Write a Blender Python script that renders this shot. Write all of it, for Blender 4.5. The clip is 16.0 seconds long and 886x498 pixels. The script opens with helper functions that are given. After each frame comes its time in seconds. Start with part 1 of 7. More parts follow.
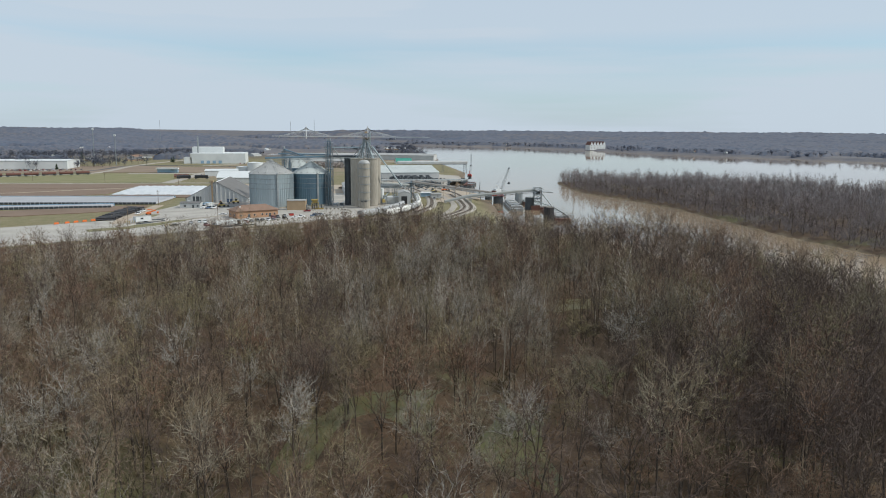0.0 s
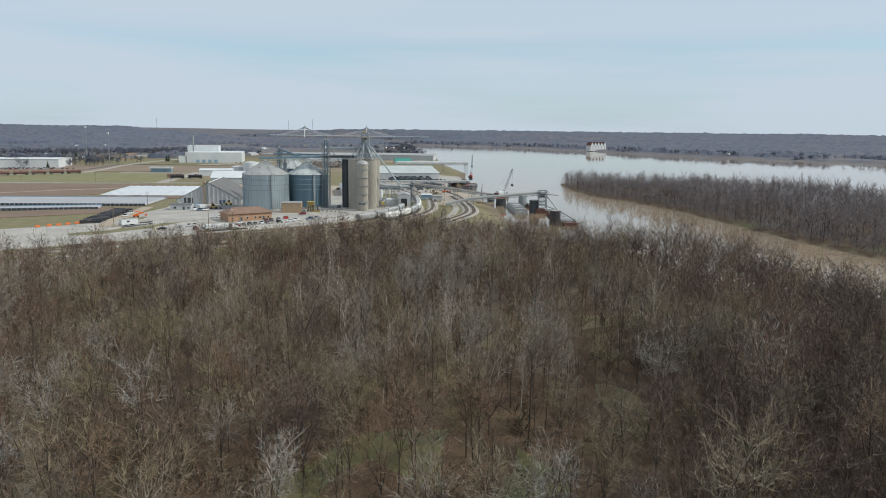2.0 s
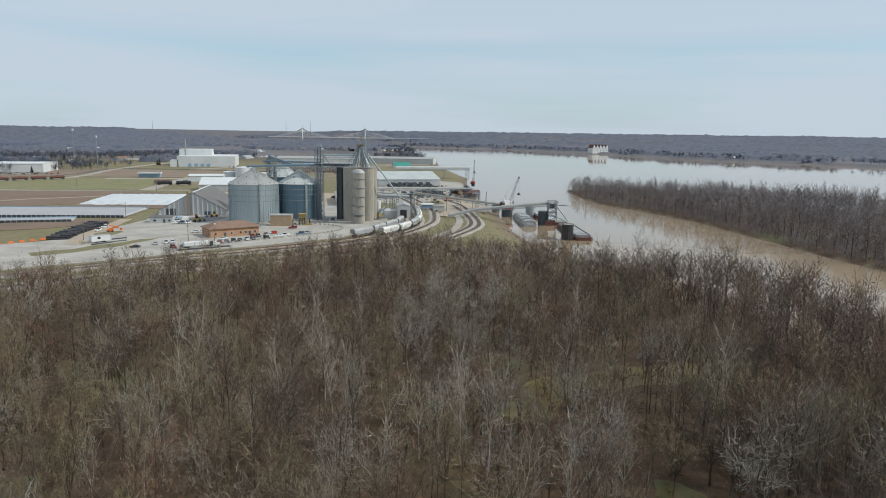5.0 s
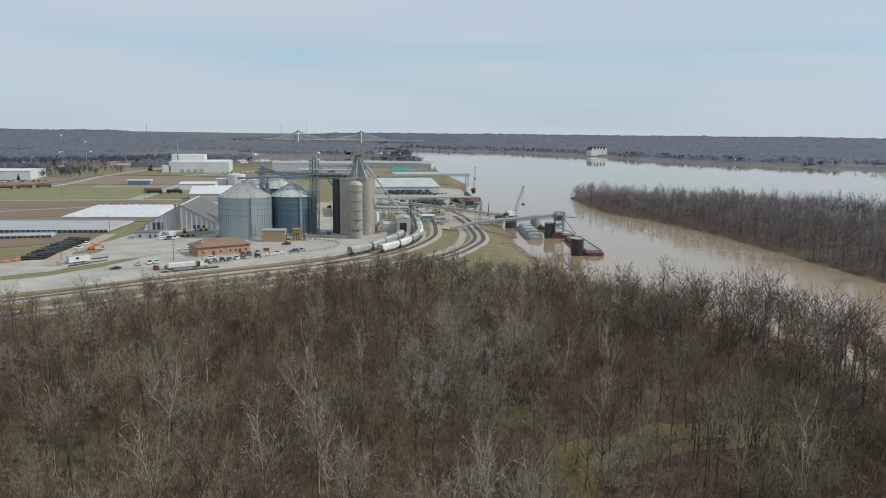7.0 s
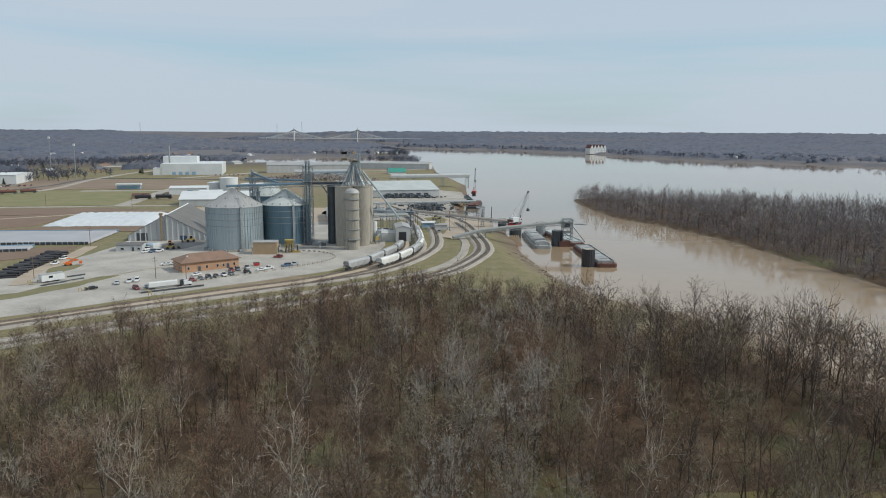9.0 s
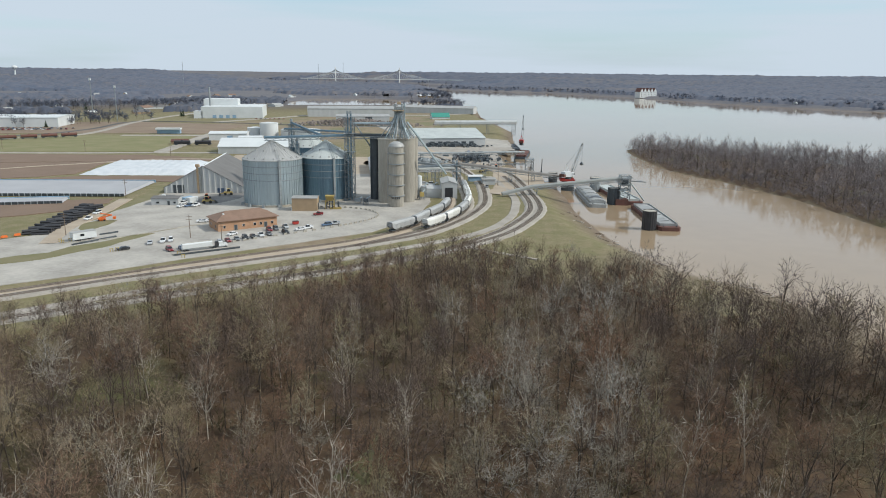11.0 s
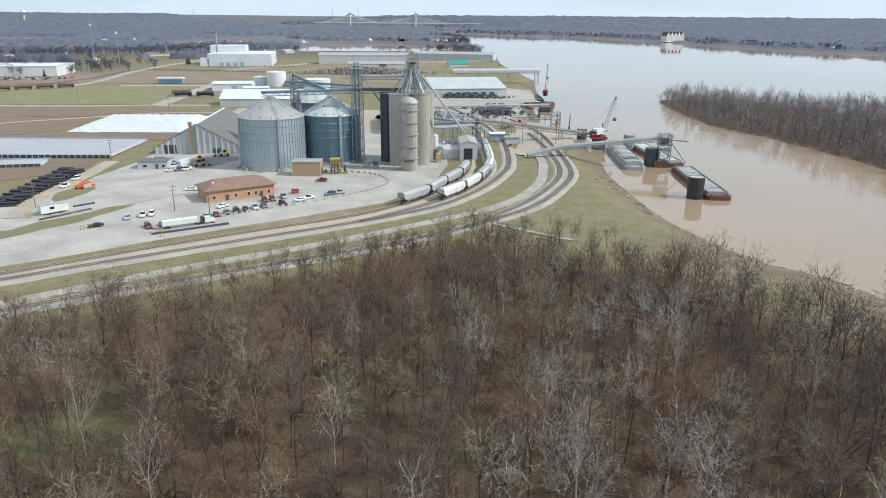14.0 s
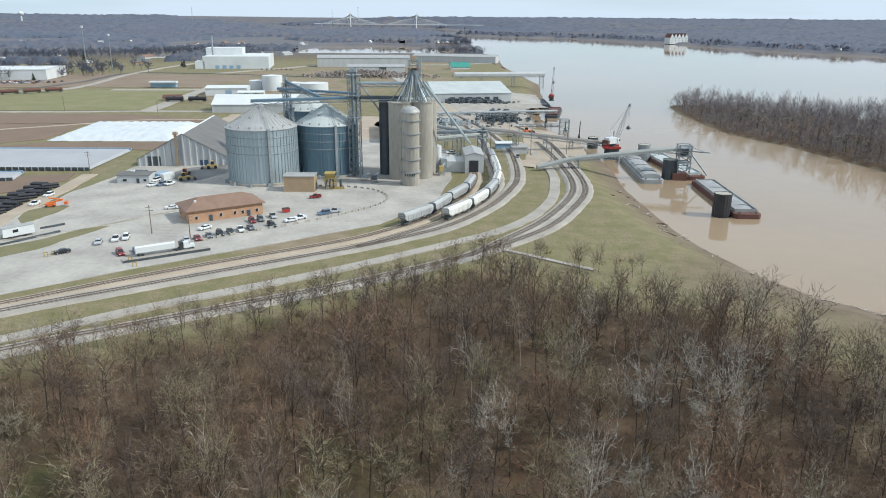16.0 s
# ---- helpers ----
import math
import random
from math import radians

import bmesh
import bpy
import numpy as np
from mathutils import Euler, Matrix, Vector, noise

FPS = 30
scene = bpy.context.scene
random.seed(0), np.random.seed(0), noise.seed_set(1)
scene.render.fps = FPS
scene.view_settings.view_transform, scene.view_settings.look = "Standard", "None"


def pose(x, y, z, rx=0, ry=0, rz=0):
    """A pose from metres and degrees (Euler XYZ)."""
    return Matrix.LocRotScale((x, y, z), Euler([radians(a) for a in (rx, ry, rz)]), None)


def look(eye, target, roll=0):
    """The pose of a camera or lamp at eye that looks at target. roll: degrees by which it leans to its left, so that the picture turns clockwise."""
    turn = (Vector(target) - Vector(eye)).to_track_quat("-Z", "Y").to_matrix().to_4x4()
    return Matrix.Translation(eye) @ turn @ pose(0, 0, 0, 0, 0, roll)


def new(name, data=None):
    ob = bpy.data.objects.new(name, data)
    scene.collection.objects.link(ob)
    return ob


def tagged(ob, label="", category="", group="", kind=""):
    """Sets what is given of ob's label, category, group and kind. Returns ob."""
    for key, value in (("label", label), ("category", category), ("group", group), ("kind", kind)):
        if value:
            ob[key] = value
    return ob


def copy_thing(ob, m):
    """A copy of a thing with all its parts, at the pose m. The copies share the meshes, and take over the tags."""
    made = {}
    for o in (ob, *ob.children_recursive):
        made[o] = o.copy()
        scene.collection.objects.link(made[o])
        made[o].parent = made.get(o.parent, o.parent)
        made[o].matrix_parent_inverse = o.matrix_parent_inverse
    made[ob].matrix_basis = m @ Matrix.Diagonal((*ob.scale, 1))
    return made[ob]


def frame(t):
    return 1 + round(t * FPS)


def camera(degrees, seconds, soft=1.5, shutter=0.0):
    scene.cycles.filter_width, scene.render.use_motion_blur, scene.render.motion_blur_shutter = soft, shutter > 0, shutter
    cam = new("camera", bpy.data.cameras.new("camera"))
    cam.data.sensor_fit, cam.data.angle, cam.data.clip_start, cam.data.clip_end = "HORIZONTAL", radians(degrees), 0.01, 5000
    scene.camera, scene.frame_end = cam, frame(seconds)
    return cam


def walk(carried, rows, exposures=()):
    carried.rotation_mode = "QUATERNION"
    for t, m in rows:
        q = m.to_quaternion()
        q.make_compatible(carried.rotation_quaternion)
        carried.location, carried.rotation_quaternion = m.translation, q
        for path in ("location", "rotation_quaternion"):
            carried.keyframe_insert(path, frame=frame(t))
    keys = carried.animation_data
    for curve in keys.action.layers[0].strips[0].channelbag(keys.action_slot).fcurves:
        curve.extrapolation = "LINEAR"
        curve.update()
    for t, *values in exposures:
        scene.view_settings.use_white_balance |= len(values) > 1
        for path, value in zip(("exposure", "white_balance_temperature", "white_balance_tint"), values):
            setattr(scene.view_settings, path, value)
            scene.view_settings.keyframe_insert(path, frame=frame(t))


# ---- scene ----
cam = camera(63.0, 16.0, soft=1.0)
PATH = [
    (0, (5.48, -76.765, 53.211), (5.479, -74.791, 52.889), 0.4),
    (0.5, (4.66, -71.922, 53.363), (4.662, -69.948, 53.041), 0.6),
    (1, (3.948, -66.987, 53.434), (3.952, -65.013, 53.112), 0.6),
    (1.5, (3.555, -61.669, 53.425), (3.56, -59.695, 53.102), 0.8),
    (2, (3.382, -56.122, 53.367), (3.386, -54.148, 53.044), 0.7),
    (2.5, (3.266, -50.218, 53.275), (3.269, -48.244, 52.954), 0.8),
    (3, (3.105, -43.708, 53.208), (3.108, -41.734, 52.887), 0.8),
    (3.5, (2.893, -37.248, 53.235), (2.894, -35.273, 52.915), 0.5),
    (4, (2.365, -30.774, 53.726), (2.369, -28.8, 53.408), 0.9),
    (6.5, (-1.656, 0.612, 60.55), (-1.642, 2.586, 60.227), 0.5),
    (7, (-2.491, 6.962, 61.15), (-2.474, 8.936, 60.833), 0.6),
    (7.5, (-3.146, 13.771, 62.035), (-3.128, 15.746, 61.72), 0.3),
    (8, (-3.684, 20.357, 62.851), (-3.664, 22.333, 62.541), 0.4),
    (8.5, (-4.346, 26.771, 63.56), (-4.325, 28.748, 63.257), 0.3),
    (10.8, (-9.115, 54.347, 68.571), (-9.076, 56.288, 68.092), 0.5),
    (11, (-9.492, 56.956, 68.721), (-9.575, 58.896, 68.241), 0.6),
    (11.5, (-9.04, 63.534, 68.74), (-9.165, 65.472, 68.262), 0.5),
    (12, (-9.619, 70.229, 68.791), (-9.741, 72.13, 68.182), 0.4),
    (12.5, (-10.091, 76.84, 68.938), (-10.215, 78.736, 68.313), 0.4),
    (13, (-10.569, 83.226, 68.965), (-10.694, 85.122, 68.342), 0.4),
    (13.5, (-11.318, 89.902, 69.111), (-11.444, 91.799, 68.49), 0.4),
    (14, (-12.019, 96.358, 69.386), (-12.145, 98.255, 68.766), 0.4),
    (14.5, (-12.988, 102.928, 69.697), (-13.114, 104.825, 69.077), 0.4),
    (15, (-13.744, 109.2, 69.813), (-13.87, 111.098, 69.193), 0.4),
    (15.5, (-14.361, 115.657, 69.626), (-14.488, 117.555, 69.008), 0.4),
    (16, (-15.349, 122.516, 69.711), (-15.476, 124.414, 69.094), 0.4),
]
EXPOSURES = [(0, 0.08, 6480, 7), (6.3, 0.02, 6480, 7), (8.5, -0.06, 6480, 7), (10.8, 0.18, 6480, 7), (11.5, 0.24, 6480, 7), (12.2, 0.48, 6300, 7), (13.5, 0.5, 6250, 7), (16, 0.42, 6220, 6)]
walk(cam, [(t, look(e, g, r)) for t, e, g, r in PATH], EXPOSURES)

# ---- light ----
SUN_AZ, SUN_EL = 98.0, 40.0          # degrees: azimuth clockwise from +y, elevation
world = bpy.data.worlds.new("overcast_sky")
scene.world = world
world.use_nodes = True
wn, wl = world.node_tree.nodes, world.node_tree.links
wn.clear()
w_out = wn.new("ShaderNodeOutputWorld")
w_bg = wn.new("ShaderNodeBackground")
w_sky = wn.new("ShaderNodeTexSky")
w_sky.sky_type, w_sky.sun_disc = "NISHITA", False
w_sky.sun_elevation, w_sky.sun_rotation = radians(SUN_EL), radians(SUN_AZ)
w_scale = wn.new("ShaderNodeMix")
w_scale.data_type, w_scale.blend_type = "RGBA", "MULTIPLY"
w_scale.inputs[0].default_value = 1.0
w_scale.inputs[7].default_value = (0.085, 0.125, 0.145, 1)
w_co = wn.new("ShaderNodeTexCoord")
w_map = wn.new("ShaderNodeMapping")
w_map.inputs["Scale"].default_value = (0.6, 0.9, 8.0)
w_map.inputs["Location"].default_value = (0, 0, 0.6)
w_noise = wn.new("ShaderNodeTexNoise")
w_noise.inputs["Scale"].default_value, w_noise.inputs["Detail"].default_value = 1.6, 5.0
w_ramp = wn.new("ShaderNodeValToRGB")
w_ramp.color_ramp.elements[0].position, w_ramp.color_ramp.elements[0].color = 0.38, (0.45, 0.45, 0.45, 1)
w_ramp.color_ramp.elements[1].position, w_ramp.color_ramp.elements[1].color = 0.56, (0.97, 0.97, 0.97, 1)
w_mix = wn.new("ShaderNodeMix")
w_mix.data_type = "RGBA"
w_mix.inputs[7].default_value = (0.585, 0.665, 0.77, 1)
wl.new(w_sky.outputs[0], w_scale.inputs[6])
wl.new(w_co.outputs["Generated"], w_map.inputs[0])
wl.new(w_map.outputs[0], w_noise.inputs["Vector"])
wl.new(w_noise.outputs["Fac"], w_ramp.inputs[0])
w_sep, w_veil, w_max = wn.new("ShaderNodeSeparateXYZ"), wn.new("ShaderNodeMapRange"), wn.new("ShaderNodeMath")
w_veil.inputs[1].default_value, w_veil.inputs[2].default_value, w_veil.inputs[4].default_value = 0.05, 0.13, 0.9
w_max.operation = "MAXIMUM"
wl.new(w_co.outputs["Generated"], w_sep.inputs[0])
wl.new(w_sep.outputs[2], w_veil.inputs[0])
wl.new(w_ramp.outputs[0], w_max.inputs[0])
wl.new(w_veil.outputs[0], w_max.inputs[1])
wl.new(w_max.outputs[0], w_mix.inputs[0])
wl.new(w_scale.outputs[2], w_mix.inputs[6])
wl.new(w_mix.outputs[2], w_bg.inputs[0])
w_bg.inputs[1].default_value = 0.91
wl.new(w_bg.outputs[0], w_out.inputs[0])

sun = new("sun", bpy.data.lights.new("sun", "SUN"))
sun.data.energy, sun.data.angle, sun.data.color = 2.75, radians(4.0), (1.0, 0.95, 0.87)
_d = Vector((math.sin(radians(SUN_AZ)) * math.cos(radians(SUN_EL)), math.cos(radians(SUN_AZ)) * math.cos(radians(SUN_EL)), math.sin(radians(SUN_EL))))
sun.matrix_world = look(_d * 500, (0, 0, 0))


# ---- materials ----
def mat(name, a, b=None, rough=0.8, metal=0.0, scale=0.4, fine=6.0, bump=0.15, per_object=0.0, streak=None):
    """A surface that varies between colours a and b by coarse stains and fine grain. scale, fine: waves a metre. streak: uneven scale per axis."""
    m = bpy.data.materials.new(name)
    m.use_nodes = True
    n, l = m.node_tree.nodes, m.node_tree.links
    bs = n["Principled BSDF"]
    b = b or tuple(c * 0.75 for c in a)
    co = n.new("ShaderNodeTexCoord")
    src = co.outputs["Object"]
    if streak:
        mp = n.new("ShaderNodeMapping")
        mp.inputs["Scale"].default_value = streak
        l.new(src, mp.inputs[0])
        src = mp.outputs[0]
    n1, n2 = n.new("ShaderNodeTexNoise"), n.new("ShaderNodeTexNoise")
    n1.inputs["Scale"].default_value, n1.inputs["Detail"].default_value = scale, 4.0
    n2.inputs["Scale"].default_value, n2.inputs["Detail"].default_value = fine, 3.0
    for q in (n1, n2):
        l.new(src, q.inputs["Vector"])
    add = n.new("ShaderNodeMath")
    add.operation = "MULTIPLY_ADD"
    l.new(n2.outputs["Fac"], add.inputs[0])
    add.inputs[1].default_value = 0.45
    l.new(n1.outputs["Fac"], add.inputs[2])
    val = add.outputs[0]
    if per_object:
        oi = n.new("ShaderNodeObjectInfo")
        pa = n.new("ShaderNodeMath")
        pa.operation = "MULTIPLY_ADD"
        l.new(oi.outputs["Random"], pa.inputs[0])
        pa.inputs[1].default_value = per_object
        l.new(val, pa.inputs[2])
        val = pa.outputs[0]
    rp = n.new("ShaderNodeMapRange")
    rp.inputs[1].default_value, rp.inputs[2].default_value = 0.5, 1.0 + per_object
    l.new(val, rp.inputs[0])
    mx = n.new("ShaderNodeMix")
    mx.data_type = "RGBA"
    mx.inputs[6].default_value, mx.inputs[7].default_value = (*a, 1), (*b, 1)
    l.new(rp.outputs[0], mx.inputs[0])
    l.new(mx.outputs[2], bs.inputs["Base Color"])
    bs.inputs["Roughness"].default_value, bs.inputs["Metallic"].default_value = rough, metal
    if bump:
        bp = n.new("ShaderNodeBump")
        bp.inputs["Strength"].default_value, bp.inputs["Distance"].default_value = bump, 0.1
        l.new(n2.outputs["Fac"], bp.inputs["Height"])
        l.new(bp.outputs[0], bs.inputs["Normal"])
    return m


def ground_mat():
    """Grass, leaf litter, bare soil and a haze-tinted far floor, shared out by the ground's own cover attribute."""
    m = bpy.data.materials.new("ground_cover")
    m.use_nodes = True
    n, l = m.node_tree.nodes, m.node_tree.links
    bs = n["Principled BSDF"]
    at = n.new("ShaderNodeAttribute")
    at.attribute_name = "cover"
    sep = n.new("ShaderNodeSeparateColor")
    l.new(at.outputs["Color"], sep.inputs[0])
    co = n.new("ShaderNodeTexCoord")

    def noise_at(s, d=5.0):
        q = n.new("ShaderNodeTexNoise")
        q.inputs["Scale"].default_value, q.inputs["Detail"].default_value = s, d
        l.new(co.outputs["Object"], q.inputs["Vector"])
        return q.outputs["Fac"]

    def mix(f, a, b):
        q = n.new("ShaderNodeMix")
        q.data_type = "RGBA"
        for i, v in ((0, f), (6, a), (7, b)):
            if isinstance(v, tuple):
                q.inputs[i].default_value = (*v, 1)
            elif isinstance(v, float):
                q.inputs[i].default_value = v
            else:
                l.new(v, q.inputs[i])
        return q.outputs[2]

    def ramp(f, lo, hi):
        q = n.new("ShaderNodeMapRange")
        q.inputs[1].default_value, q.inputs[2].default_value = lo, hi
        l.new(f, q.inputs[0])
        return q.outputs[0]

    big, mid, small = noise_at(0.018), noise_at(0.15), noise_at(1.6)
    grass = mix(ramp(mid, 0.35, 0.65), (0.165, 0.150, 0.065), (0.25, 0.20, 0.12))
    grass = mix(ramp(small, 0.4, 0.75), grass, (0.13, 0.125, 0.052))
    litter = mix(ramp(mid, 0.35, 0.68), (0.072, 0.041, 0.021), (0.115, 0.072, 0.038))
    litter = mix(ramp(small, 0.5, 0.8), litter, (0.035, 0.027, 0.02))
    litter = mix(ramp(big, 0.55, 0.66), litter, (0.095, 0.092, 0.034))
    soil = mix(ramp(mid, 0.3, 0.7), (0.20, 0.145, 0.095), (0.28, 0.22, 0.15))
    soil = mix(ramp(big, 0.5, 0.6), soil, (0.17, 0.16, 0.08))
    c = mix(sep.outputs[0], grass, litter)
    c = mix(sep.outputs[1], c, soil)
    mud = mix(ramp(mid, 0.3, 0.7), (0.125, 0.09, 0.06), (0.19, 0.145, 0.10))
    c = mix(sep.outputs[2], c, mud)
    # far wood floor with distance haze painted in as a bluish grey
    hazed_floor = mix(ramp(big, 0.35, 0.65), (0.115, 0.115, 0.132), (0.145, 0.135, 0.135))
    c = mix(at.outputs["Alpha"], c, hazed_floor)
    l.new(c, bs.inputs["Base Color"])
    bs.inputs["Roughness"].default_value = 0.95
    bp = n.new("ShaderNodeBump")
    bp.inputs["Strength"].default_value, bp.inputs["Distance"].default_value = 0.5, 0.3
    l.new(small, bp.inputs["Height"])
    l.new(bp.outputs[0], bs.inputs["Normal"])
    return m


def water_mat(name, base, rough, wave):
    m = mat(name, base, tuple(c * 0.9 for c in base), rough=rough, scale=0.01, fine=0.12, bump=0)
    n, l = m.node_tree.nodes, m.node_tree.links
    bs = n["Principled BSDF"]
    bs.inputs["IOR"].default_value = 1.33
    co = n.new("ShaderNodeTexCoord")
    q = n.new("ShaderNodeTexNoise")
    q.inputs["Scale"].default_value, q.inputs["Detail"].default_value = 0.35, 3.0
    l.new(co.outputs["Object"], q.inputs["Vector"])
    bp = n.new("ShaderNodeBump")
    bp.inputs["Strength"].default_value, bp.inputs["Distance"].default_value = wave, 0.2
    l.new(q.outputs["Fac"], bp.inputs["Height"])
    l.new(bp.outputs[0], bs.inputs["Normal"])
    return m


def twig_mat(name, colours, by_tree):
    """Bare twigs; each tree takes its own tint, by object or by the woods' tint attribute."""
    m = bpy.data.materials.new(name)
    m.use_nodes = True
    n, l = m.node_tree.nodes, m.node_tree.links
    bs = n["Principled BSDF"]
    rp = n.new("ShaderNodeValToRGB")
    rp.color_ramp.interpolation = "LINEAR"
    els = rp.color_ramp.elements
    while len(els) < len(colours):
        els.new(0.5)
    for i, c in enumerate(colours):
        els[i].position, els[i].color = i / (len(colours) - 1), (*c, 1)
    if by_tree:
        oi = n.new("ShaderNodeObjectInfo")
        l.new(oi.outputs["Random"], rp.inputs[0])
    else:
        at = n.new("ShaderNodeAttribute")
        at.attribute_name = "tint"
        l.new(at.outputs["Fac"], rp.inputs[0])
    geo = n.new("ShaderNodeNewGeometry")
    mr = n.new("ShaderNodeMapRange")
    mr.inputs[3].default_value, mr.inputs[4].default_value = 0.8, 1.15
    l.new(geo.outputs["Random Per Island"], mr.inputs[0])
    hs = n.new("ShaderNodeHueSaturation")
    l.new(rp.outputs[0], hs.inputs["Color"])
    l.new(mr.outputs[0], hs.inputs["Value"])
    l.new(hs.outputs[0], bs.inputs["Base Color"])
    bs.inputs["Roughness"].default_value = 0.9
    return m


TINTS = [(0.108, 0.078, 0.064), (0.150, 0.110, 0.086), (0.205, 0.120, 0.076), (0.175, 0.130, 0.092), (0.24, 0.186, 0.126), (0.22, 0.185, 0.102), (0.275, 0.24, 0.19), (0.34, 0.315, 0.275)]
M_GROUND = ground_mat()
M_WATER = water_mat("river_water", (0.33, 0.245, 0.16), 0.05, 0.035)
M_POND = water_mat("pond_water", (0.150, 0.122, 0.036), 0.3, 0.05)
M_SWAMP = water_mat("swamp_water", (0.105, 0.10, 0.036), 0.3, 0.05)
M_TWIG, M_WOODS = twig_mat("bare_twigs", TINTS[2:], True), twig_mat("woods_twigs", TINTS, False)
# darker copy of the bare twigs, from the low end of the tints, for spreading trees
M_DARKTWIG = twig_mat("dark_twigs", TINTS[:3], True)
M_BARK = mat("bark", (0.105, 0.080, 0.060), (0.04, 0.031, 0.024), rough=0.95, scale=0.5, fine=5, streak=(1, 1, 0.3), per_object=0.3)
M_PALE = mat("pale_bark", (0.55, 0.50, 0.43), (0.30, 0.26, 0.21), rough=0.9, scale=0.4, fine=3)
# aerial haze put into the colour: far crowns, canopy and belts tinted blue-grey
M_HAZEDWOOD = twig_mat("far_woods", [(0.074, 0.092, 0.132), (0.108, 0.112, 0.138), (0.066, 0.082, 0.118), (0.128, 0.120, 0.128)], False)
M_ISLE = twig_mat("island_twigs", [(0.215, 0.185, 0.182), (0.265, 0.235, 0.232), (0.185, 0.157, 0.158), (0.235, 0.192, 0.18)], False)
M_SCRUB = twig_mat("scrub", [(0.15, 0.080, 0.044), (0.155, 0.112, 0.066), (0.085, 0.072, 0.032), (0.15, 0.115, 0.075)], False)
M_EVERGREEN = mat("evergreen", (0.045, 0.065, 0.035), (0.03, 0.045, 0.025), rough=0.9)
M_YARD = mat("yard_concrete", (0.46, 0.43, 0.385), (0.28, 0.262, 0.235), rough=0.9, scale=0.07, fine=0.6, bump=0.1)
M_GRAVEL = mat("gravel", (0.40, 0.365, 0.32), (0.27, 0.245, 0.21), rough=0.95, scale=0.12, fine=3.0, bump=0.4)
M_DIRTROAD = mat("dirt_road", (0.42, 0.35, 0.27), (0.32, 0.26, 0.20), rough=0.95, scale=0.1, fine=1.5, bump=0.3)
M_ASPHALT = mat("asphalt", (0.10, 0.10, 0.10), (0.06, 0.06, 0.062), rough=0.9, scale=0.08, fine=2.0)
M_WORN = mat("worn_asphalt", (0.24, 0.23, 0.215), (0.15, 0.145, 0.14), rough=0.9, scale=0.1, fine=1.0)
M_CONV = mat("conveyor_sheet", (0.36, 0.375, 0.36), (0.25, 0.26, 0.25), rough=0.65, metal=0.15, scale=0.3, fine=2, streak=(0.3, 1, 1))
M_GREEN = mat("field_grass", (0.17, 0.172, 0.07), (0.235, 0.205, 0.11), rough=0.95, scale=0.06, fine=0.7, bump=0.3)
M_VERGE = mat("dry_verge", (0.150, 0.145, 0.062), (0.21, 0.18, 0.105), rough=0.95, scale=0.12, fine=1.0, bump=0.3)
M_FIELD = mat("bare_field", (0.25, 0.19, 0.135), (0.19, 0.135, 0.095), rough=0.95, scale=0.03, fine=0.5, bump=0.3)
M_SCRUBLAND = mat("dry_meadow", (0.21, 0.145, 0.105), (0.165, 0.115, 0.08), rough=0.95, scale=0.05, fine=0.6, bump=0.4)
M_GALV = mat("galvanised_steel", (0.44, 0.51, 0.54), (0.33, 0.39, 0.42), rough=0.48, metal=0.55, scale=0.15, fine=2.0, bump=0.05, streak=(1, 1, 0.15))
M_GALV2 = mat("weathered_galvanised", (0.175, 0.27, 0.33), (0.125, 0.19, 0.24), rough=0.45, metal=0.55, scale=0.12, fine=2.0, bump=0.05, streak=(1, 1, 0.15))
M_ROOFMETAL = mat("grey_roof_metal", (0.42, 0.42, 0.41), (0.33, 0.33, 0.32), rough=0.6, metal=0.2, scale=0.2, fine=3)
M_PALEROOF = mat("pale_weathered_roof", (0.54, 0.57, 0.55), (0.42, 0.45, 0.44), rough=0.6, metal=0.1, scale=0.1, fine=1.2)
M_DARKROOF = mat("dark_roof_metal", (0.13, 0.125, 0.12), (0.17, 0.165, 0.16), rough=0.75, scale=0.15, fine=2)
M_CONCRETE = mat("silo_concrete", (0.46, 0.43, 0.37), (0.23, 0.212, 0.18), rough=0.9, scale=0.15, fine=2.0, streak=(1, 1, 0.12), bump=0.2)
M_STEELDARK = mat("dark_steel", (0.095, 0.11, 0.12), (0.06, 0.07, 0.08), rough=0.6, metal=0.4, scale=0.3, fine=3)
M_STEEL = mat("structural_steel", (0.34, 0.37, 0.38), (0.24, 0.26, 0.27), rough=0.6, metal=0.4, scale=0.5, fine=4)
M_WHITE = mat("white_metal", (0.66, 0.68, 0.68), (0.54, 0.565, 0.57), rough=0.6, scale=0.08, fine=1.5, bump=0.05)
M_TARP = mat("white_tarp", (0.64, 0.655, 0.67), (0.50, 0.535, 0.565), rough=0.55, scale=0.2, fine=1.0, bump=0.4)
M_GREYTARP = mat("grey_tarp", (0.40, 0.40, 0.41), (0.33, 0.33, 0.345), rough=0.6, scale=0.06, fine=0.8, bump=0.3)
M_BLUE = mat("pale_blue_paint", (0.28, 0.42, 0.55), (0.22, 0.34, 0.46), rough=0.6)
M_NAVY = mat("blue_steel", (0.07, 0.12, 0.20), (0.05, 0.08, 0.14), rough=0.5)
M_BRICK = mat("tan_brick", (0.46, 0.28, 0.175), (0.37, 0.215, 0.13), rough=0.9, scale=0.5, fine=6)
M_BROWNROOF = mat("brown_shingle", (0.26, 0.17, 0.125), (0.20, 0.13, 0.095), rough=0.95, scale=0.4, fine=4)
M_TAN = mat("tan_steel", (0.40, 0.29, 0.18), (0.33, 0.24, 0.15), rough=0.7, scale=0.4, fine=4)
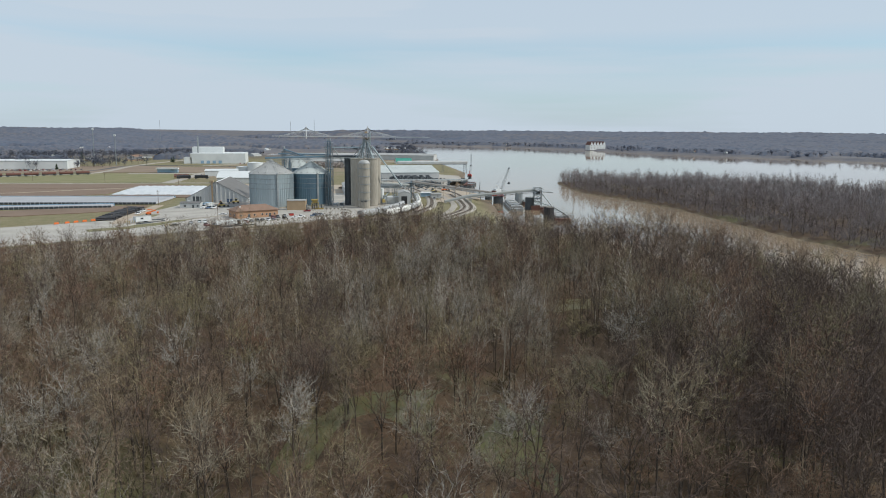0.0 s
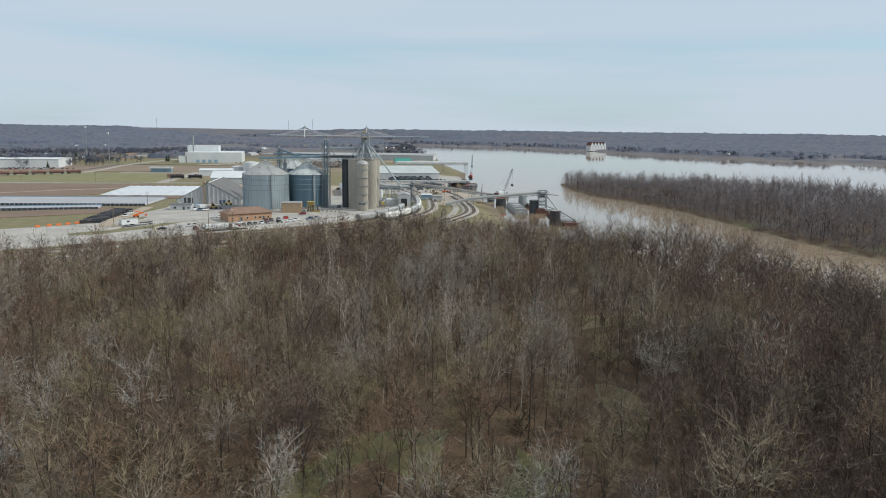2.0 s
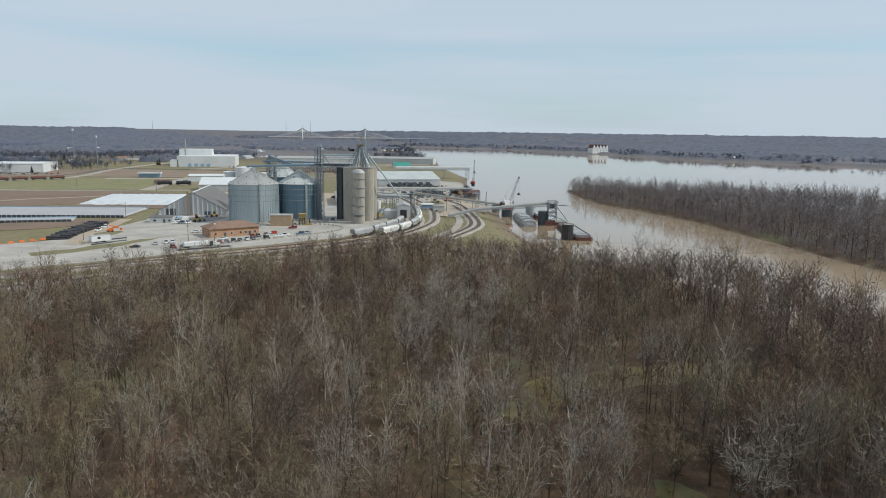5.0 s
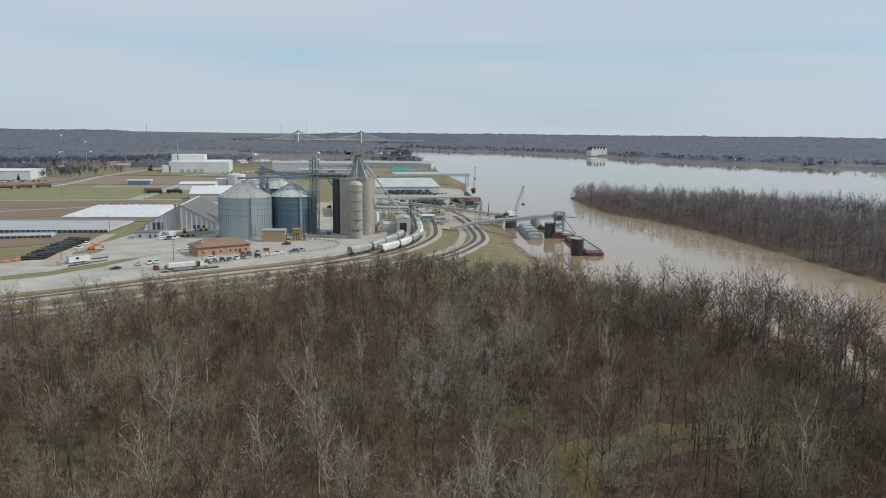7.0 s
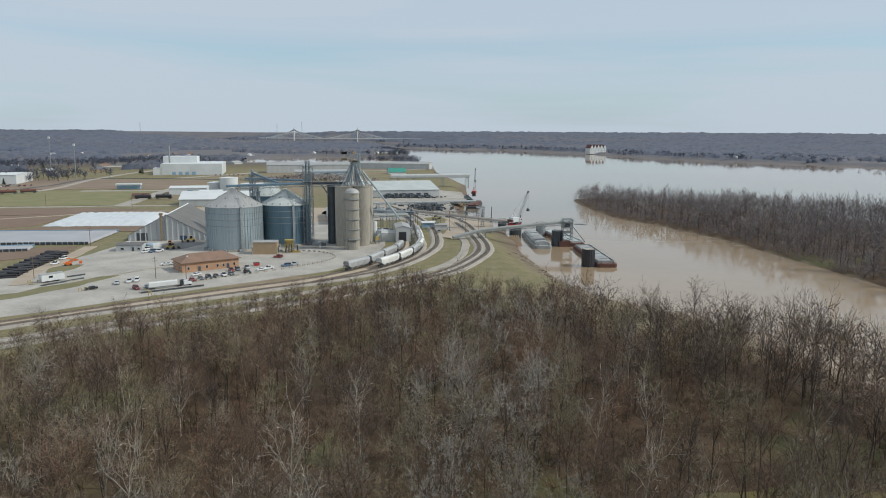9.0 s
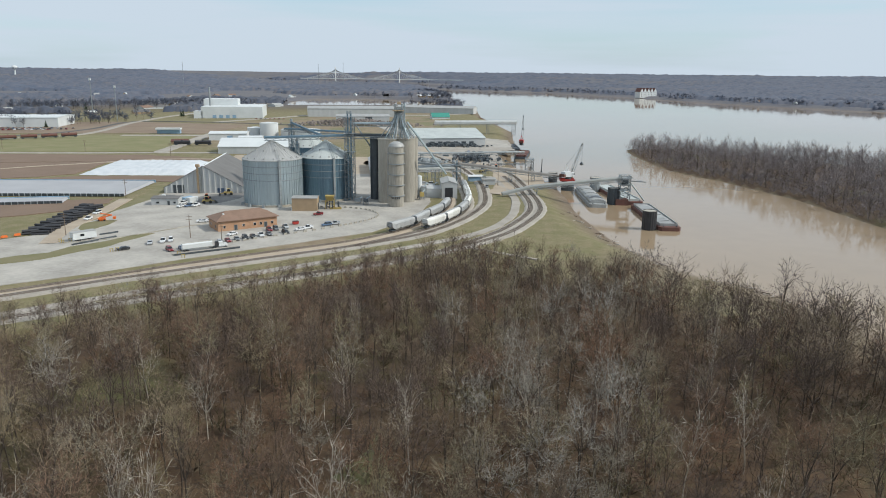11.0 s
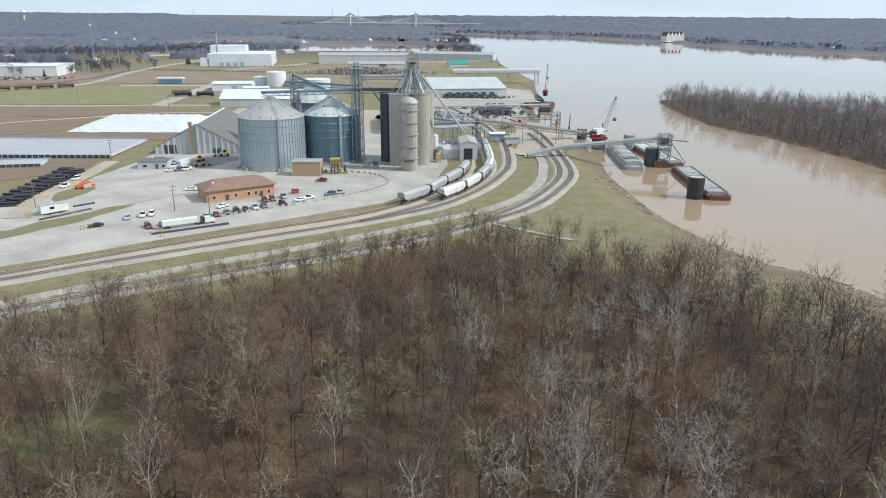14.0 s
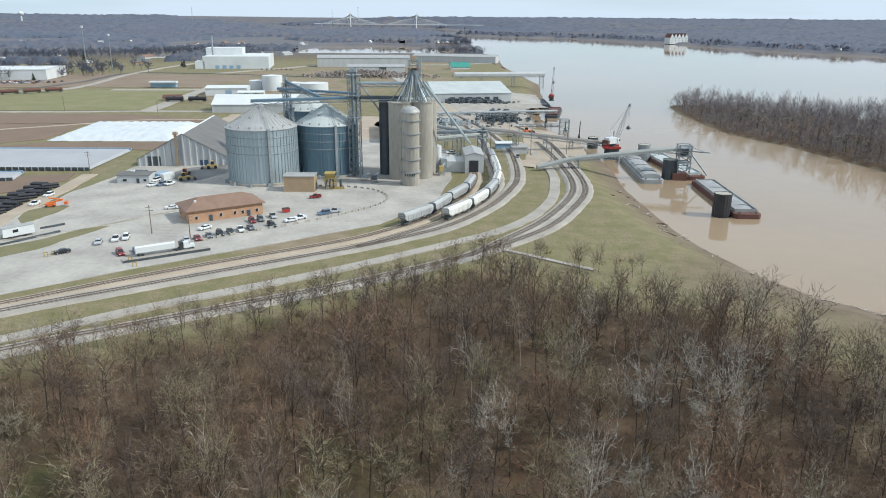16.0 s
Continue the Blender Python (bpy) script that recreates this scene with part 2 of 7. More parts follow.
M_WALLGREY = mat("grey_siding", (0.52, 0.53, 0.53), (0.42, 0.43, 0.43), rough=0.7, scale=0.15, fine=2.0, streak=(1, 1, 0.2))
M_RUST = mat("rust_red", (0.16, 0.07, 0.055), (0.10, 0.05, 0.04), rough=0.8, scale=0.4, fine=3)
M_RED = mat("red_paint", (0.45, 0.05, 0.04), (0.35, 0.04, 0.03), rough=0.4)
M_ORANGE = mat("orange_paint", (0.75, 0.17, 0.03), (0.6, 0.13, 0.03), rough=0.5)
M_YELLOW = mat("yellow_paint", (0.45, 0.34, 0.11), (0.34, 0.25, 0.09), rough=0.6)
M_BLACK = mat("black_plastic", (0.025, 0.026, 0.03), (0.04, 0.04, 0.045), rough=0.5)
M_RUBBER = mat("tyre_rubber", (0.03, 0.03, 0.03), (0.045, 0.045, 0.045), rough=0.9)
M_GLASS = mat("dark_glass", (0.02, 0.025, 0.03), (0.03, 0.035, 0.04), rough=0.08, bump=0)
M_RAIL = mat("rail_steel", (0.19, 0.15, 0.125), (0.25, 0.21, 0.185), rough=0.5, metal=0.5, bump=0)
M_TIE = mat("sleeper_wood", (0.27, 0.23, 0.19), (0.19, 0.16, 0.13), rough=0.95)
M_WOOD = mat("pole_wood", (0.20, 0.15, 0.11), (0.14, 0.105, 0.08), rough=0.95, streak=(1, 1, 0.2))
M_TEAL = mat("green_roof", (0.05, 0.28, 0.22), (0.04, 0.22, 0.18), rough=0.6)
M_BARGE = mat("barge_steel", (0.36, 0.37, 0.37), (0.26, 0.27, 0.27), rough=0.7, scale=0.2, fine=2)
M_HOPPER = mat("hopper_grey", (0.44, 0.45, 0.45), (0.33, 0.33, 0.33), rough=0.6, scale=0.25, fine=2, streak=(1, 1, 0.3), per_object=0.2)
M_HOPPERW = mat("hopper_white", (0.74, 0.74, 0.71), (0.58, 0.57, 0.54), rough=0.6, scale=0.25, fine=2, streak=(1, 1, 0.3))
M_SCRAP = mat("scrap_metal", (0.30, 0.27, 0.25), (0.16, 0.12, 0.10), rough=0.8, scale=0.5, fine=2)


# ---- mesh helpers ----
class G:
    """Gathers vertices and faces of one mesh."""

    def __init__(self):
        self.v, self.f = [], []

    def raw(self, vs, fs):
        b = len(self.v)
        self.v += [tuple(p) for p in vs]
        self.f += [tuple(i + b for i in q) for q in fs]
        return self

    def box(self, c, s, yaw=0.0, taper=1.0):
        """A box on its base centre c, of size s; taper scales its top."""
        ca, sa = math.cos(radians(yaw)), math.sin(radians(yaw))
        vs = []
        for k, t in ((0, 1.0), (1, taper)):
            for x, y in ((-1, -1), (1, -1), (1, 1), (-1, 1)):
                px, py = x * s[0] / 2 * t, y * s[1] / 2 * t
                vs.append((c[0] + px * ca - py * sa, c[1] + px * sa + py * ca, c[2] + k * s[2]))
        return self.raw(vs, [(0, 3, 2, 1), (4, 5, 6, 7), (0, 1, 5, 4), (1, 2, 6, 5), (2, 3, 7, 6), (3, 0, 4, 7)])

    def tube(self, p0, p1, r0, r1=None, n=6, cap=True):
        p0, p1 = Vector(p0), Vector(p1)
        r1 = r0 if r1 is None else r1
        d = (p1 - p0).normalized()
        a = d.cross(Vector((0, 0, 1)) if abs(d.z) < 0.9 else Vector((1, 0, 0))).normalized()
        b = d.cross(a)
        vs = []
        for p, r in ((p0, r0), (p1, r1)):
            for i in range(n):
                t = 2 * math.pi * (i + 0.5) / n
                vs.append(p + (a * math.cos(t) + b * math.sin(t)) * r)
        fs = [(i, (i + 1) % n, n + (i + 1) % n, n + i) for i in range(n)]
        if cap:
            fs += [tuple(range(n))[::-1], tuple(range(n, 2 * n))]
        return self.raw(vs, fs)

    def lathe(self, c, prof, n=32):
        """A turned form round the upright axis at c, from (radius, height) pairs."""
        vs, fs = [], []
        for r, z in prof:
            for i in range(n):
                t = 2 * math.pi * i / n
                vs.append((c[0] + r * math.cos(t), c[1] + r * math.sin(t), c[2] + z))
        for k in range(len(prof) - 1):
            for i in range(n):
                j = (i + 1) % n
                fs.append((k * n + i, k * n + j, (k + 1) * n + j, (k + 1) * n + i))
        fs += [tuple(range(n))[::-1], tuple(range((len(prof) - 1) * n, len(prof) * n))]
        return self.raw(vs, fs)

    def prism(self, poly, z0, z1):
        n = len(poly)
        vs = [(x, y, z0) for x, y in poly] + [(x, y, z1) for x, y in poly]
        fs = [(i, (i + 1) % n, n + (i + 1) % n, n + i) for i in range(n)] + [tuple(range(n))[::-1], tuple(range(n, 2 * n))]
        return self.raw(vs, fs)

    def extrude(self, prof, y0, y1, at=(0, 0, 0)):
        """A profile of (x, z) pairs drawn out along y."""
        n = len(prof)
        vs = [(at[0] + x, at[1] + y, at[2] + z) for y in (y0, y1) for x, z in prof]
        fs = [(i, (i + 1) % n, n + (i + 1) % n, n + i) for i in range(n)] + [tuple(range(n)), tuple(range(n, 2 * n))[::-1]]
        return self.raw(vs, fs)

    def lattice(self, c, w, h, step, r=0.18, d=None, top=1.0):
        """An open tower of four legs with rings and cross braces, on the base centre c."""
        d = d or w
        cor = [(-1, -1), (1, -1), (1, 1), (-1, 1)]
        k = max(1, round(h / step))
        pt = lambda i, q: (c[0] + cor[i % 4][0] * w / 2 * (1 + (top - 1) * q / k), c[1] + cor[i % 4][1] * d / 2 * (1 + (top - 1) * q / k), c[2] + h * q / k)
        for i in range(4):
            self.tube(pt(i, 0), pt(i, k), r, n=4)
            for q in range(k + 1):
                if q:
                    self.tube(pt(i, q), pt(i + 1, q), r * 0.7, n=4, cap=False)
                if q < k:
                    self.tube(pt(i + (q % 2), q), pt(i + 1 - (q % 2), q + 1), r * 0.55, n=4, cap=False)
        return self

    def mesh(self, name, smooth=False):
        me = bpy.data.meshes.new(name)
        me.from_pydata(self.v, [], self.f)
        if smooth:
            me.polygons.foreach_set("use_smooth", [True] * len(me.polygons))
            me.set_sharp_from_angle(angle=radians(35))
        return me


def link(name, g, material, smooth=False):
    me = g.mesh(name, smooth) if isinstance(g, G) else g
    if not me.materials:
        me.materials.append(material)
    return new(name, me)


def part(name, g, material, parent, label="", smooth=False):
    ob = link(name, g, material, smooth)
    ob.parent = parent
    return tagged(ob, label)


def thing(name, label, category, x=0.0, y=0.0, z=0.0, yaw=0.0, group=""):
    ob = new(name)
    ob.matrix_world = pose(x, y, z, 0, 0, yaw)
    return tagged(ob, label, category, group)


def setting(name, g, material, label, category, smooth=False):
    return tagged(link(name, g, material, smooth), label, category, kind="structure")


def spline(pts, step=2.0):
    """A smooth line through control points, evenly sampled."""
    p = [Vector((*q, 0)) if len(q) == 2 else Vector(q) for q in pts]
    p = [2 * p[0] - p[1]] + p + [2 * p[-1] - p[-2]]
    out = []
    for i in range(1, len(p) - 2):
        k = max(2, int((p[i + 1] - p[i]).length / step))
        for j in range(k):
            t = j / k
            a, b, c, d = p[i - 1 : i + 3]
            out.append(0.5 * ((2 * b) + (c - a) * t + (2 * a - 5 * b + 4 * c - d) * t * t + (3 * b - a - 3 * c + d) * t**3))
    out.append(p[-2])
    return out


def sides(line):
    """The unit normals (to the right) along a flat line."""
    out = []
    for i in range(len(line)):
        d = line[min(i + 1, len(line) - 1)] - line[max(i - 1, 0)]
        out.append(Vector((d.y, -d.x, 0)).normalized())
    return out


def ribbon(line, offsets):
    """A strip along a line with a cross-section of (offset, height) pairs, its edges a little uneven."""
    g, k = G(), len(offsets)
    nr = sides(line)
    for i, p in enumerate(line):
        for j, (o, z) in enumerate(offsets):
            e = 0.6 * noise.noise(Vector((p.x * 0.2, p.y * 0.2, j))) if j in (0, k - 1) else 0
            q = p + nr[i] * (o + e)
            g.v.append((q.x, q.y, z))
    for i in range(len(line) - 1):
        for j in range(k - 1):
            g.f.append((i * k + j, i * k + j + 1, (i + 1) * k + j + 1, (i + 1) * k + j))
    return g


def sheet(poly, z, wobble=0.0, step=6.0):
    """A flat patch of ground cover with a naturally uneven edge and a thin rim that goes into the ground."""
    ring = []
    for i, a in enumerate(poly):
        b = poly[(i + 1) % len(poly)]
        k = max(1, int(math.dist(a, b) / step))
        for j in range(k):
            x, y = a[0] + (b[0] - a[0]) * j / k, a[1] + (b[1] - a[1]) * j / k
            w = noise.noise_vector(Vector((x * 0.07, y * 0.07, 3))) * wobble
            ring.append((x + w.x, y + w.y))
    return G().prism(ring, z - 0.5, z)


# ---- plan of the land and the river ----
LEFT_BANK = [(190, -400), (165, 0), (138, 90), (124, 150), (120, 220), (111, 270), (91, 309), (78, 320), (67, 338), (58, 364), (53, 386), (49, 416), (46, 451), (46, 496), (44, 545), (27, 593), (16, 685), (30, 780), (36, 973), (-2, 1271), (-10, 1540), (-40, 1590), (-140, 1560), (-390, 1520), (-450, 1780), (-420, 1960), (-240, 1990), (-100, 1860), (-60, 1900), (-90, 2285), (-238, 3215), (-420, 3700), (-900, 3950), (-1590, 4050)]
FAR_SHORE = [(-1590, 4480), (-900, 4430), (-400, 4300), (-130, 3900), (-150, 3500), (-182, 3056), (33, 2818), (226, 2739), (471, 2288), (576, 2021), (653, 1864), (779, 1700), (1000, 1400), (1400, 900), (1800, 300), (2200, -400)]
ISLAND = [(240, 150), (220, 274), (205, 342), (187, 503), (174, 548), (166, 576), (156, 597), (145, 620), (139, 668), (136, 740), (140, 790), (165, 800), (220, 770), (300, 690), (370, 560), (420, 400), (450, 200), (430, 60), (320, 40)]
RIVER = LEFT_BANK + FAR_SHORE
WOODS = [(-330, 80), (-200, 180), (-120, 241), (-101, 255), (-78, 269), (-54, 287), (-33, 306), (-17, 317), (-6, 310), (10, 300), (22, 297), (38, 291), (50, 274), (68, 256), (92, 234), (108, 206), (113, 155), (125, 92), (150, 0), (165, -140), (-220, -140), (-330, -60)]
PONDS = [[(14, 124), (20, 146), (42, 155), (62, 159), (82, 157), (99, 160), (98, 149), (80, 146), (58, 146), (46, 142), (34, 134), (22, 118)], [(-26, 30), (-22, 52), (-8, 72), (10, 70), (28, 52), (24, 26), (0, 18)], [(-78, 92), (-60, 100), (-48, 92), (-60, 82)], [(26, 54), (30, 80), (34, 98), (50, 92), (44, 74), (36, 54)], [(-38, 172), (-28, 188), (-16, 184), (-24, 170)]]


def inside(px, py, poly):
    """Which points of the arrays px, py lie in a polygon."""
    res = np.zeros(px.shape, bool)
    for (x0, y0), (x1, y1) in zip(poly, poly[1:] + poly[:1]):
        if y0 != y1:
            res ^= ((y0 > py) != (y1 > py)) & (px < (x1 - x0) * (py - y0) / (y1 - y0) + x0)
    return res


def edge_distance(px, py, poly, closed=True):
    best = np.full(px.shape, 1e9)
    for (x0, y0), (x1, y1) in zip(poly, poly[1:] + poly[:1] if closed else poly[1:]):
        dx, dy = x1 - x0, y1 - y0
        t = np.clip(((px - x0) * dx + (py - y0) * dy) / (dx * dx + dy * dy), 0, 1)
        best = np.minimum(best, np.hypot(px - x0 - t * dx, py - y0 - t * dy))
    return best


def waves(px, py, s, seed):
    """Cheap smooth unevenness from a few crossing waves."""
    r = np.random.RandomState(seed)
    out = 0
    for _ in range(6):
        a, f, p = r.uniform(0, 6.28), s * r.uniform(0.6, 1.8), r.uniform(0, 6.28)
        out = out + np.sin((px * np.cos(a) + py * np.sin(a)) * f + p)
    return out / 6


WATER_Z = -6.0


def height(px, py):
    """The ground's height: flat land, a bank, the river bed, low hills far off."""
    px, py = np.asarray(px, float), np.asarray(py, float)
    river, isle = inside(px, py, RIVER), inside(px, py, ISLAND)
    d_shore = np.minimum(edge_distance(px, py, RIVER), edge_distance(px, py, ISLAND))
    wet = river & ~isle
    d = np.where(wet, -d_shore, d_shore)
    flood = inside(px, py, WOODS)
    land = -0.25 + 0.15 * waves(px, py, 0.05, 1) - flood * (1.2 + 0.22 * waves(px, py, 0.22, 6))
    land = np.where(isle, -4.6 + 0.5 * waves(px, py, 0.04, 2), land)
    slope = 0.30
    z = np.minimum(land, WATER_Z + d * slope + 0.5 * waves(px, py, 0.12, 3) * (d > 0))
    z = np.maximum(z, -10.0)
    far = np.hypot(px, py)
    start = 3150 + 950 * np.clip((100 - px) / 200, 0, 1) - 2200 * np.clip((-1000 - px) / 500, 0, 1)
    hill = np.clip((far - start) / (4650 - start), 0, 1) ** 1.2 * (50 + 7 * waves(px, py, 0.0022, 4) + 3 * waves(px, py, 0.009, 5))
    return np.where(wet, z, z + hill * np.clip(d / 250, 0, 1))


xs = np.concatenate([np.linspace(-4800, -1300, 36)[:-1], np.linspace(-1300, -340, 41)[:-1], np.arange(-340, 320, 4.0), np.linspace(320, 1000, 35)[:-1], np.linspace(1000, 4800, 40)])
ys = np.concatenate([np.linspace(-900, -140, 20)[:-1], np.arange(-140, 640, 4.0), np.linspace(640, 2400, 90)[:-1], np.linspace(2400, 4800, 50)])
gx, gy = np.meshgrid(xs, ys)
gz = height(gx, gy)
nx, ny = len(xs), len(ys)
ids = np.arange(nx * ny).reshape(ny, nx)
quads = np.stack([ids[:-1, :-1], ids[:-1, 1:], ids[1:, 1:], ids[1:, :-1]], -1).reshape(-1, 4)
me = bpy.data.meshes.new("ground")
me.from_pydata(np.stack([gx, gy, gz], -1).reshape(-1, 3).tolist(), [], quads.tolist())
me.polygons.foreach_set("use_smooth", [True] * len(me.polygons))
wood_d = edge_distance(gx, gy, WOODS) * np.where(inside(gx, gy, WOODS), 1, -1)
isle_in = inside(gx, gy, ISLAND)
far_d = np.hypot(gx, gy)
shore_d = np.where(inside(gx, gy, RIVER) & ~isle_in, 0, edge_distance(gx, gy, RIVER))
litter = np.clip(0.5 + wood_d / 8, 0, 1)
litter = np.maximum(litter, isle_in * 1.0)
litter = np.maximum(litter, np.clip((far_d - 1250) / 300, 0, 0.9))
soil = np.clip((waves(gx, gy, 0.012, 9) - 0.05) * 4, 0, 0.8) * (gx < -60) * (gy > 330) * (litter < 0.5)
mud = np.clip(1.3 - shore_d / (12 + 30 * np.clip((345 - gy) / 30, 0, 1)), 0, 1) * (wood_d < 12)
# fourth channel: rises with distance, brings in the haze tint of the floor
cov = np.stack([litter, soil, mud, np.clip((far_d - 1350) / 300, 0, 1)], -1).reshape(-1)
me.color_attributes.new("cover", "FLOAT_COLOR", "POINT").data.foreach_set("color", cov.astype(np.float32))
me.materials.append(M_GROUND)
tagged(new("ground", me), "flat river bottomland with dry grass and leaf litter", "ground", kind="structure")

setting("river", G().prism([(-1600, -800), (2600, -800), (2600, 4780), (-1600, 4780)], WATER_Z - 0.02, WATER_Z), M_WATER, "wide muddy brown river in flood, calm and reflecting", "river")
for pond in PONDS:
    setting("pond", sheet(pond, -1.30 if pond is PONDS[0] else -1.46, 5.0, 3.0), M_POND if pond is PONDS[0] else M_SWAMP, "shallow swamp pool with yellow-green water between trees", "pond")


# ---- pavements, roads and fields ----
setting("yard", sheet([(-420, 60), (-330, 135), (-205, 240), (-141, 289), (-116, 312), (-83, 339), (-54, 363), (-43, 385), (-36, 405), (-33, 440), (-36, 500), (-60, 560), (-130, 540), (-140, 475), (-186, 462), (-190, 428), (-184, 385), (-186, 352), (-202, 335), (-420, 175)], -0.02, 0.8), M_YARD, "pale worn concrete yard with tyre marks", "yard")
setting("storage_yard", sheet([(-62, 556), (-20, 560), (14, 600), (10, 690), (24, 730), (24, 800), (-4, 830), (-4, 760), (-76, 735), (-95, 600)], -0.01, 3.0), M_GRAVEL, "pale gravel storage yard with tracks and stains", "yard")
setting("bin_yard", sheet([(-134, 532), (-60, 548), (-70, 640), (-150, 640), (-205, 640), (-200, 600), (-150, 596)], -0.01, 3.0), M_DIRTROAD, "tan gravel yard behind the bins", "yard")
setting("dirt_plot", sheet([(2, 480), (18, 500), (34, 500), (36, 545), (20, 585), (2, 600), (4, 545)], -0.06, 2.0), M_DIRTROAD, "bare tan dirt plot beside the river", "yard")
for poly in ([(-182.5, 358), (-185, 370), (-182.5, 376), (-175, 377.5), (-173, 367), (-174.3, 357), (-177, 353)], [(-185, 303), (-170.8, 316), (-166.3, 325), (-157, 337), (-152.5, 349.7), (-146, 352), (-148, 344.8), (-152.7, 329.6), (-159.4, 318.6), (-167, 306.5), (-180, 296)], [(-184.4, 383), (-185.6, 408), (-182.8, 431), (-187, 468), (-194.4, 491), (-194.8, 467), (-189.7, 427.5), (-186, 393)]):
    setting("verge", sheet(poly, 0.08, 2.5, 4), M_VERGE, "ragged strip of short grass between lanes", "verge")
setting("field_brown", sheet([(-900, 700), (-420, 818), (-300, 830), (-292, 960), (-450, 985), (-900, 880)], 0.05, 6), M_FIELD, "brown fallow field", "field")
setting("field_green", sheet([(-640, 600), (-460, 752), (-408, 790), (-300, 802), (-276, 655), (-372, 640)], 0.07, 1.5), M_GREEN, "short green mown field", "field")
setting("meadow", sheet([(-700, 560), (-380, 622), (-270, 630), (-205, 610), (-215, 592), (-330, 578), (-700, 470)], 0.06, 4), M_SCRUBLAND, "dry reddish brown meadow", "field")
setting("dry_plot", sheet([(-700, 480), (-330, 576), (-282, 582), (-272, 520), (-290, 506), (-420, 400), (-700, 250)], 0.03, 4), M_SCRUBLAND, "rough dry brown meadow beside the covered piles", "field")
setting("meadow_strip", sheet([(-420, 392), (-280, 500), (-262, 512), (-194, 519), (-194, 494), (-290, 484), (-420, 380)], 0.06, 3), M_SCRUBLAND, "dry brown grass strip between covered piles", "field")
setting("meadow_mound", sheet([(-330, 360), (-222, 426), (-204, 434), (-198, 420), (-210, 395), (-260, 360)], 0.05, 3), M_SCRUBLAND, "tan dry grass plot", "field")
ROADS = [
    ([(-900, 560), (-600, 618), (-371, 633), (-272, 648), (-200, 655)], 7, M_GRAVEL, "pale gravel lane"),
    ([(-272, 648), (-280, 720), (-290, 806), (-292, 830)], 12, M_GRAVEL, "pale gravel access road"),
    ([(-375, 795), (-340, 800), (-292, 806), (-230, 812)], 14, M_GRAVEL, "pale gravel apron"),
    ([(-900, 420), (-640, 590), (-458, 752), (-420, 815), (-444, 963), (-452, 1100), (-440, 1300)], 9, M_GRAVEL, "pale gravel railway formation"),
    ([(-900, 470), (-640, 640), (-480, 770), (-446, 860), (-453, 985), (-380, 1000), (-293, 985), (-180, 960)], 8, M_ASPHALT, "grey asphalt road"),
    ([(-700, 420), (-400, 500), (-310, 560), (-250, 604), (-190, 610)], 4, M_DIRTROAD, "pale dirt track"),
    ([(-179, 330), (-184, 345), (-187.5, 360), (-189, 378), (-191, 398), (-196, 432)], 7, M_DIRTROAD, "tan dirt road"),
    ([(-330, 97), (-200, 200), (-123, 263.5), (-100, 283.5), (-71, 305.5), (-51, 322), (-27, 344), (-12.8, 358), (-0.5, 377), (8.5, 403), (12, 428), (13, 457), (8, 500), (0, 540)], 4.6, M_GRAVEL, "pale gravel service road"),
    ([(-14, 340), (-9, 337), (1, 330.5), (15, 321.5)], 2.2, M_GRAVEL, "narrow pale gravel path over grass"),
    ([(0, 470), (12, 500), (14, 540), (0, 590), (-30, 640), (-60, 720)], 12, M_DIRTROAD, "tan dirt road beside the tracks"),
    ([(-140, 1040), (-100, 900), (-60, 840), (0, 800), (14, 730)], 22, M_YARD, "pale concrete dock apron"),
    ([(-60, 560), (-40, 620), (-30, 700), (-5, 735), (10, 700)], 40, M_GRAVEL, "pale gravel storage yard"),
    ([(-350, 1000), (-300, 1090), (-240, 1190), (-100, 1200), (-20, 1260)], 12, M_GRAVEL, "pale gravel road to warehouses"),
]
for line, w, m, text in ROADS:
    setting("road", ribbon(spline(line, 5), [(-w / 2, -0.4), (-w / 2 + 0.2, 0.1), (0, 0.13), (w / 2 - 0.2, 0.1), (w / 2, -0.4)]), m, text, "road")

setting("curb", ribbon(spline([(-175, 331), (-160, 339), (-146, 355), (-131, 374)], 2), [(-0.3, -0.3), (-0.28, 0.32), (0.28, 0.32), (0.3, -0.3)]), M_CONCRETE, "long low concrete curb along the lane", "curb")
for line in ([(-168, 328), (-158, 344)], [(-166.3, 346.6), (-161.4, 352.5)]):
    setting("curb", ribbon(spline(line, 2), [(-0.3, -0.3), (-0.28, 0.6), (0.28, 0.6), (0.3, -0.3)]), M_STEELDARK, "low dark edge of a sunken loading slot", "curb")
setting("asphalt_patch", sheet([(-161, 433), (-158, 450), (-145, 461), (-134, 452), (-136, 439), (-147, 419)], 0.03, 3.0, 3.0), M_WORN, "patch of darker worn asphalt before the grain store", "yard")
# ---- railway ----
TRACK_A = spline([(-330, 118), (-200, 229), (-137, 282), (-117, 299.5), (-92.5, 319), (-63, 341), (-49, 356), (-38, 372), (-30, 395), (-25, 412), (-22.5, 438), (-24, 464), (-27, 490)], 1.0)
TRACK_B = spline([(-330, 112), (-200, 222), (-134, 277.5), (-113.6, 293.3), (-90, 311), (-61.6, 332), (-45.7, 345), (-28.5, 364), (-15, 392), (-6.7, 421), (-3.5, 443), (-3.6, 476), (-6.3, 515), (-12.4, 548), (-22, 590), (-45, 660)], 1.0)
TRACK_C = spline([(-57, 336), (-42.8, 352.5), (-30.7, 369), (-21.7, 387), (-15, 410), (-12.4, 437), (-14.8, 475), (-18.6, 513), (-22.4, 551), (-34, 600)], 1.0)
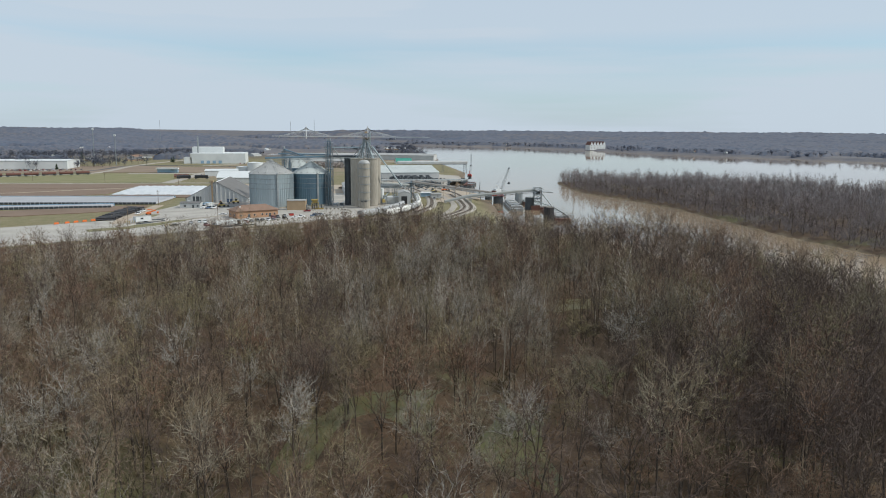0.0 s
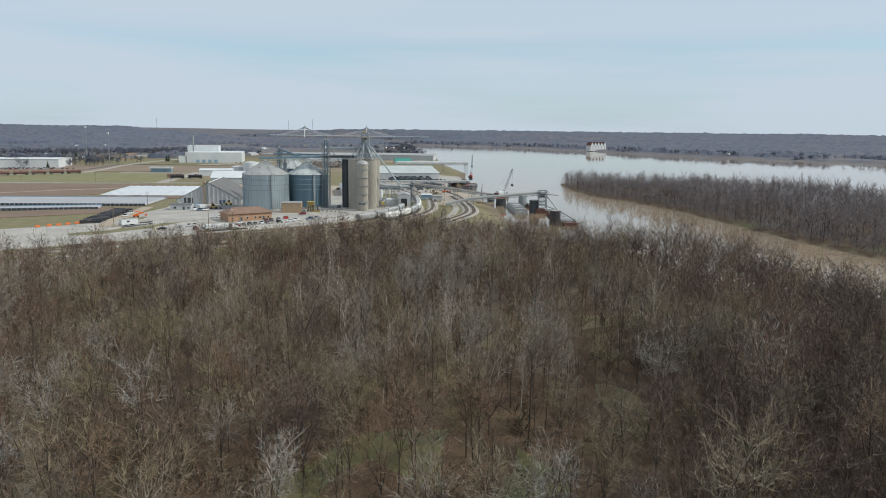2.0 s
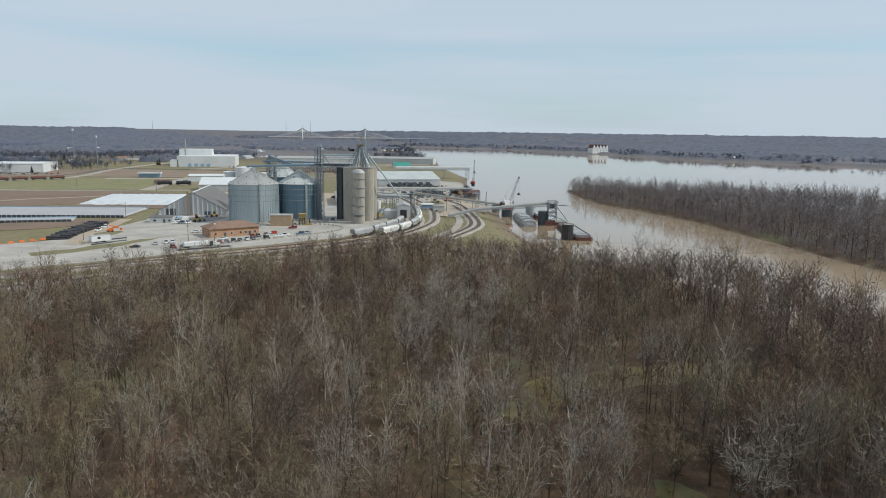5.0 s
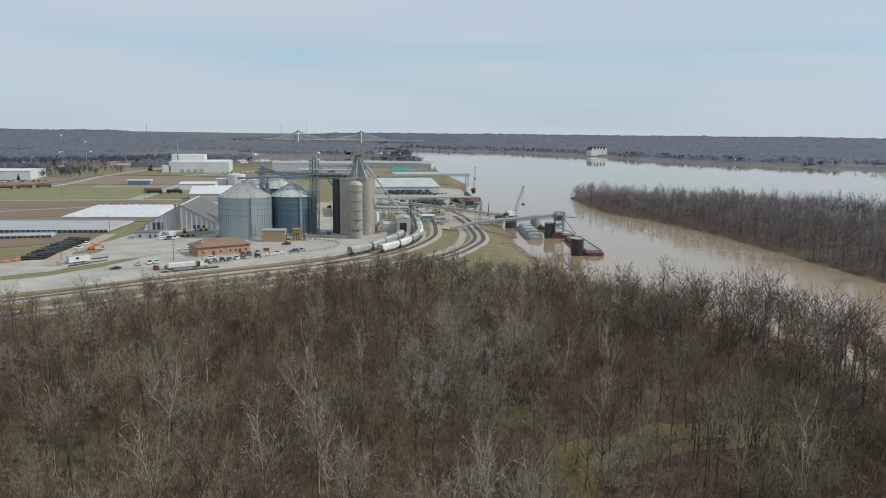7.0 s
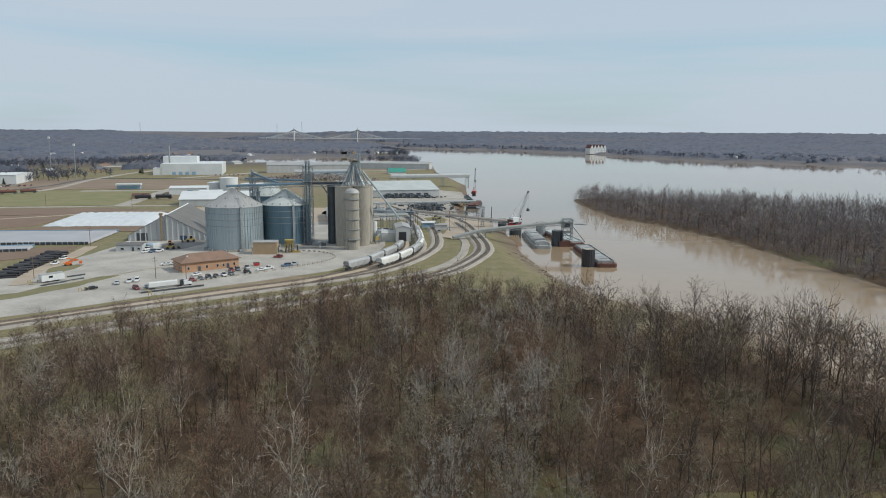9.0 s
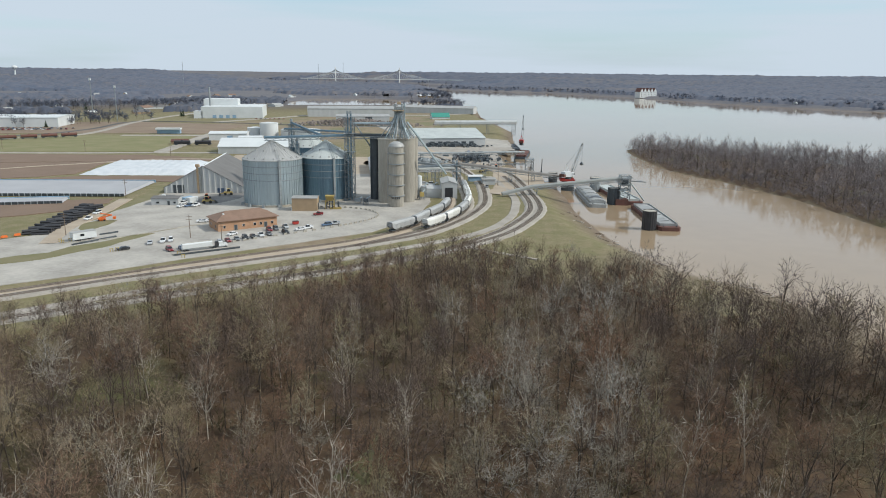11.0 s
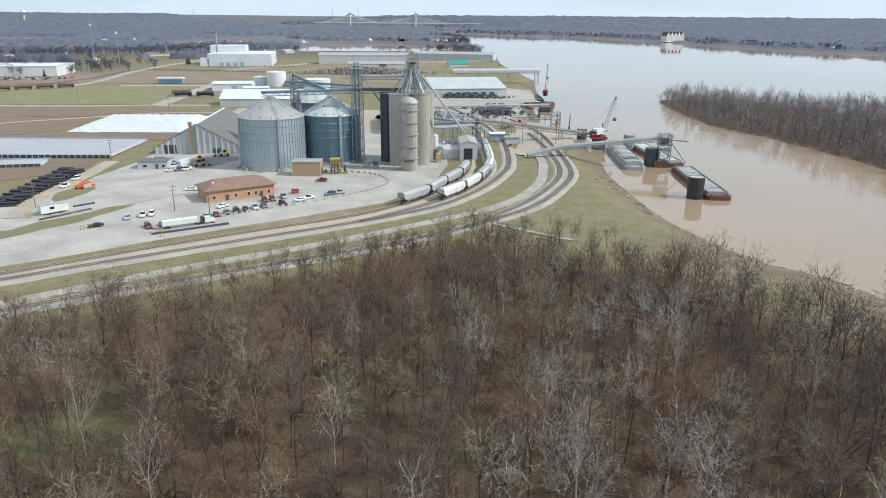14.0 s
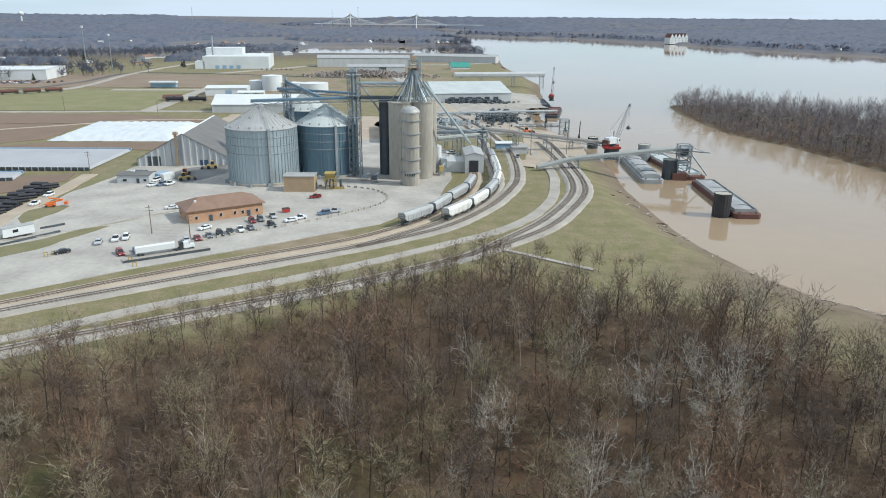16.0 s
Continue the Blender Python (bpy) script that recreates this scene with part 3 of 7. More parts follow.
TRACK_D = spline([(-330, 90), (-200, 195), (-120, 257), (-101.5, 270), (-80, 285), (-55.4, 302), (-26.3, 326), (-5.5, 349), (7, 368), (17.6, 395), (23.8, 418), (25.1, 442), (23.5, 471), (21, 501), (16, 545), (0, 600)], 1.0)
TRACK_E = spline([(-22, 330), (-9, 350), (2.5, 370), (12.8, 396), (18.8, 419), (20.3, 442), (18.7, 470), (16, 500), (10, 540)], 1.0)
RAIL_Z = 0.62


def track(line, width, brown=False):
    tr = thing("railway_track", "rusty railway track on %s ballast" % ("brown" if brown else "pale grey"), "railway track", group="railway tracks")
    part("ballast", ribbon(line[::3], [(-width / 2 - 0.8, -0.3), (-width / 2, 0.16), (-1.7, 0.32), (1.7, 0.32), (width / 2, 0.16), (width / 2 + 0.8, -0.3)]), M_DIRTROAD if brown else M_GRAVEL, tr)
    nr = sides(line)
    for s in (-1, 1):
        g = G()
        for i, p in enumerate(line):
            for o, z in ((-0.05, 0.42), (-0.05, RAIL_Z), (0.05, RAIL_Z), (0.05, 0.42)):
                q = p + nr[i] * (s * 0.75 + o)
                g.v.append((q.x, q.y, z))
        for i in range(len(line) - 1):
            for j in range(3):
                g.f.append((4 * i + j, 4 * i + j + 1, 4 * i + j + 5, 4 * i + j + 4))
        part("rail", g, M_RAIL, tr)
    g = G()
    for i in range(len(line)):
        g.box((line[i].x, line[i].y, 0.28), (2.6, 0.26, 0.16), math.degrees(math.atan2(nr[i].y, nr[i].x)))
    tagged(part("sleepers", g, M_TIE, tr), kind="stuff")


track(TRACK_A, 5.4, True)
track(TRACK_B, 6.2)
track(TRACK_C, 5.0)
track(TRACK_D, 5.6)
track(TRACK_E, 4.6)


def hopper_car(material, label):
    """A covered grain hopper, 17 m long, along x, on the rail top."""
    car = thing("hopper_wagon", label, "railway wagon", group="grain hopper train")
    g = G()
    prof = [(-1.55, 1.55), (-1.6, 3.6), (-1.35, 4.25), (-0.8, 4.55), (0.8, 4.55), (1.35, 4.25), (1.6, 3.6), (1.55, 1.55)]
    n = len(prof)
    for x, cut in ((-8.0, 1.9), (-6.6, 0), (6.6, 0), (8.0, 1.9)):
        g.v += [(x, y, max(z, 1.55 + cut * 0.6)) for y, z in prof]
    for k in range(3):
        g.f += [(k * n + i, k * n + (i + 1) % n, (k + 1) * n + (i + 1) % n, (k + 1) * n + i) for i in range(n)]
    g.f += [tuple(range(n))[::-1], tuple(range(3 * n, 4 * n))]
    for i in range(15):
        for s in (-1, 1):
            g.box((-6.4 + i * 0.915, s * 1.62, 1.6), (0.1, 0.08, 2.1))
    body = part("body", g, material, car)
    for x in (-4.2, 0, 4.2):
        part("hopper_chute", G().box((x, 0, 0.55), (1.2, 1.2, 1.1), 0, 2.2), material, car)
    g = G().box((0, 0, 4.62), (14.5, 0.6, 0.07))
    part("roof_walkway", g, M_ROOFMETAL, car, "grey roof walkway")
    for i in range(6):
        part("roof_hatch", G().box((-6 + i * 2.4, 0, 4.5), (1.6, 1.0, 0.2)), M_ROOFMETAL, car)
    part("sill", G().box((0, 0, 1.1), (16.6, 0.5, 0.4)), M_STEELDARK, car)
    for s in (-1, 1):
        g = G()
        for z in (1.3, 2.0, 2.7, 3.4, 4.1):
            g.tube((s * 8.35, -1.4, z), (s * 8.35, 1.4, z), 0.05, n=4)
        for y in (-1.4, 1.4):
            g.tube((s * 8.35, y, 1.0), (s * 8.35, y, 4.4), 0.06, n=4)
        g.box((s * 8.25, 0, 1.0), (0.5, 3.0, 0.12))
        part("end_ladder", g, M_STEELDARK, car)
        bog = part("bogie", G().box((s * 6.3, 0.0, 0.45), (2.5, 1.9, 0.5)), M_STEELDARK, car)
        for d in (-0.9, 0.9):
            for y in (-0.78, 0.78):
                part("wheel", G().tube((s * 6.3 + d, y - 0.07, 0.46), (s * 6.3 + d, y + 0.07, 0.46), 0.46, n=10), M_RAIL, bog)
    return car


def along(line, metres):
    """The place and heading at a way along a line from its first point nearest the start."""
    for a, b in zip(line, line[1:]):
        d = (b - a).length
        if metres <= d:
            p = a + (b - a) * (metres / d)
            return p, math.degrees(math.atan2(b.y - a.y, b.x - a.x))
        metres -= d
    return line[-1], math.degrees(math.atan2(line[-1].y - line[-2].y, line[-1].x - line[-2].x))


def start_at(line, x, y):
    best, run, at_m = 1e9, 0.0, 0.0
    for a, b in zip(line, line[1:]):
        d = math.hypot(a.x - x, a.y - y)
        if d < best:
            best, at_m = d, run
        run += (b - a).length
    return at_m


grey_hopper = hopper_car(M_HOPPER, "weathered grey covered hopper wagon on the curved siding")
white_hopper = hopper_car(M_HOPPERW, "dirty white covered hopper wagon on the curved siding")
first = {}
for line, x, y, kinds in ((TRACK_A, -46, 361, "gggg"), (TRACK_C, -30.7, 369, "wwgwwwg")):
    m0 = start_at(line, x, y) + 7
    for i, k in enumerate(kinds):
        p, yaw = along(line, m0 + i * 17.9)
        m = pose(p.x, p.y, RAIL_Z, 0, 0, yaw)
        src = grey_hopper if k == "g" else white_hopper
        if k not in first:
            src.matrix_world, first[k] = m, True
        else:
            copy_thing(src, m)


# ---- grain bins and silos ----
def grain_bin(x, y, r, eave, peak, material, roof, label, sheets=60):
    b = thing("grain_bin", label, "grain bin", x, y, 0, group="grain bins")
    part("foundation", G().lathe((0, 0, 0), [(r + 0.7, 0), (r + 0.7, 0.9), (r - 0.2, 0.95)], 48), M_CONCRETE, b, "concrete ring footing", True)
    prof, rings = [], 8
    for k in range(rings):
        z0, z1 = 0.9 + (eave - 0.9) * k / rings, 0.9 + (eave - 0.9) * (k + 1) / rings
        prof += [(r, z0 + 0.02), (r, z1 - 0.1), (r + 0.05, z1 - 0.06), (r + 0.05, z1)]
    part("wall", G().lathe((0, 0, 0), prof, 64), material, b, smooth=True)
    for k in range(1, 4):
        part("wind_ring", G().lathe((0, 0, 0), [(r + 0.02, eave - 3.4 * k), (r + 0.3, eave - 3.4 * k + 0.05), (r + 0.3, eave - 3.4 * k + 0.3), (r + 0.02, eave - 3.4 * k + 0.35)], 48), M_STEEL, b)
    for i in range(sheets):
        t = 2 * math.pi * i / sheets
        ob = part("stiffener", G().box((0, 0, 0.9), (0.2, 0.2, eave - 0.9)) if i == 0 else stiff, material, b)
        if i == 0:
            stiff = ob.data
        ob.matrix_local = pose((r + 0.12) * math.cos(t), (r + 0.12) * math.sin(t), 0, 0, 0, math.degrees(t))
    part("roof", G().lathe((0, 0, 0), [(r + 0.45, eave - 0.15), (r + 0.45, eave + 0.05), (1.1, peak - 0.6), (1.1, peak)], 48), roof, b, "ribbed conical steel roof")
    n = 40
    g = G()
    for i in range(n):
        t = 2 * math.pi * i / n
        g.tube(((r + 0.4) * math.cos(t), (r + 0.4) * math.sin(t), eave + 0.12), (1.2 * math.cos(t), 1.2 * math.sin(t), peak - 0.5), 0.09, n=4, cap=False)
    tagged(part("roof_ribs", g, roof, b), kind="stuff")
    for q, cnt in ((0.93, 18), (0.55, 9)):
        for i in range(cnt):
            t = 2 * math.pi * (i + 0.4) / cnt
            z = eave + (peak - eave) * (1 - q)
            part("roof_vent", G().box((r * q * math.cos(t), r * q * math.sin(t), z - 0.05), (0.9, 0.8, 0.8), math.degrees(t), 0.75), M_ROOFMETAL, b)
    t = radians(-62)
    part("stair", G().box(((r + 0.6) * math.cos(t), (r + 0.6) * math.sin(t), 0.0), (0.9, 1.1, eave + 0.6), -62), M_STEEL, b, "caged ladder")
    g = G()
    for k in range(12):
        q0, q1 = k / 12, (k + 1) / 12
        for s in (-0.5, 0.5):
            a0, a1 = r * (1 - q0) + 1.0 * q0, r * (1 - q1) + 1.0 * q1
            z0, z1 = eave + (peak - eave) * q0 + 0.7, eave + (peak - eave) * q1 + 0.7
            g.tube((a0 * math.cos(t) - s * math.sin(t), a0 * math.sin(t) + s * math.cos(t), z0), (a1 * math.cos(t) - s * math.sin(t), a1 * math.sin(t) + s * math.cos(t), z1), 0.1, n=4)
    part("roof_stair", g, M_STEEL, b)
    for i in range(5):
        t = radians(-150 + i * 28)
        part("fan_duct", G().box(((r + 1.2) * math.cos(t), (r + 1.2) * math.sin(t), 0), (2.2, 1.3, 1.4), math.degrees(t), 0.8), M_STEEL, b)
    return b


grain_bin(-115.2, 430.5, 15.0, 23.4, 32.8, M_GALV, M_ROOFMETAL, "big pale galvanised corrugated grain bin with conical roof")
grain_bin(-90.3, 447.5, 13.6, 22.8, 31.4, M_GALV2, M_PALEROOF, "big blue-grey galvanised grain bin with bright conical roof")
grain_bin(-106.8, 477.0, 10.5, 25.2, 34.0, M_GALV2, M_PALEROOF, "galvanised grain bin half hidden behind larger bins")


def concrete_silo(x, y, r, h, label, material=M_CONCRETE, hoops=0, dome=0.0):
    s = thing("silo", label, "silo", x, y, 0, group="silo cluster")
    prof = [(r, 0)] + [(r, h * k / 8) for k in range(1, 9)]
    part("shaft", G().lathe((0, 0, 0), prof, 40), material, s, smooth=True)
    part("cap", G().lathe((0, 0, h), [(r + 0.3, 0), (r + 0.3, 0.5), (r * 0.9, 0.55 + dome * 0.5), (r * 0.45, 0.6 + dome)], 32), M_ROOFMETAL if dome else material, s)
    for k in range(hoops):
        z = h * (k + 1) / (hoops + 0.6)
        part("hoop_platform", G().lathe((0, 0, z), [(r + 0.02, 0), (r + 0.55, 0.02), (r + 0.55, 0.32), (r + 0.02, 0.35)], 32), M_STEEL, s)
    if hoops:
        for k in range(5):
            t = radians(-120 + k * 15)
            part("wall_port", G().box((r * math.cos(t), r * math.sin(t), 4.2), (0.3, 0.5, 0.9), math.degrees(t)), M_STEELDARK, s)
        part("ladder", G().lattice((-r - 0.5, -0.5, 0), 0.7, h, 1.2, 0.06), M_STEEL, s)
    return s


concrete_silo(-55.6, 439, 5.2, 33.2, "tall stained tan concrete silo")
concrete_silo(-46.6, 441.5, 5.0, 33.2, "tall sunlit cream concrete silo")
concrete_silo(-54.6, 449.8, 5.2, 33.2, "tall concrete silo at the back of the cluster")
concrete_silo(-45.6, 451.6, 5.0, 33.2, "tall concrete silo at the back of the cluster")
concrete_silo(-49.7, 426, 3.7, 30.6, "slim grey concrete silo with steel hoop platforms", hoops=5, dome=2.0)
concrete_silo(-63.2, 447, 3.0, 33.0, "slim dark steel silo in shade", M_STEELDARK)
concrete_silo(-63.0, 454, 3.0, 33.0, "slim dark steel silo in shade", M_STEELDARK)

hh = thing("headhouse", "open steel headhouse with a fan of grain spouts", "headhouse", -50.0, 440.5, 33.7)
part("lower_frame", G().lattice((0, 0, 0), 9, 7.5, 2.5, 0.22, top=0.75), M_STEEL, hh)
part("upper_frame", G().lattice((0.4, 0, 7.5), 4.6, 10.0, 2.5, 0.2), M_STEEL, hh)
part("platform", G().box((0, 0, 14.2), (6.2, 6.2, 0.25)), M_TAN, hh, "yellowish rusted platform")
part("distributor", G().lathe((0.2, 0, 11.6), [(0.6, 0), (1.9, 0.4), (1.9, 1.6), (0.7, 2.6)], 20), M_STEEL, hh)
part("elevator_head", G().box((0.3, 0, 17.4), (2.2, 1.4, 1.5), 0, 0.7), M_TAN, hh, "rusty tan elevator head")
for s in (-0.7, 0.7):
    part("elevator_leg", G().box((s + 2.4, 0.6, -30.0), (0.7, 0.9, 48.0)), M_GALV, hh)
for i in range(27):
    t = 2 * math.pi * i / 27
    rr = 4.6 + 2.4 * (i % 3) + 0.6 * math.sin(i * 5)
    g = G().tube((0.2 + 1.5 * math.cos(t), 1.5 * math.sin(t), 12.2), (rr * 0.55 * math.cos(t), rr * 0.55 * math.sin(t), 6.0), 0.24, n=6).tube((rr * 0.55 * math.cos(t), rr * 0.55 * math.sin(t), 6.0), (rr * math.cos(t), rr * math.sin(t) * 0.9, 0.2), 0.24, n=6)
    part("spout", g, M_GALV if i % 2 else M_STEEL, hh)
g = G()
for i in range(26):
    t = 2 * math.pi * i / 26
    g.tube((9.6 * math.cos(t), 10 * math.sin(t) + 4, 0.0), (9.6 * math.cos(t), 10 * math.sin(t) + 4, 1.2), 0.05, n=4)
for i in range(26):
    t, u = 2 * math.pi * i / 26, 2 * math.pi * (i + 1) / 26
    g.tube((9.6 * math.cos(t), 10 * math.sin(t) + 4, 1.15), (9.6 * math.cos(u), 10 * math.sin(u) + 4, 1.15), 0.06, n=4)
part("guard_rail", g, M_STEEL, hh)


def leg_tower(x, y, w, h, label, legs=2):
    t = thing("elevator_tower", label, "elevator tower", x, y, 0, group="elevator towers")
    part("frame", G().lattice((0, 0, 0), w, h - 3, 3.2, 0.2), M_STEEL, t)
    for i in range(legs):
        part("elevator_leg", G().box(((i - (legs - 1) / 2) * 1.7, 0, 0), (0.75, 1.0, h - 1.5)), M_GALV2, t)
        part("leg_head", G().box(((i - (legs - 1) / 2) * 1.7, 0, h - 1.6), (1.3, 2.2, 1.6), 0, 0.7), M_STEEL, t)
    for z in (h * 0.55, h * 0.75, h - 3):
        part("platform", G().box((0, 0, z), (w + 1.2, w + 1.2, 0.15)), M_STEEL, t)
    g = G()
    for k in range(int((h - 4) / 3.2)):
        s = 1 if k % 2 else -1
        g.box((0, w / 2 + 0.4, k * 3.2 + 1.6), (w, 0.8, 0.2))
        g.tube((-s * w / 2, -w / 2 - 0.4, k * 3.2), (s * w / 2, -w / 2 - 0.4, k * 3.2 + 3.2), 0.18, n=4)
    part("stairs", g, M_STEEL, t)
    return t


leg_tower(-76.2, 441, 4.8, 47.5, "tall open lattice elevator tower with galvanised legs", 2)
leg_tower(-114.5, 470, 3.0, 41.0, "slim galvanised bucket elevator tower behind the bins", 1)
leg_tower(-103.3, 436.5, 1.7, 33.5, "narrow galvanised lattice bent between bins", 1)


def gallery(name, label, p0, p1, w, h, material, category="conveyor", truss=True, bents=(), closed=True, ground=0.0, round_top=False):
    """A conveyor bridge from p0 to p1, with trusses and trestle legs."""
    p0, p1 = Vector(p0), Vector(p1)
    d = p1 - p0
    L, yaw = d.length, math.degrees(math.atan2(d.y, d.x))
    pitch = math.degrees(math.asin(d.z / L))
    ob = new(name)
    ob.matrix_world = pose(*p0, 0, 0, yaw) @ pose(0, 0, 0, 0, -pitch, 0)
    tagged(ob, label, category, "conveyors")
    if closed:
        prof = [(-w / 2, 0), (-w / 2, h * 0.6), (-w * 0.32, h * 0.92), (0, h), (w * 0.32, h * 0.92), (w / 2, h * 0.6), (w / 2, 0)]
        g = G()
        n = len(prof)
        k = max(2, int(L / 6))
        for i in range(k + 1):
            g.v += [(L * i / k, y, z) for y, z in prof]
        for i in range(k):
            g.f += [(i * n + j, i * n + (j + 1) % n, (i + 1) * n + (j + 1) % n, (i + 1) * n + j) for j in range(n)]
        g.f += [tuple(range(n)), tuple(range(k * n, k * n + n))[::-1]]
        part("cover", g, material, ob)
        g = G()
        for i in range(k + 1):
            g.box((L * i / k, 0, -0.05), (0.25, w + 0.3, 0.2))
        part("cross_beams", g, M_STEEL, ob)
    if truss:
        for s in (-1, 1):
            g = G()
            y, k = s * (w / 2 + 0.15), max(2, int(L / 3))
            g.tube((0, y, -1.1), (L, y, -1.1), 0.14, n=4)
            g.tube((0, y, 0.05), (L, y, 0.05), 0.14, n=4)
            for i in range(k):
                a, b = L * i / k, L * (i + 1) / k
                g.tube((a, y, -1.1 if i % 2 else 0), (b, y, 0 if i % 2 else -1.1), 0.09, n=4)
            if not closed:
                g.tube((0, y, 1.1), (L, y, 1.1), 0.08, n=4)
            part("truss", g, M_STEEL, ob)
    inv = ob.matrix_world.inverted()
    for f, bw in bents:
        q = p0 + d * f
        g = G().lattice((q.x, q.y, ground), bw, q.z - ground - 0.4, 2.6, 0.16, d=w + 0.6)
        g.v = [tuple(inv @ Vector(v)) for v in g.v]
        part("trestle", g, M_STEEL, ob)
    return ob


gallery("roof_conveyor", "long galvanised drag conveyor over the bin peaks", (-119.5, 432, 33.2), (-76, 441, 34.2), 1.3, 1.3, M_GALV2, bents=())
gallery("roof_conveyor", "long dark galvanised conveyor to the headhouse", (-76, 441, 34.2), (-55, 441, 34.3), 1.6, 1.6, M_STEELDARK)
gallery("roof_conveyor", "upper galvanised conveyor to the headhouse", (-74, 441, 40.6), (-52, 441, 40.8), 1.2, 1.1, M_GALV)
gallery("roof_conveyor", "galvanised conveyor over the smaller bin", (-114.5, 470, 38.5), (-92, 449, 33.0), 1.2, 1.0, M_GALV2)
gallery("roof_conveyor", "galvanised conveyor over the smaller bin", (-118, 468, 35.2), (-76, 446, 35.6), 1.2, 1.0, M_GALV2)
gallery("transfer_spout", "long slanting galvanised grain spout", (-45.5, 438, 42.0), (-25.5, 454, 13.0), 0.9, 0.9, M_GALV, "grain spout", truss=False)
gallery("transfer_spout", "long slanting dark spout", (-73.8, 442, 41.0), (-62, 447, 22.0), 0.7, 0.7, M_STEEL, "grain spout", truss=False)
gallery("dock_conveyor", "long pale covered conveyor rising to the barge dock", (6.4, 462, 0.5), (24, 467, 4.2), 2.6, 1.9, M_CONV, truss=False)
gallery("dock_conveyor", "long pale covered conveyor bridge out to the barge dock", (24, 467, 4.2), (75.5, 475, 8.6), 2.6, 1.9, M_CONV, bents=((0.0, 4.5),), ground=-0.5)
gallery("upper_conveyor", "long dark conveyor bridge sloping to the river crane", (-20, 500, 12.5), (46.5, 529, 1.6), 2.2, 1.8, M_WORN, bents=((0.25, 2.0), (0.5, 2.0), (0.72, 2.0)), ground=-0.8)
gallery("upper_conveyor", "dark conveyor bridge between storage yard and loading tower", (-46, 520, 7.0), (-20, 500, 11.5), 2.2, 1.8, M_STEEL, bents=((0.4, 2.0),), ground=0)
gallery("pipe_bridge", "low steel pipe bridge across the yard", (-70, 600, 7), (30, 640, 5.5), 1.6, 1.2, M_STEEL, bents=((0.2, 2), (0.5, 2), (0.8, 2)), ground=-0.5)
gallery("yard_conveyor", "long grey conveyor from the stores to the loading tower", (-62, 545, 9.0), (-23, 499, 10.5), 1.8, 1.5, M_CONV, bents=((0.25, 1.8), (0.55, 1.8), (0.8, 1.8)))
gallery("yard_conveyor", "short grey conveyor from the silos to the loading tower", (-41, 455, 15.0), (-22, 497, 10.5), 1.4, 1.2, M_CONV, bents=((0.5, 1.6),))
leg_tower(-20.5, 499, 4.6, 15.5, "yellow-grey steel loading tower beside the rail track", 1)


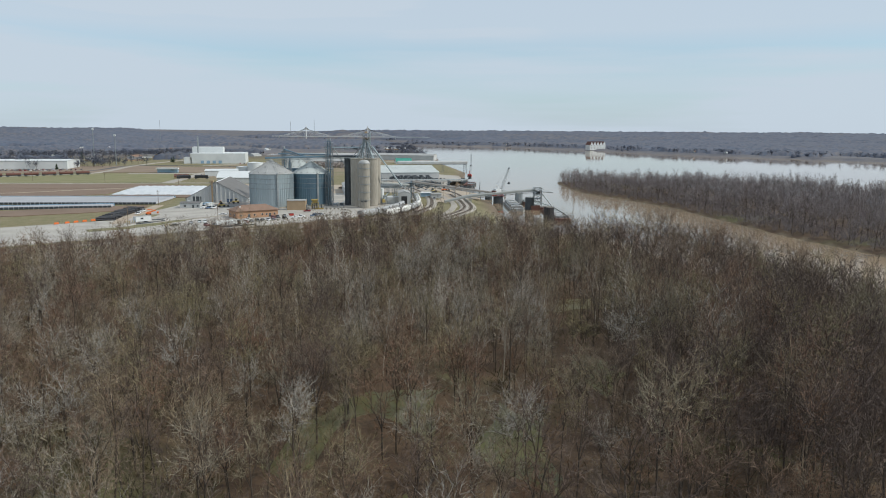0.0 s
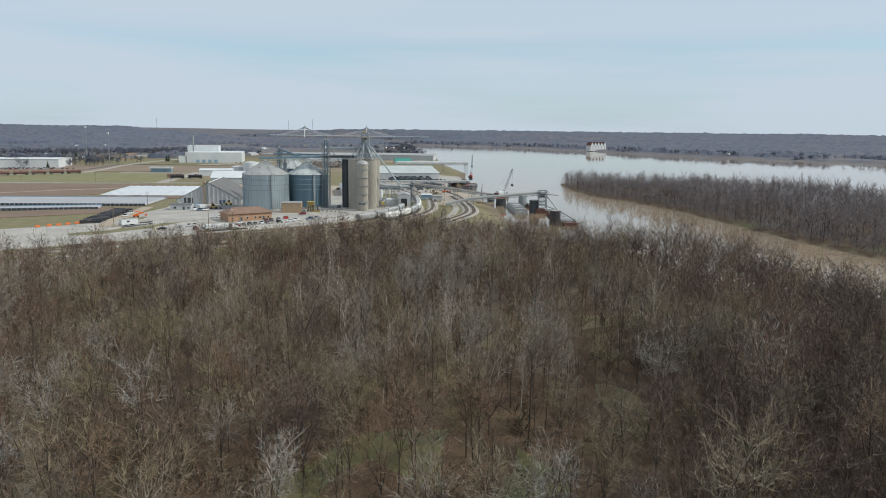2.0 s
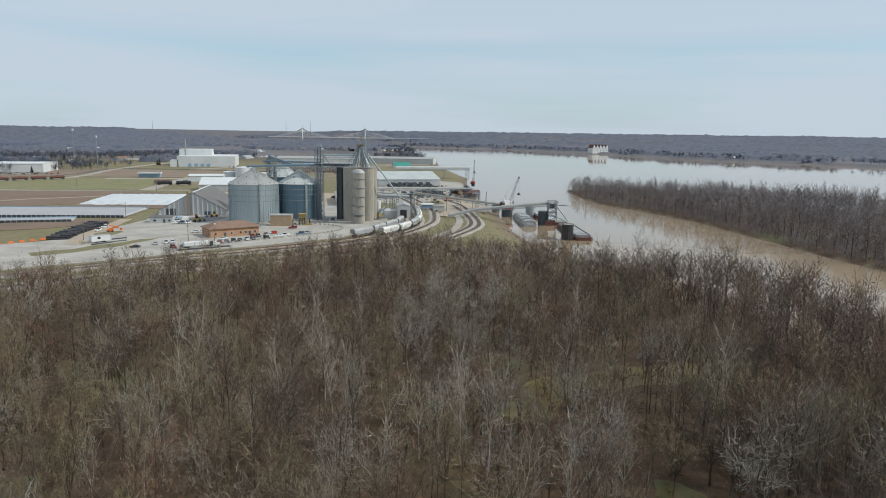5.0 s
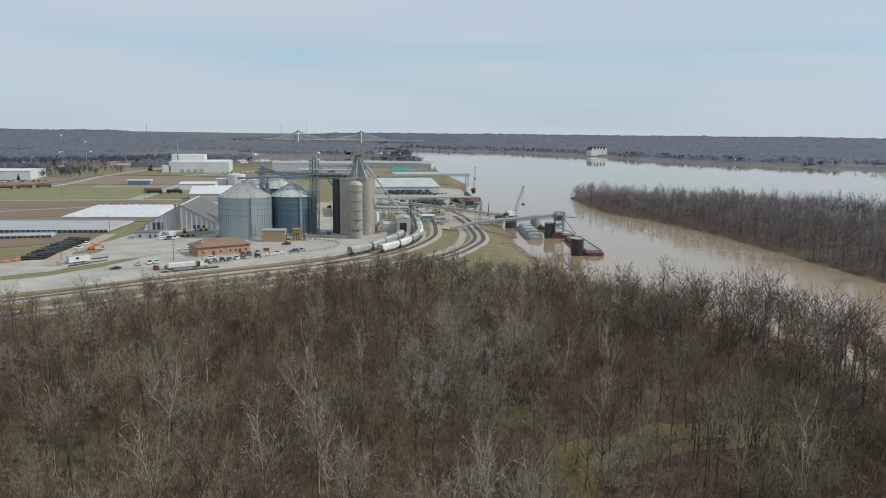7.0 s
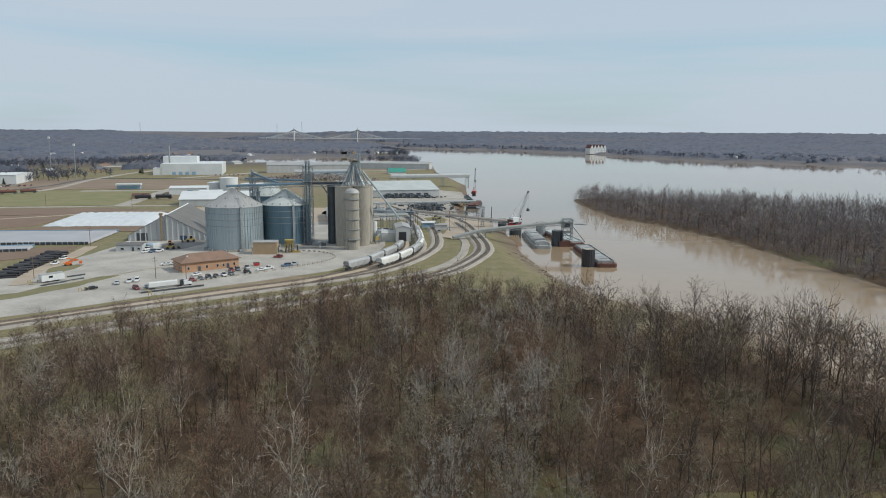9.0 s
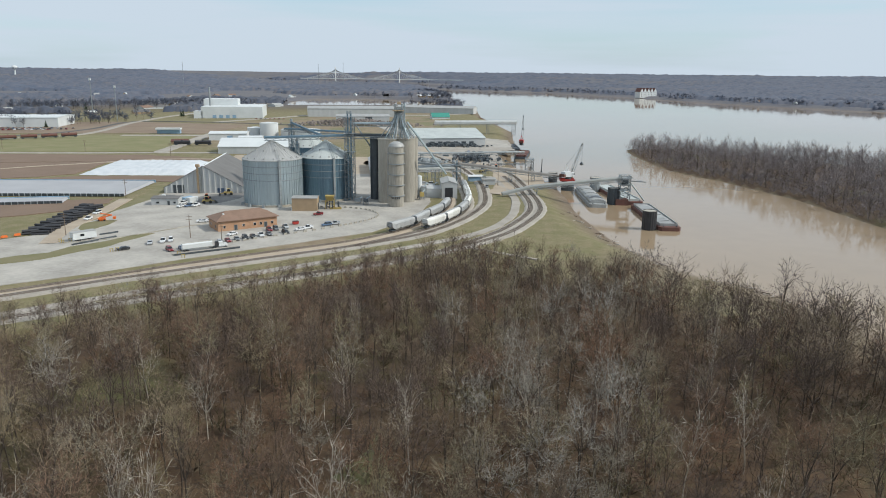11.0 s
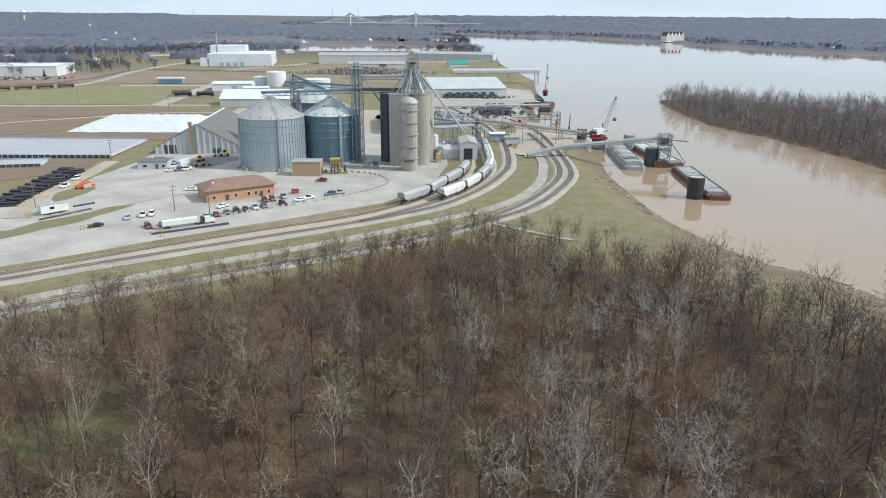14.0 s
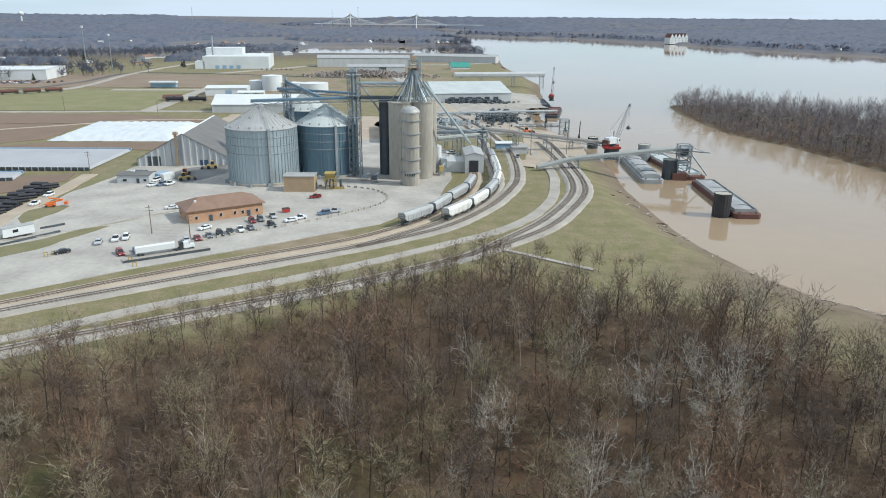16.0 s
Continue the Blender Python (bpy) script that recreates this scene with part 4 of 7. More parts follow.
# ---- buildings ----
def gable(name, label, x, y, yaw, w, d, eave, ridge, wall, roof, along_x=True, doors=(), windows=(), hip=0.0, overhang=0.5, ribs=0, trim=None, group=""):
    """A pitched-roof building on its centre. Doors and windows: (side, offset, sill, width, height); side s, n, e or w."""
    b = thing(name, label, "building", x, y, -0.3, yaw, group)
    if not along_x:
        w, d = d, w
    g = G()
    vs = [(-w / 2, -d / 2, 0), (w / 2, -d / 2, 0), (w / 2, d / 2, 0), (-w / 2, d / 2, 0), (-w / 2, -d / 2, eave), (w / 2, -d / 2, eave), (w / 2, d / 2, eave), (-w / 2, d / 2, eave)]
    fs = [(0, 1, 5, 4), (2, 3, 7, 6), (3, 2, 1, 0)]
    if hip:
        fs += [(1, 2, 6, 5), (3, 0, 4, 7), (4, 5, 6, 7)]
    else:
        vs += [(-w / 2, 0, ridge - 0.1), (w / 2, 0, ridge - 0.1)]
        fs += [(1, 2, 6, 9, 5), (3, 0, 4, 8, 7)]
    part("wall", g.raw(vs, fs), wall, b)
    o, k = overhang, (ridge - eave) / (d / 2)
    ze = eave - o * k
    rw = w / 2 - hip
    t = 0.25
    for s in (-1, 1):
        g = G()
        top = [(-w / 2 - o, s * (d / 2 + o), ze + t), (w / 2 + o, s * (d / 2 + o), ze + t), ((rw if hip else w / 2 + o), 0, ridge + t), (-(rw if hip else w / 2 + o), 0, ridge + t)]
        low = [(p[0], p[1], p[2] - t) for p in top]
        g.raw(top + low, [(0, 1, 2, 3), (7, 6, 5, 4), (0, 4, 5, 1), (1, 5, 6, 2), (2, 6, 7, 3), (3, 7, 4, 0)])
        part("roof_slope", g, roof, b)
        if ribs:
            g = G()
            for i in range(ribs + 1):
                q = -w / 2 + w * i / ribs
                g.tube((q, s * (d / 2 + o), ze + t + 0.05), (q, 0, ridge + t + 0.05), 0.06, n=4, cap=False)
            part("roof_seams", g, roof, b)
    if hip:
        for s in (-1, 1):
            a = [(s * (w / 2 + o), -d / 2 - o, ze + t), (s * (w / 2 + o), d / 2 + o, ze + t), (s * rw, 0, ridge + t)]
            part("roof_hip", G().raw(a + [(p[0], p[1], p[2] - t) for p in a], [(0, 1, 2), (5, 4, 3), (0, 3, 4, 1), (1, 4, 5, 2), (2, 5, 3, 0)]), roof, b)
    else:
        part("ridge_cap", G().extrude([(-0.5, ridge + t - 0.5 * k + 0.02), (0, ridge + t + 0.1), (0.5, ridge + t - 0.5 * k + 0.02)], -w / 2 - o, w / 2 + o), trim or roof, b).matrix_local = pose(0, 0, 0, 0, 0, 90)

    def opening(nm, side, off, sill, ww, hh2, m):
        dep = 0.16
        if side in "sn":
            yy = (-1 if side == "s" else 1) * (d / 2 + dep / 2 - 0.04)
            c, s2 = (off, yy, sill), (ww, dep, hh2)
        else:
            xx = (-1 if side == "w" else 1) * (w / 2 + dep / 2 - 0.04)
            c, s2 = (xx, off, sill), (dep, ww, hh2)
        fr = part(nm, G().box((c[0], c[1], c[2]), (s2[0] + (0.24 if side in "sn" else 0), s2[1] + (0 if side in "sn" else 0.24), s2[2] + 0.12)), M_WALLGREY if m is M_GLASS else M_STEEL, b)
        grow = 0.05
        part("pane" if m is M_GLASS else "leaf", G().box((c[0], c[1], c[2] + 0.02), (s2[0] + (0 if side in "sn" else grow), s2[1] + (grow if side in "sn" else 0), s2[2])), m, fr)

    for q in doors:
        opening("door", *q[:5], q[5] if len(q) > 5 else M_STEELDARK)
    for q in windows:
        opening("window", *q, M_GLASS)
    return b


office = gable("office_building", "low tan brick office with brown hip roof", -112.8, 370.5, 36, 26.5, 13.5, 4.9, 7.6, M_BRICK, M_BROWNROOF, hip=5.5, overhang=0.9,
    doors=(("s", -5.5, 0.3, 1.2, 2.2), ("s", 8.0, 0.3, 1.2, 2.2)), windows=tuple(("s", q, 1.5, 0.9, 1.1) for q in (-10.5, -2.0, 3.0, 5.8, 11)) + tuple(("w", q, 1.5, 0.9, 1.1) for q in (-3.5, 3.5)))
part("roof_vent", G().box((-9.5, -2.5, 6.3), (0.8, 0.8, 0.9)), M_WHITE, office)
part("roof_vent", G().box((4, 3.5, 6.0), (0.6, 0.6, 0.8)), M_STEEL, office)
sh = gable("scale_house", "plain tan steel shed with a pale flat roof", -94.0, 411.5, 4, 12.4, 7.5, 6.6, 7.0, M_TAN, M_ROOFMETAL, overhang=0.25, doors=(("e", 0, 0.3, 3.0, 3.2),))
part("wall_box", G().box((-6.4, -2.5, 0.3), (0.6, 0.8, 1.4)), M_WHITE, sh)
store = gable("grain_store", "tall A-frame grain store with dark roof and ribbed grey gable", -166.5, 488, 98, 66, 44, 3.4, 15.4, M_WALLGREY, M_DARKROOF, overhang=0.4, trim=M_WHITE,
    doors=(("w", 14, 0.3, 6, 4.5),))
for i in range(15):
    q = -21 + i * 3.0
    part("gable_rib", G().box((-33.25, q, 0), (0.5, 0.5, 3.4 + 11.6 * (1 - abs(q) / 22))), M_WALLGREY, store)
g = thing("gable_elevator", "yellow-tan elevator leg against the grain store gable", "elevator", -164.5, 453.6, 0)
part("leg", G().box((0, 0, 0), (1.0, 1.0, 15.5)), M_TAN, g)
part("ladder", G().lattice((1.2, 0, 0), 0.9, 14.5, 1.6, 0.07), M_STEEL, g)
part("head", G().box((0.2, 0, 15.0), (2.2, 1.8, 1.4), 0, 0.8), M_TAN, g)
gable("long_store", "long white-roofed store behind the bins", -193, 668, 8, 62, 34, 6.0, 11.5, M_WALLGREY, M_WHITE, overhang=0.5)
gable("storage_building", "long low grey-roofed storage building behind the silos", -70, 560, 100, 60, 26, 6.0, 11.0, M_WALLGREY, M_ROOFMETAL, doors=(("w", -6, 0.3, 6, 5), ("w", 5, 0.3, 6, 5)))
sb = gable("site_hut", "small pale grey site building with dark roof", -168.5, 420.5, 6, 13.5, 9, 3.6, 4.2, M_WALLGREY, M_DARKROOF, overhang=0.3, doors=(("s", 2, 0.3, 1.1, 2.1),), windows=(("s", -3.5, 1.2, 1.6, 1.0), ("s", 5, 1.2, 1.2, 1.0)))
part("air_unit", G().box((-2, 1, 4.0), (1.6, 1.4, 0.9)), M_WHITE, sb)
ls = gable("rail_loading_shed", "pale grey rail loading shed straddling the siding", -24.2, 462, 96, 20, 8.6, 8.4, 9.6, M_WALLGREY, M_ROOFMETAL, overhang=0.2, doors=(("w", 0.3, 0.5, 4.2, 5.6, M_BLACK),))
part("annexe", G().box((-1, 9.5, 0), (12, 11, 5.2)), M_WALLGREY, ls)
gable("pump_house", "small grey flat-roofed house beside the tracks", -1, 508, 10, 8, 7, 3.4, 4.0, M_WALLGREY, M_ROOFMETAL)
gable("pump_house", "small blue-white cabin beside the tracks", -9, 520, 10, 9, 5, 3.2, 3.8, M_BLUE, M_WHITE)
gable("dock_warehouse", "large white dock warehouse with a shallow rounded roof", -42, 785, 13, 66, 88, 7.0, 13.0, M_WALLGREY, M_PALEROOF, along_x=True, doors=tuple(("s", -18 + i * 7.5, 0.4, 4.2, 3.6) for i in range(6)), ribs=16)
gable("river_shed", "very long low grey warehouse near the far bank", -199, 1165, 10, 128, 38, 12.0, 15.0, M_WALLGREY, M_ROOFMETAL, ribs=20)
gable("river_shed", "long low grey warehouse near the far bank", -75, 1278, -10, 130, 30, 9.0, 12.0, M_WALLGREY, M_ROOFMETAL, ribs=20)
gable("far_warehouse", "low white-grey warehouse with dark doorway", -165, 1060, 10, 72, 26, 7.0, 9.5, M_WALLGREY, M_ROOFMETAL, doors=(("s", 8, 0.4, 9, 6),))
gable("green_pavilion", "small building with a teal green roof", -62, 1130, 15, 26, 16, 3.0, 8.5, M_WHITE, M_TEAL)
gable("red_roof_store", "low store with a red and white roof", -120, 1990, 10, 80, 34, 4, 7, M_TAN, M_WHITE)
pl = thing("white_plant", "large plain white factory block with a taller part", "factory", -362, 1120, -0.3, 12)
part("main_block", G().box((0, 0, 0), (84, 84, 16)), M_WHITE, pl)
part("high_block", G().box((-20, 18, 16), (48, 34, 9)), M_WHITE, pl)
part("low_block", G().box((-46, -32, 0), (12, 20, 10)), M_WHITE, pl)
part("stack", G().tube((-34, -6, 0), (-34, -6, 42), 1.2, n=10), M_STEEL, pl)
for i in range(4):
    part("dock_door", G().box((-24 + i * 9, -42.05, 0.3), (5, 0.3, 4.5)), M_BLUE, pl)
gable("white_store", "white steel store with grey doors", -255, 775, 12, 36, 26, 6.4, 7.8, M_WHITE, M_WHITE, doors=(("s", 2, 0.4, 5, 4.2, M_BLUE),))
gable("white_store", "small white steel store", -226, 752, 12, 22, 12, 4.6, 5.6, M_WHITE, M_WHITE, doors=(("s", -4, 0.4, 4, 3.4), ("s", 4, 0.4, 4, 3.4)))
gable("red_cabin", "small tan cabin with red roof", -283, 720, 12, 14, 9, 3.0, 4.6, M_TAN, M_RUST)
gable("big_white_warehouse", "long white warehouse beside a car park", -560, 905, 12, 120, 60, 11, 12.0, M_WHITE, M_WHITE)
for x, y, r, h in ((-226, 815, 9.5, 13.5), (-243, 822, 8.0, 8.0), (-204, 812, 8.5, 7.5), (-182, 800, 13, 8.5)):
    tk = thing("storage_tank", "round white storage tank", "tank", x, y, -0.2, group="white tanks")
    part("shell", G().lathe((0, 0, 0), [(r, 0), (r, h)], 32), M_WHITE, tk, smooth=True)
    part("roof", G().lathe((0, 0, h), [(r + 0.15, 0), (r + 0.15, 0.15), (r * 0.3, 0.9), (0.3, 1.0)], 32), M_WHITE, tk)
tk = thing("storage_tank", "slim white upright tank beside the silos", "tank", -41.0, 462, -0.1, group="white tanks")
part("shell", G().lathe((0, 0, 0), [(1.9, 0), (1.9, 10.5), (0.8, 11.4)], 20), M_WHITE, tk, smooth=True)

# bunkers under tarpaulins
bk = thing("tarped_grain_pile", "low grain pile under a billowing white tarpaulin", "grain pile", 0, 0, 0)
g = G()
c = [Vector((-268, 516, 0)), Vector((-196, 523, 0)), Vector((-206, 590, 0)), Vector((-277, 582, 0))]
k = 40
for i in range(k + 1):
    for j in range(k + 1):
        u, v = i / k, j / k
        p = (c[0] * (1 - u) + c[1] * u) * (1 - v) + (c[3] * (1 - u) + c[2] * u) * v
        e = min(u, 1 - u, v, 1 - v)
        z = 2.6 * min(1, e * 9) + 0.5 * abs(math.sin(u * 40)) * min(1, e * 12) + 0.3 * noise.noise(Vector((p.x * 0.2, p.y * 0.2, 0)))
        g.v.append((p.x, p.y, z - 0.2))
for i in range(k):
    for j in range(k):
        q = i * (k + 1) + j
        g.f.append((q, q + k + 1, q + k + 2, q + 1))
part("tarpaulin", g, M_TARP, bk, smooth=True)
for (x0, y0), (x1, y1), depth, text in (((-345, 428), (-201, 440), 50, "wide flat grain bunker under a grey tarpaulin"), ((-330, 386), (-222, 416), 14, "smaller flat bunker under a pale blue-grey tarpaulin")):
    L, yaw = math.dist((x0, y0), (x1, y1)), math.degrees(math.atan2(y1 - y0, x1 - x0))
    bk = thing("grain_bunker", text, "grain bunker", x0, y0, -0.1, yaw)
    part("tarpaulin", G().box((L / 2, depth / 2, 0.2), (L - 0.6, depth - 0.6, 1.1), 0, 0.985), M_GREYTARP, bk)
    part("back_wall", G().box((L / 2, depth, 0), (L, 0.5, 1.7)), M_BLUE, bk, "pale blue back wall")
    part("front_wall", G().box((L / 2, 0, 0), (L, 0.4, 1.5)), M_STEELDARK, bk, "dark slatted front wall")
    for i in range(int(L / 3)):
        part("wall_post", G().box((1.5 + i * 3.0, -0.5, 0), (0.25, 0.7, 1.6)), M_STEEL, bk)


# ---- river dock ----
def barge(x0, y0, x1, y1, hull, cover, label, covered=True, w=10.6):
    """A river barge from one end to the other, floating."""
    L, yaw = math.dist((x0, y0), (x1, y1)), math.degrees(math.atan2(y1 - y0, x1 - x0))
    b = thing("barge", label, "barge", x0, y0, WATER_Z, yaw, "moored barges")
    g = G().prism([(0, -w / 2 + 1.2), (1.5, -w / 2), (L - 1.5, -w / 2), (L, -w / 2 + 1.2), (L, w / 2 - 1.2), (L - 1.5, w / 2), (1.5, w / 2), (0, w / 2 - 1.2)], -1.0, 1.9)
    part("hull", g, hull, b)
    for s in (-1, 1):
        part("coaming", G().box((L / 2, s * (w / 2 - 1.0), 1.9), (L - 7, 0.25, 1.3)), cover, b)
    for s in (3.5, L - 3.5):
        part("coaming", G().box((s, 0, 1.9), (0.25, w - 2.0, 1.3)), cover, b)
    k = 7
    for i in range(k):
        a, e = 3.6 + (L - 7.2) * i / k, 3.6 + (L - 7.2) * (i + 1) / k - 0.15
        r = w / 2 - 0.9
        up = 0.35 * (i % 2)
        prof = [(-r, 3.1), (-r * 0.75, 3.8 + up), (-r * 0.3, 4.15 + up), (r * 0.3, 4.15 + up), (r * 0.75, 3.8 + up), (r, 3.1)] if covered else [(-r, 2.4), (-r * 0.4, 2.9 + up), (r * 0.4, 2.8), (r, 2.4)]
        n = len(prof)
        g = G()
        g.v = [(q, y, z) for q in (a, e) for y, z in prof]
        g.f = [(j, (j + 1) % n, n + (j + 1) % n, n + j) for j in range(n)] + [tuple(range(n)), tuple(range(n, 2 * n))[::-1]]
        part("hatch_cover", g, cover, b)
    for s in (-1, 1):
        for q in (1.2, L - 1.2):
            part("bollard", G().tube((q, s * 3.2, 1.9), (q, s * 3.2, 2.6), 0.25, n=8), M_STEELDARK, b)
    return b


M_COVER = mat("barge_cover", (0.38, 0.385, 0.375), (0.25, 0.25, 0.245), rough=0.6, scale=0.2, fine=2)
barge(61.2, 464, 60.2, 523, M_BARGE, M_COVER, "grey covered hopper barge moored along the bank")
barge(85.9, 404, 84.6, 466, M_RUST, M_COVER, "rust-red barge with low pale hatch covers", False)
barge(83.6, 474, 74.5, 534, M_RUST, M_PALEROOF, "dark rust-red barge with pale low covers under the conveyor tower", False)
barge(29, 745, 26, 800, M_STEELDARK, M_STEELDARK, "black barge at the upstream dock", False)
barge(30, 690, 37, 740, M_STEELDARK, M_RUST, "dark barge at the upstream dock", False)
barge(-2, 1190, -20, 1260, M_NAVY, M_RUST, "dark blue barge with rust-red side at the far wharf", False)


def cell(x, y, r, top, material, label):
    c = thing("mooring_cell", label, "mooring cell", x, y, WATER_Z, group="mooring cells")
    g, n = G(), 36
    vs = []
    for z in (-3.5, top):
        for i in range(n):
            t = 2 * math.pi * i / n
            rr = r + (0.09 if i % 2 else -0.06)
            vs.append((rr * math.cos(t), rr * math.sin(t), z))
    g.raw(vs, [(i, (i + 1) % n, n + (i + 1) % n, n + i) for i in range(n)])
    part("sheet_piling", g, material, c)
    part("cap", G().lathe((0, 0, top), [(r - 0.1, -0.5), (r - 0.1, -0.15), (0.3, -0.1)], 24), M_CONCRETE, c, "grey concrete fill")
    return c


cell(76.4, 408, 3.4, 9.4, M_BLACK, "round black sheet-pile mooring cell standing in the river")
cell(71.5, 477, 3.4, 9.5, M_STEELDARK, "dark round sheet-pile cell carrying the dock tower")
cell(51.0, 526, 4.0, 6.2, M_STEELDARK, "dark round sheet-pile cell under the crane")
cell(68.0, 523, 3.2, 9.0, M_STEEL, "grey round sheet-pile cell behind the moored barge")
cell(45.0, 560, 3.0, 6.5, M_STEELDARK, "dark round sheet-pile cell near the bank")
dt = thing("dock_tower", "steel loading tower with slanting barge spout", "loading tower", 77.2, 475.5, WATER_Z)
part("base", G().box((-1.5, 0, -1), (7, 6, 4.5)), M_RUST, dt, "rusty red pontoon base")
part("frame", G().lattice((0, 0, 3.5), 5.6, 13.5, 2.7, 0.3), M_STEEL, dt)
part("machine_room", G().box((0, 0, 12.0), (3.2, 3.0, 2.6)), M_STEELDARK, dt)
for z in (8.5, 11.9, 15.6):
    part("platform", G().box((0, 0, z), (7.0, 7.0, 0.18)), M_STEEL, dt)
part("boom", G().tube((2.5, -0.5, 14.0), (11.5, -2.0, 13.6), 0.3, n=6), M_STEEL, dt)
part("spout", G().tube((3.0, -1.0, 13.0), (11.0, -3.5, 3.0), 0.4, n=8), M_STEEL, dt)
for a in ((-2.5, 9), (0, 9.4), (2.5, 9)):
    part("stay", G().tube((a[0] * 0.3, 0, 17), (a[1], -1.8, 14), 0.05, n=4), M_STEEL, dt)
g = G()
for x, y in ((-3.4, -3.4), (3.4, -3.4), (3.4, 3.4), (-3.4, 3.4)):
    for z in (15.8, 12.1):
        g.tube((x, y, z), (x, y, z + 1.1), 0.05, n=4).tube((x, y, z + 1.1), (-y, x, z + 1.1), 0.05, n=4)
part("guard_rail", g, M_STEEL, dt)


def river_crane(x, y, z, yaw, length, raise_deg, house, label):
    c = thing("crane", label, "crane", x, y, z, yaw, "river cranes")
    part("pedestal", G().lathe((0, 0, -1.5), [(2.2, 0), (1.8, 2.2), (2.4, 2.5)], 16), M_STEELDARK, c)
    part("machinery_house", G().box((-1.6, 0, 1.0), (6.4, 4.2, 3.2), 0, 0.92), house, c, "painted machinery house")
    part("counterweight", G().box((-5.0, 0, 1.1), (1.6, 4.4, 1.8)), M_RUST, c)
    part("cab", G().box((2.2, -1.6, 1.2), (1.8, 1.6, 2.4)), M_WHITE, c)
    part("cab_window", G().box((2.7, -1.6, 2.2), (1.0, 1.66, 1.0)), M_GLASS, c)
    e = radians(raise_deg)
    tip = Vector((2 + length * math.cos(e), 0, 1.5 + length * math.sin(e)))
    g = G()
    base = Vector((2, 0, 1.5))
    up = Vector((-math.sin(e), 0, math.cos(e)))
    k = int(length / 1.8)
    for i in range(k):
        f0, f1 = i / k, (i + 1) / k
        w0, w1 = (0.85 - 0.45 * abs(2 * f0 - 0.6) / 1.4), (0.85 - 0.45 * abs(2 * f1 - 0.6) / 1.4)
        a, b = base + (tip - base) * f0, base + (tip - base) * f1
        for sy in (-1, 1):
            for su in (-1, 1):
                g.tube(a + Vector((0, sy * w0, 0)) + up * su * w0, b + Vector((0, sy * w1, 0)) + up * su * w1, 0.1, n=4)
            g.tube(a + Vector((0, sy * w0, 0)) - up * w0, b + Vector((0, sy * w1, 0)) + up * w1, 0.07, n=4)
        g.tube(a + Vector((0, w0, 0)) + up * w0, b + Vector((0, -w1, 0)) + up * w1, 0.07, n=4)
    part("boom", g, M_STEEL, c, "grey lattice boom")
    part("boom_head", G().tube(tip - Vector((1.0, 0, 1.2)), tip, 0.5, n=6), M_STEELDARK, c)
    mast = Vector((-2.2, 0, 8.5))
    part("mast", G().tube((-0.5, -1.2, 4), mast, 0.16, n=4).tube((-0.5, 1.2, 4), mast, 0.16, n=4).tube((-4.2, 0, 3), mast, 0.12, n=4), house, c)
    part("cable", G().tube(mast, tip, 0.05, n=4), M_STEELDARK, c)
    part("cable", G().tube(tip, (tip.x, 0, tip.z - 12), 0.05, n=4), M_STEELDARK, c)
    part("grab_bucket", G().lathe((tip.x, 0, tip.z - 14), [(0.3, 0), (1.3, 0.5), (1.1, 1.3), (0.25, 2.2)], 10), M_STEELDARK, c)
    return c


river_crane(51.2, 526, 1.8, 35, 22, 66, M_WHITE, "white and red river crane with raised lattice boom")
part_red = thing("crane_deck", "red steel deck under the river crane", "crane deck", 50.5, 525.5, 0.2)
part("deck", G().box((0, 0, 0), (9.5, 7.5, 0.35)), M_RED, part_red)
for a in (-1, 1):
    part("rail", G().box((0, a * 3.6, 0.35), (9.5, 0.1, 1.0)), M_RED, part_red)
river_crane(36, 775, -0.5, 80, 26, 74, M_RED, "red dock crane with upright dark boom")
tw = thing("ladder_tower", "narrow steel lattice tower standing in the river", "lattice tower", 31, 596, WATER_Z - 1)
part("frame", G().lattice((0, 0, 0), 6.0, 13.0, 2.8, 0.22), M_STEEL, tw)
part("platform", G().box((0, 0, 12.2), (6.8, 6.8, 0.2)), M_STEEL, tw)
gallery("dock_walkway", "low steel walkway to the tower in the river", (2, 600, 1.5), (28, 597, 2.0), 1.4, 1.2, M_STEEL, "walkway", bents=((0.3, 1.5),), closed=False, ground=-4)
gallery("dock_gantry", "long pale dock gantry reaching over the water", (-55, 870, 10.5), (36, 882, 11.0), 6, 4, M_WALLGREY, "gantry", bents=((0.3, 3), (0.65, 3), (0.97, 4)), ground=-3)
for x, y, h, lean in ((37, 566, 17, 2), (22, 640, 16, 3), (62, 590, 8, 0), (34, 620, 10, 1)):
    p = thing("mooring_dolphin", "dark timber and steel mooring mast in the water", "mooring mast", x, y, WATER_Z - 2, group="mooring masts")
    part("mast", G().tube((0, 0, 0), (lean * 0.3, 0, h), 0.45, 0.25, n=8), M_STEELDARK, p)
    part("brace", G().tube((-1.6, 0.6, 0), (lean * 0.2, 0, h * 0.6), 0.25, n=6), M_STEELDARK, p)
    part("brace", G().tube((1.6, 0.6, 0), (lean * 0.2, 0, h * 0.6), 0.25, n=6), M_STEELDARK, p)


# ---- vehicles ----
CAR_PAINT = {k: mat(k + "_car_paint", c, tuple(q * 0.85 for q in c), rough=0.3, bump=0) for k, c in (("white", (0.75, 0.76, 0.77)), ("black", (0.03, 0.032, 0.036)), ("red", (0.22, 0.025, 0.03)), ("silver", (0.45, 0.47, 0.49)), ("blue", (0.10, 0.16, 0.26)), ("grey", (0.14, 0.15, 0.165)))}


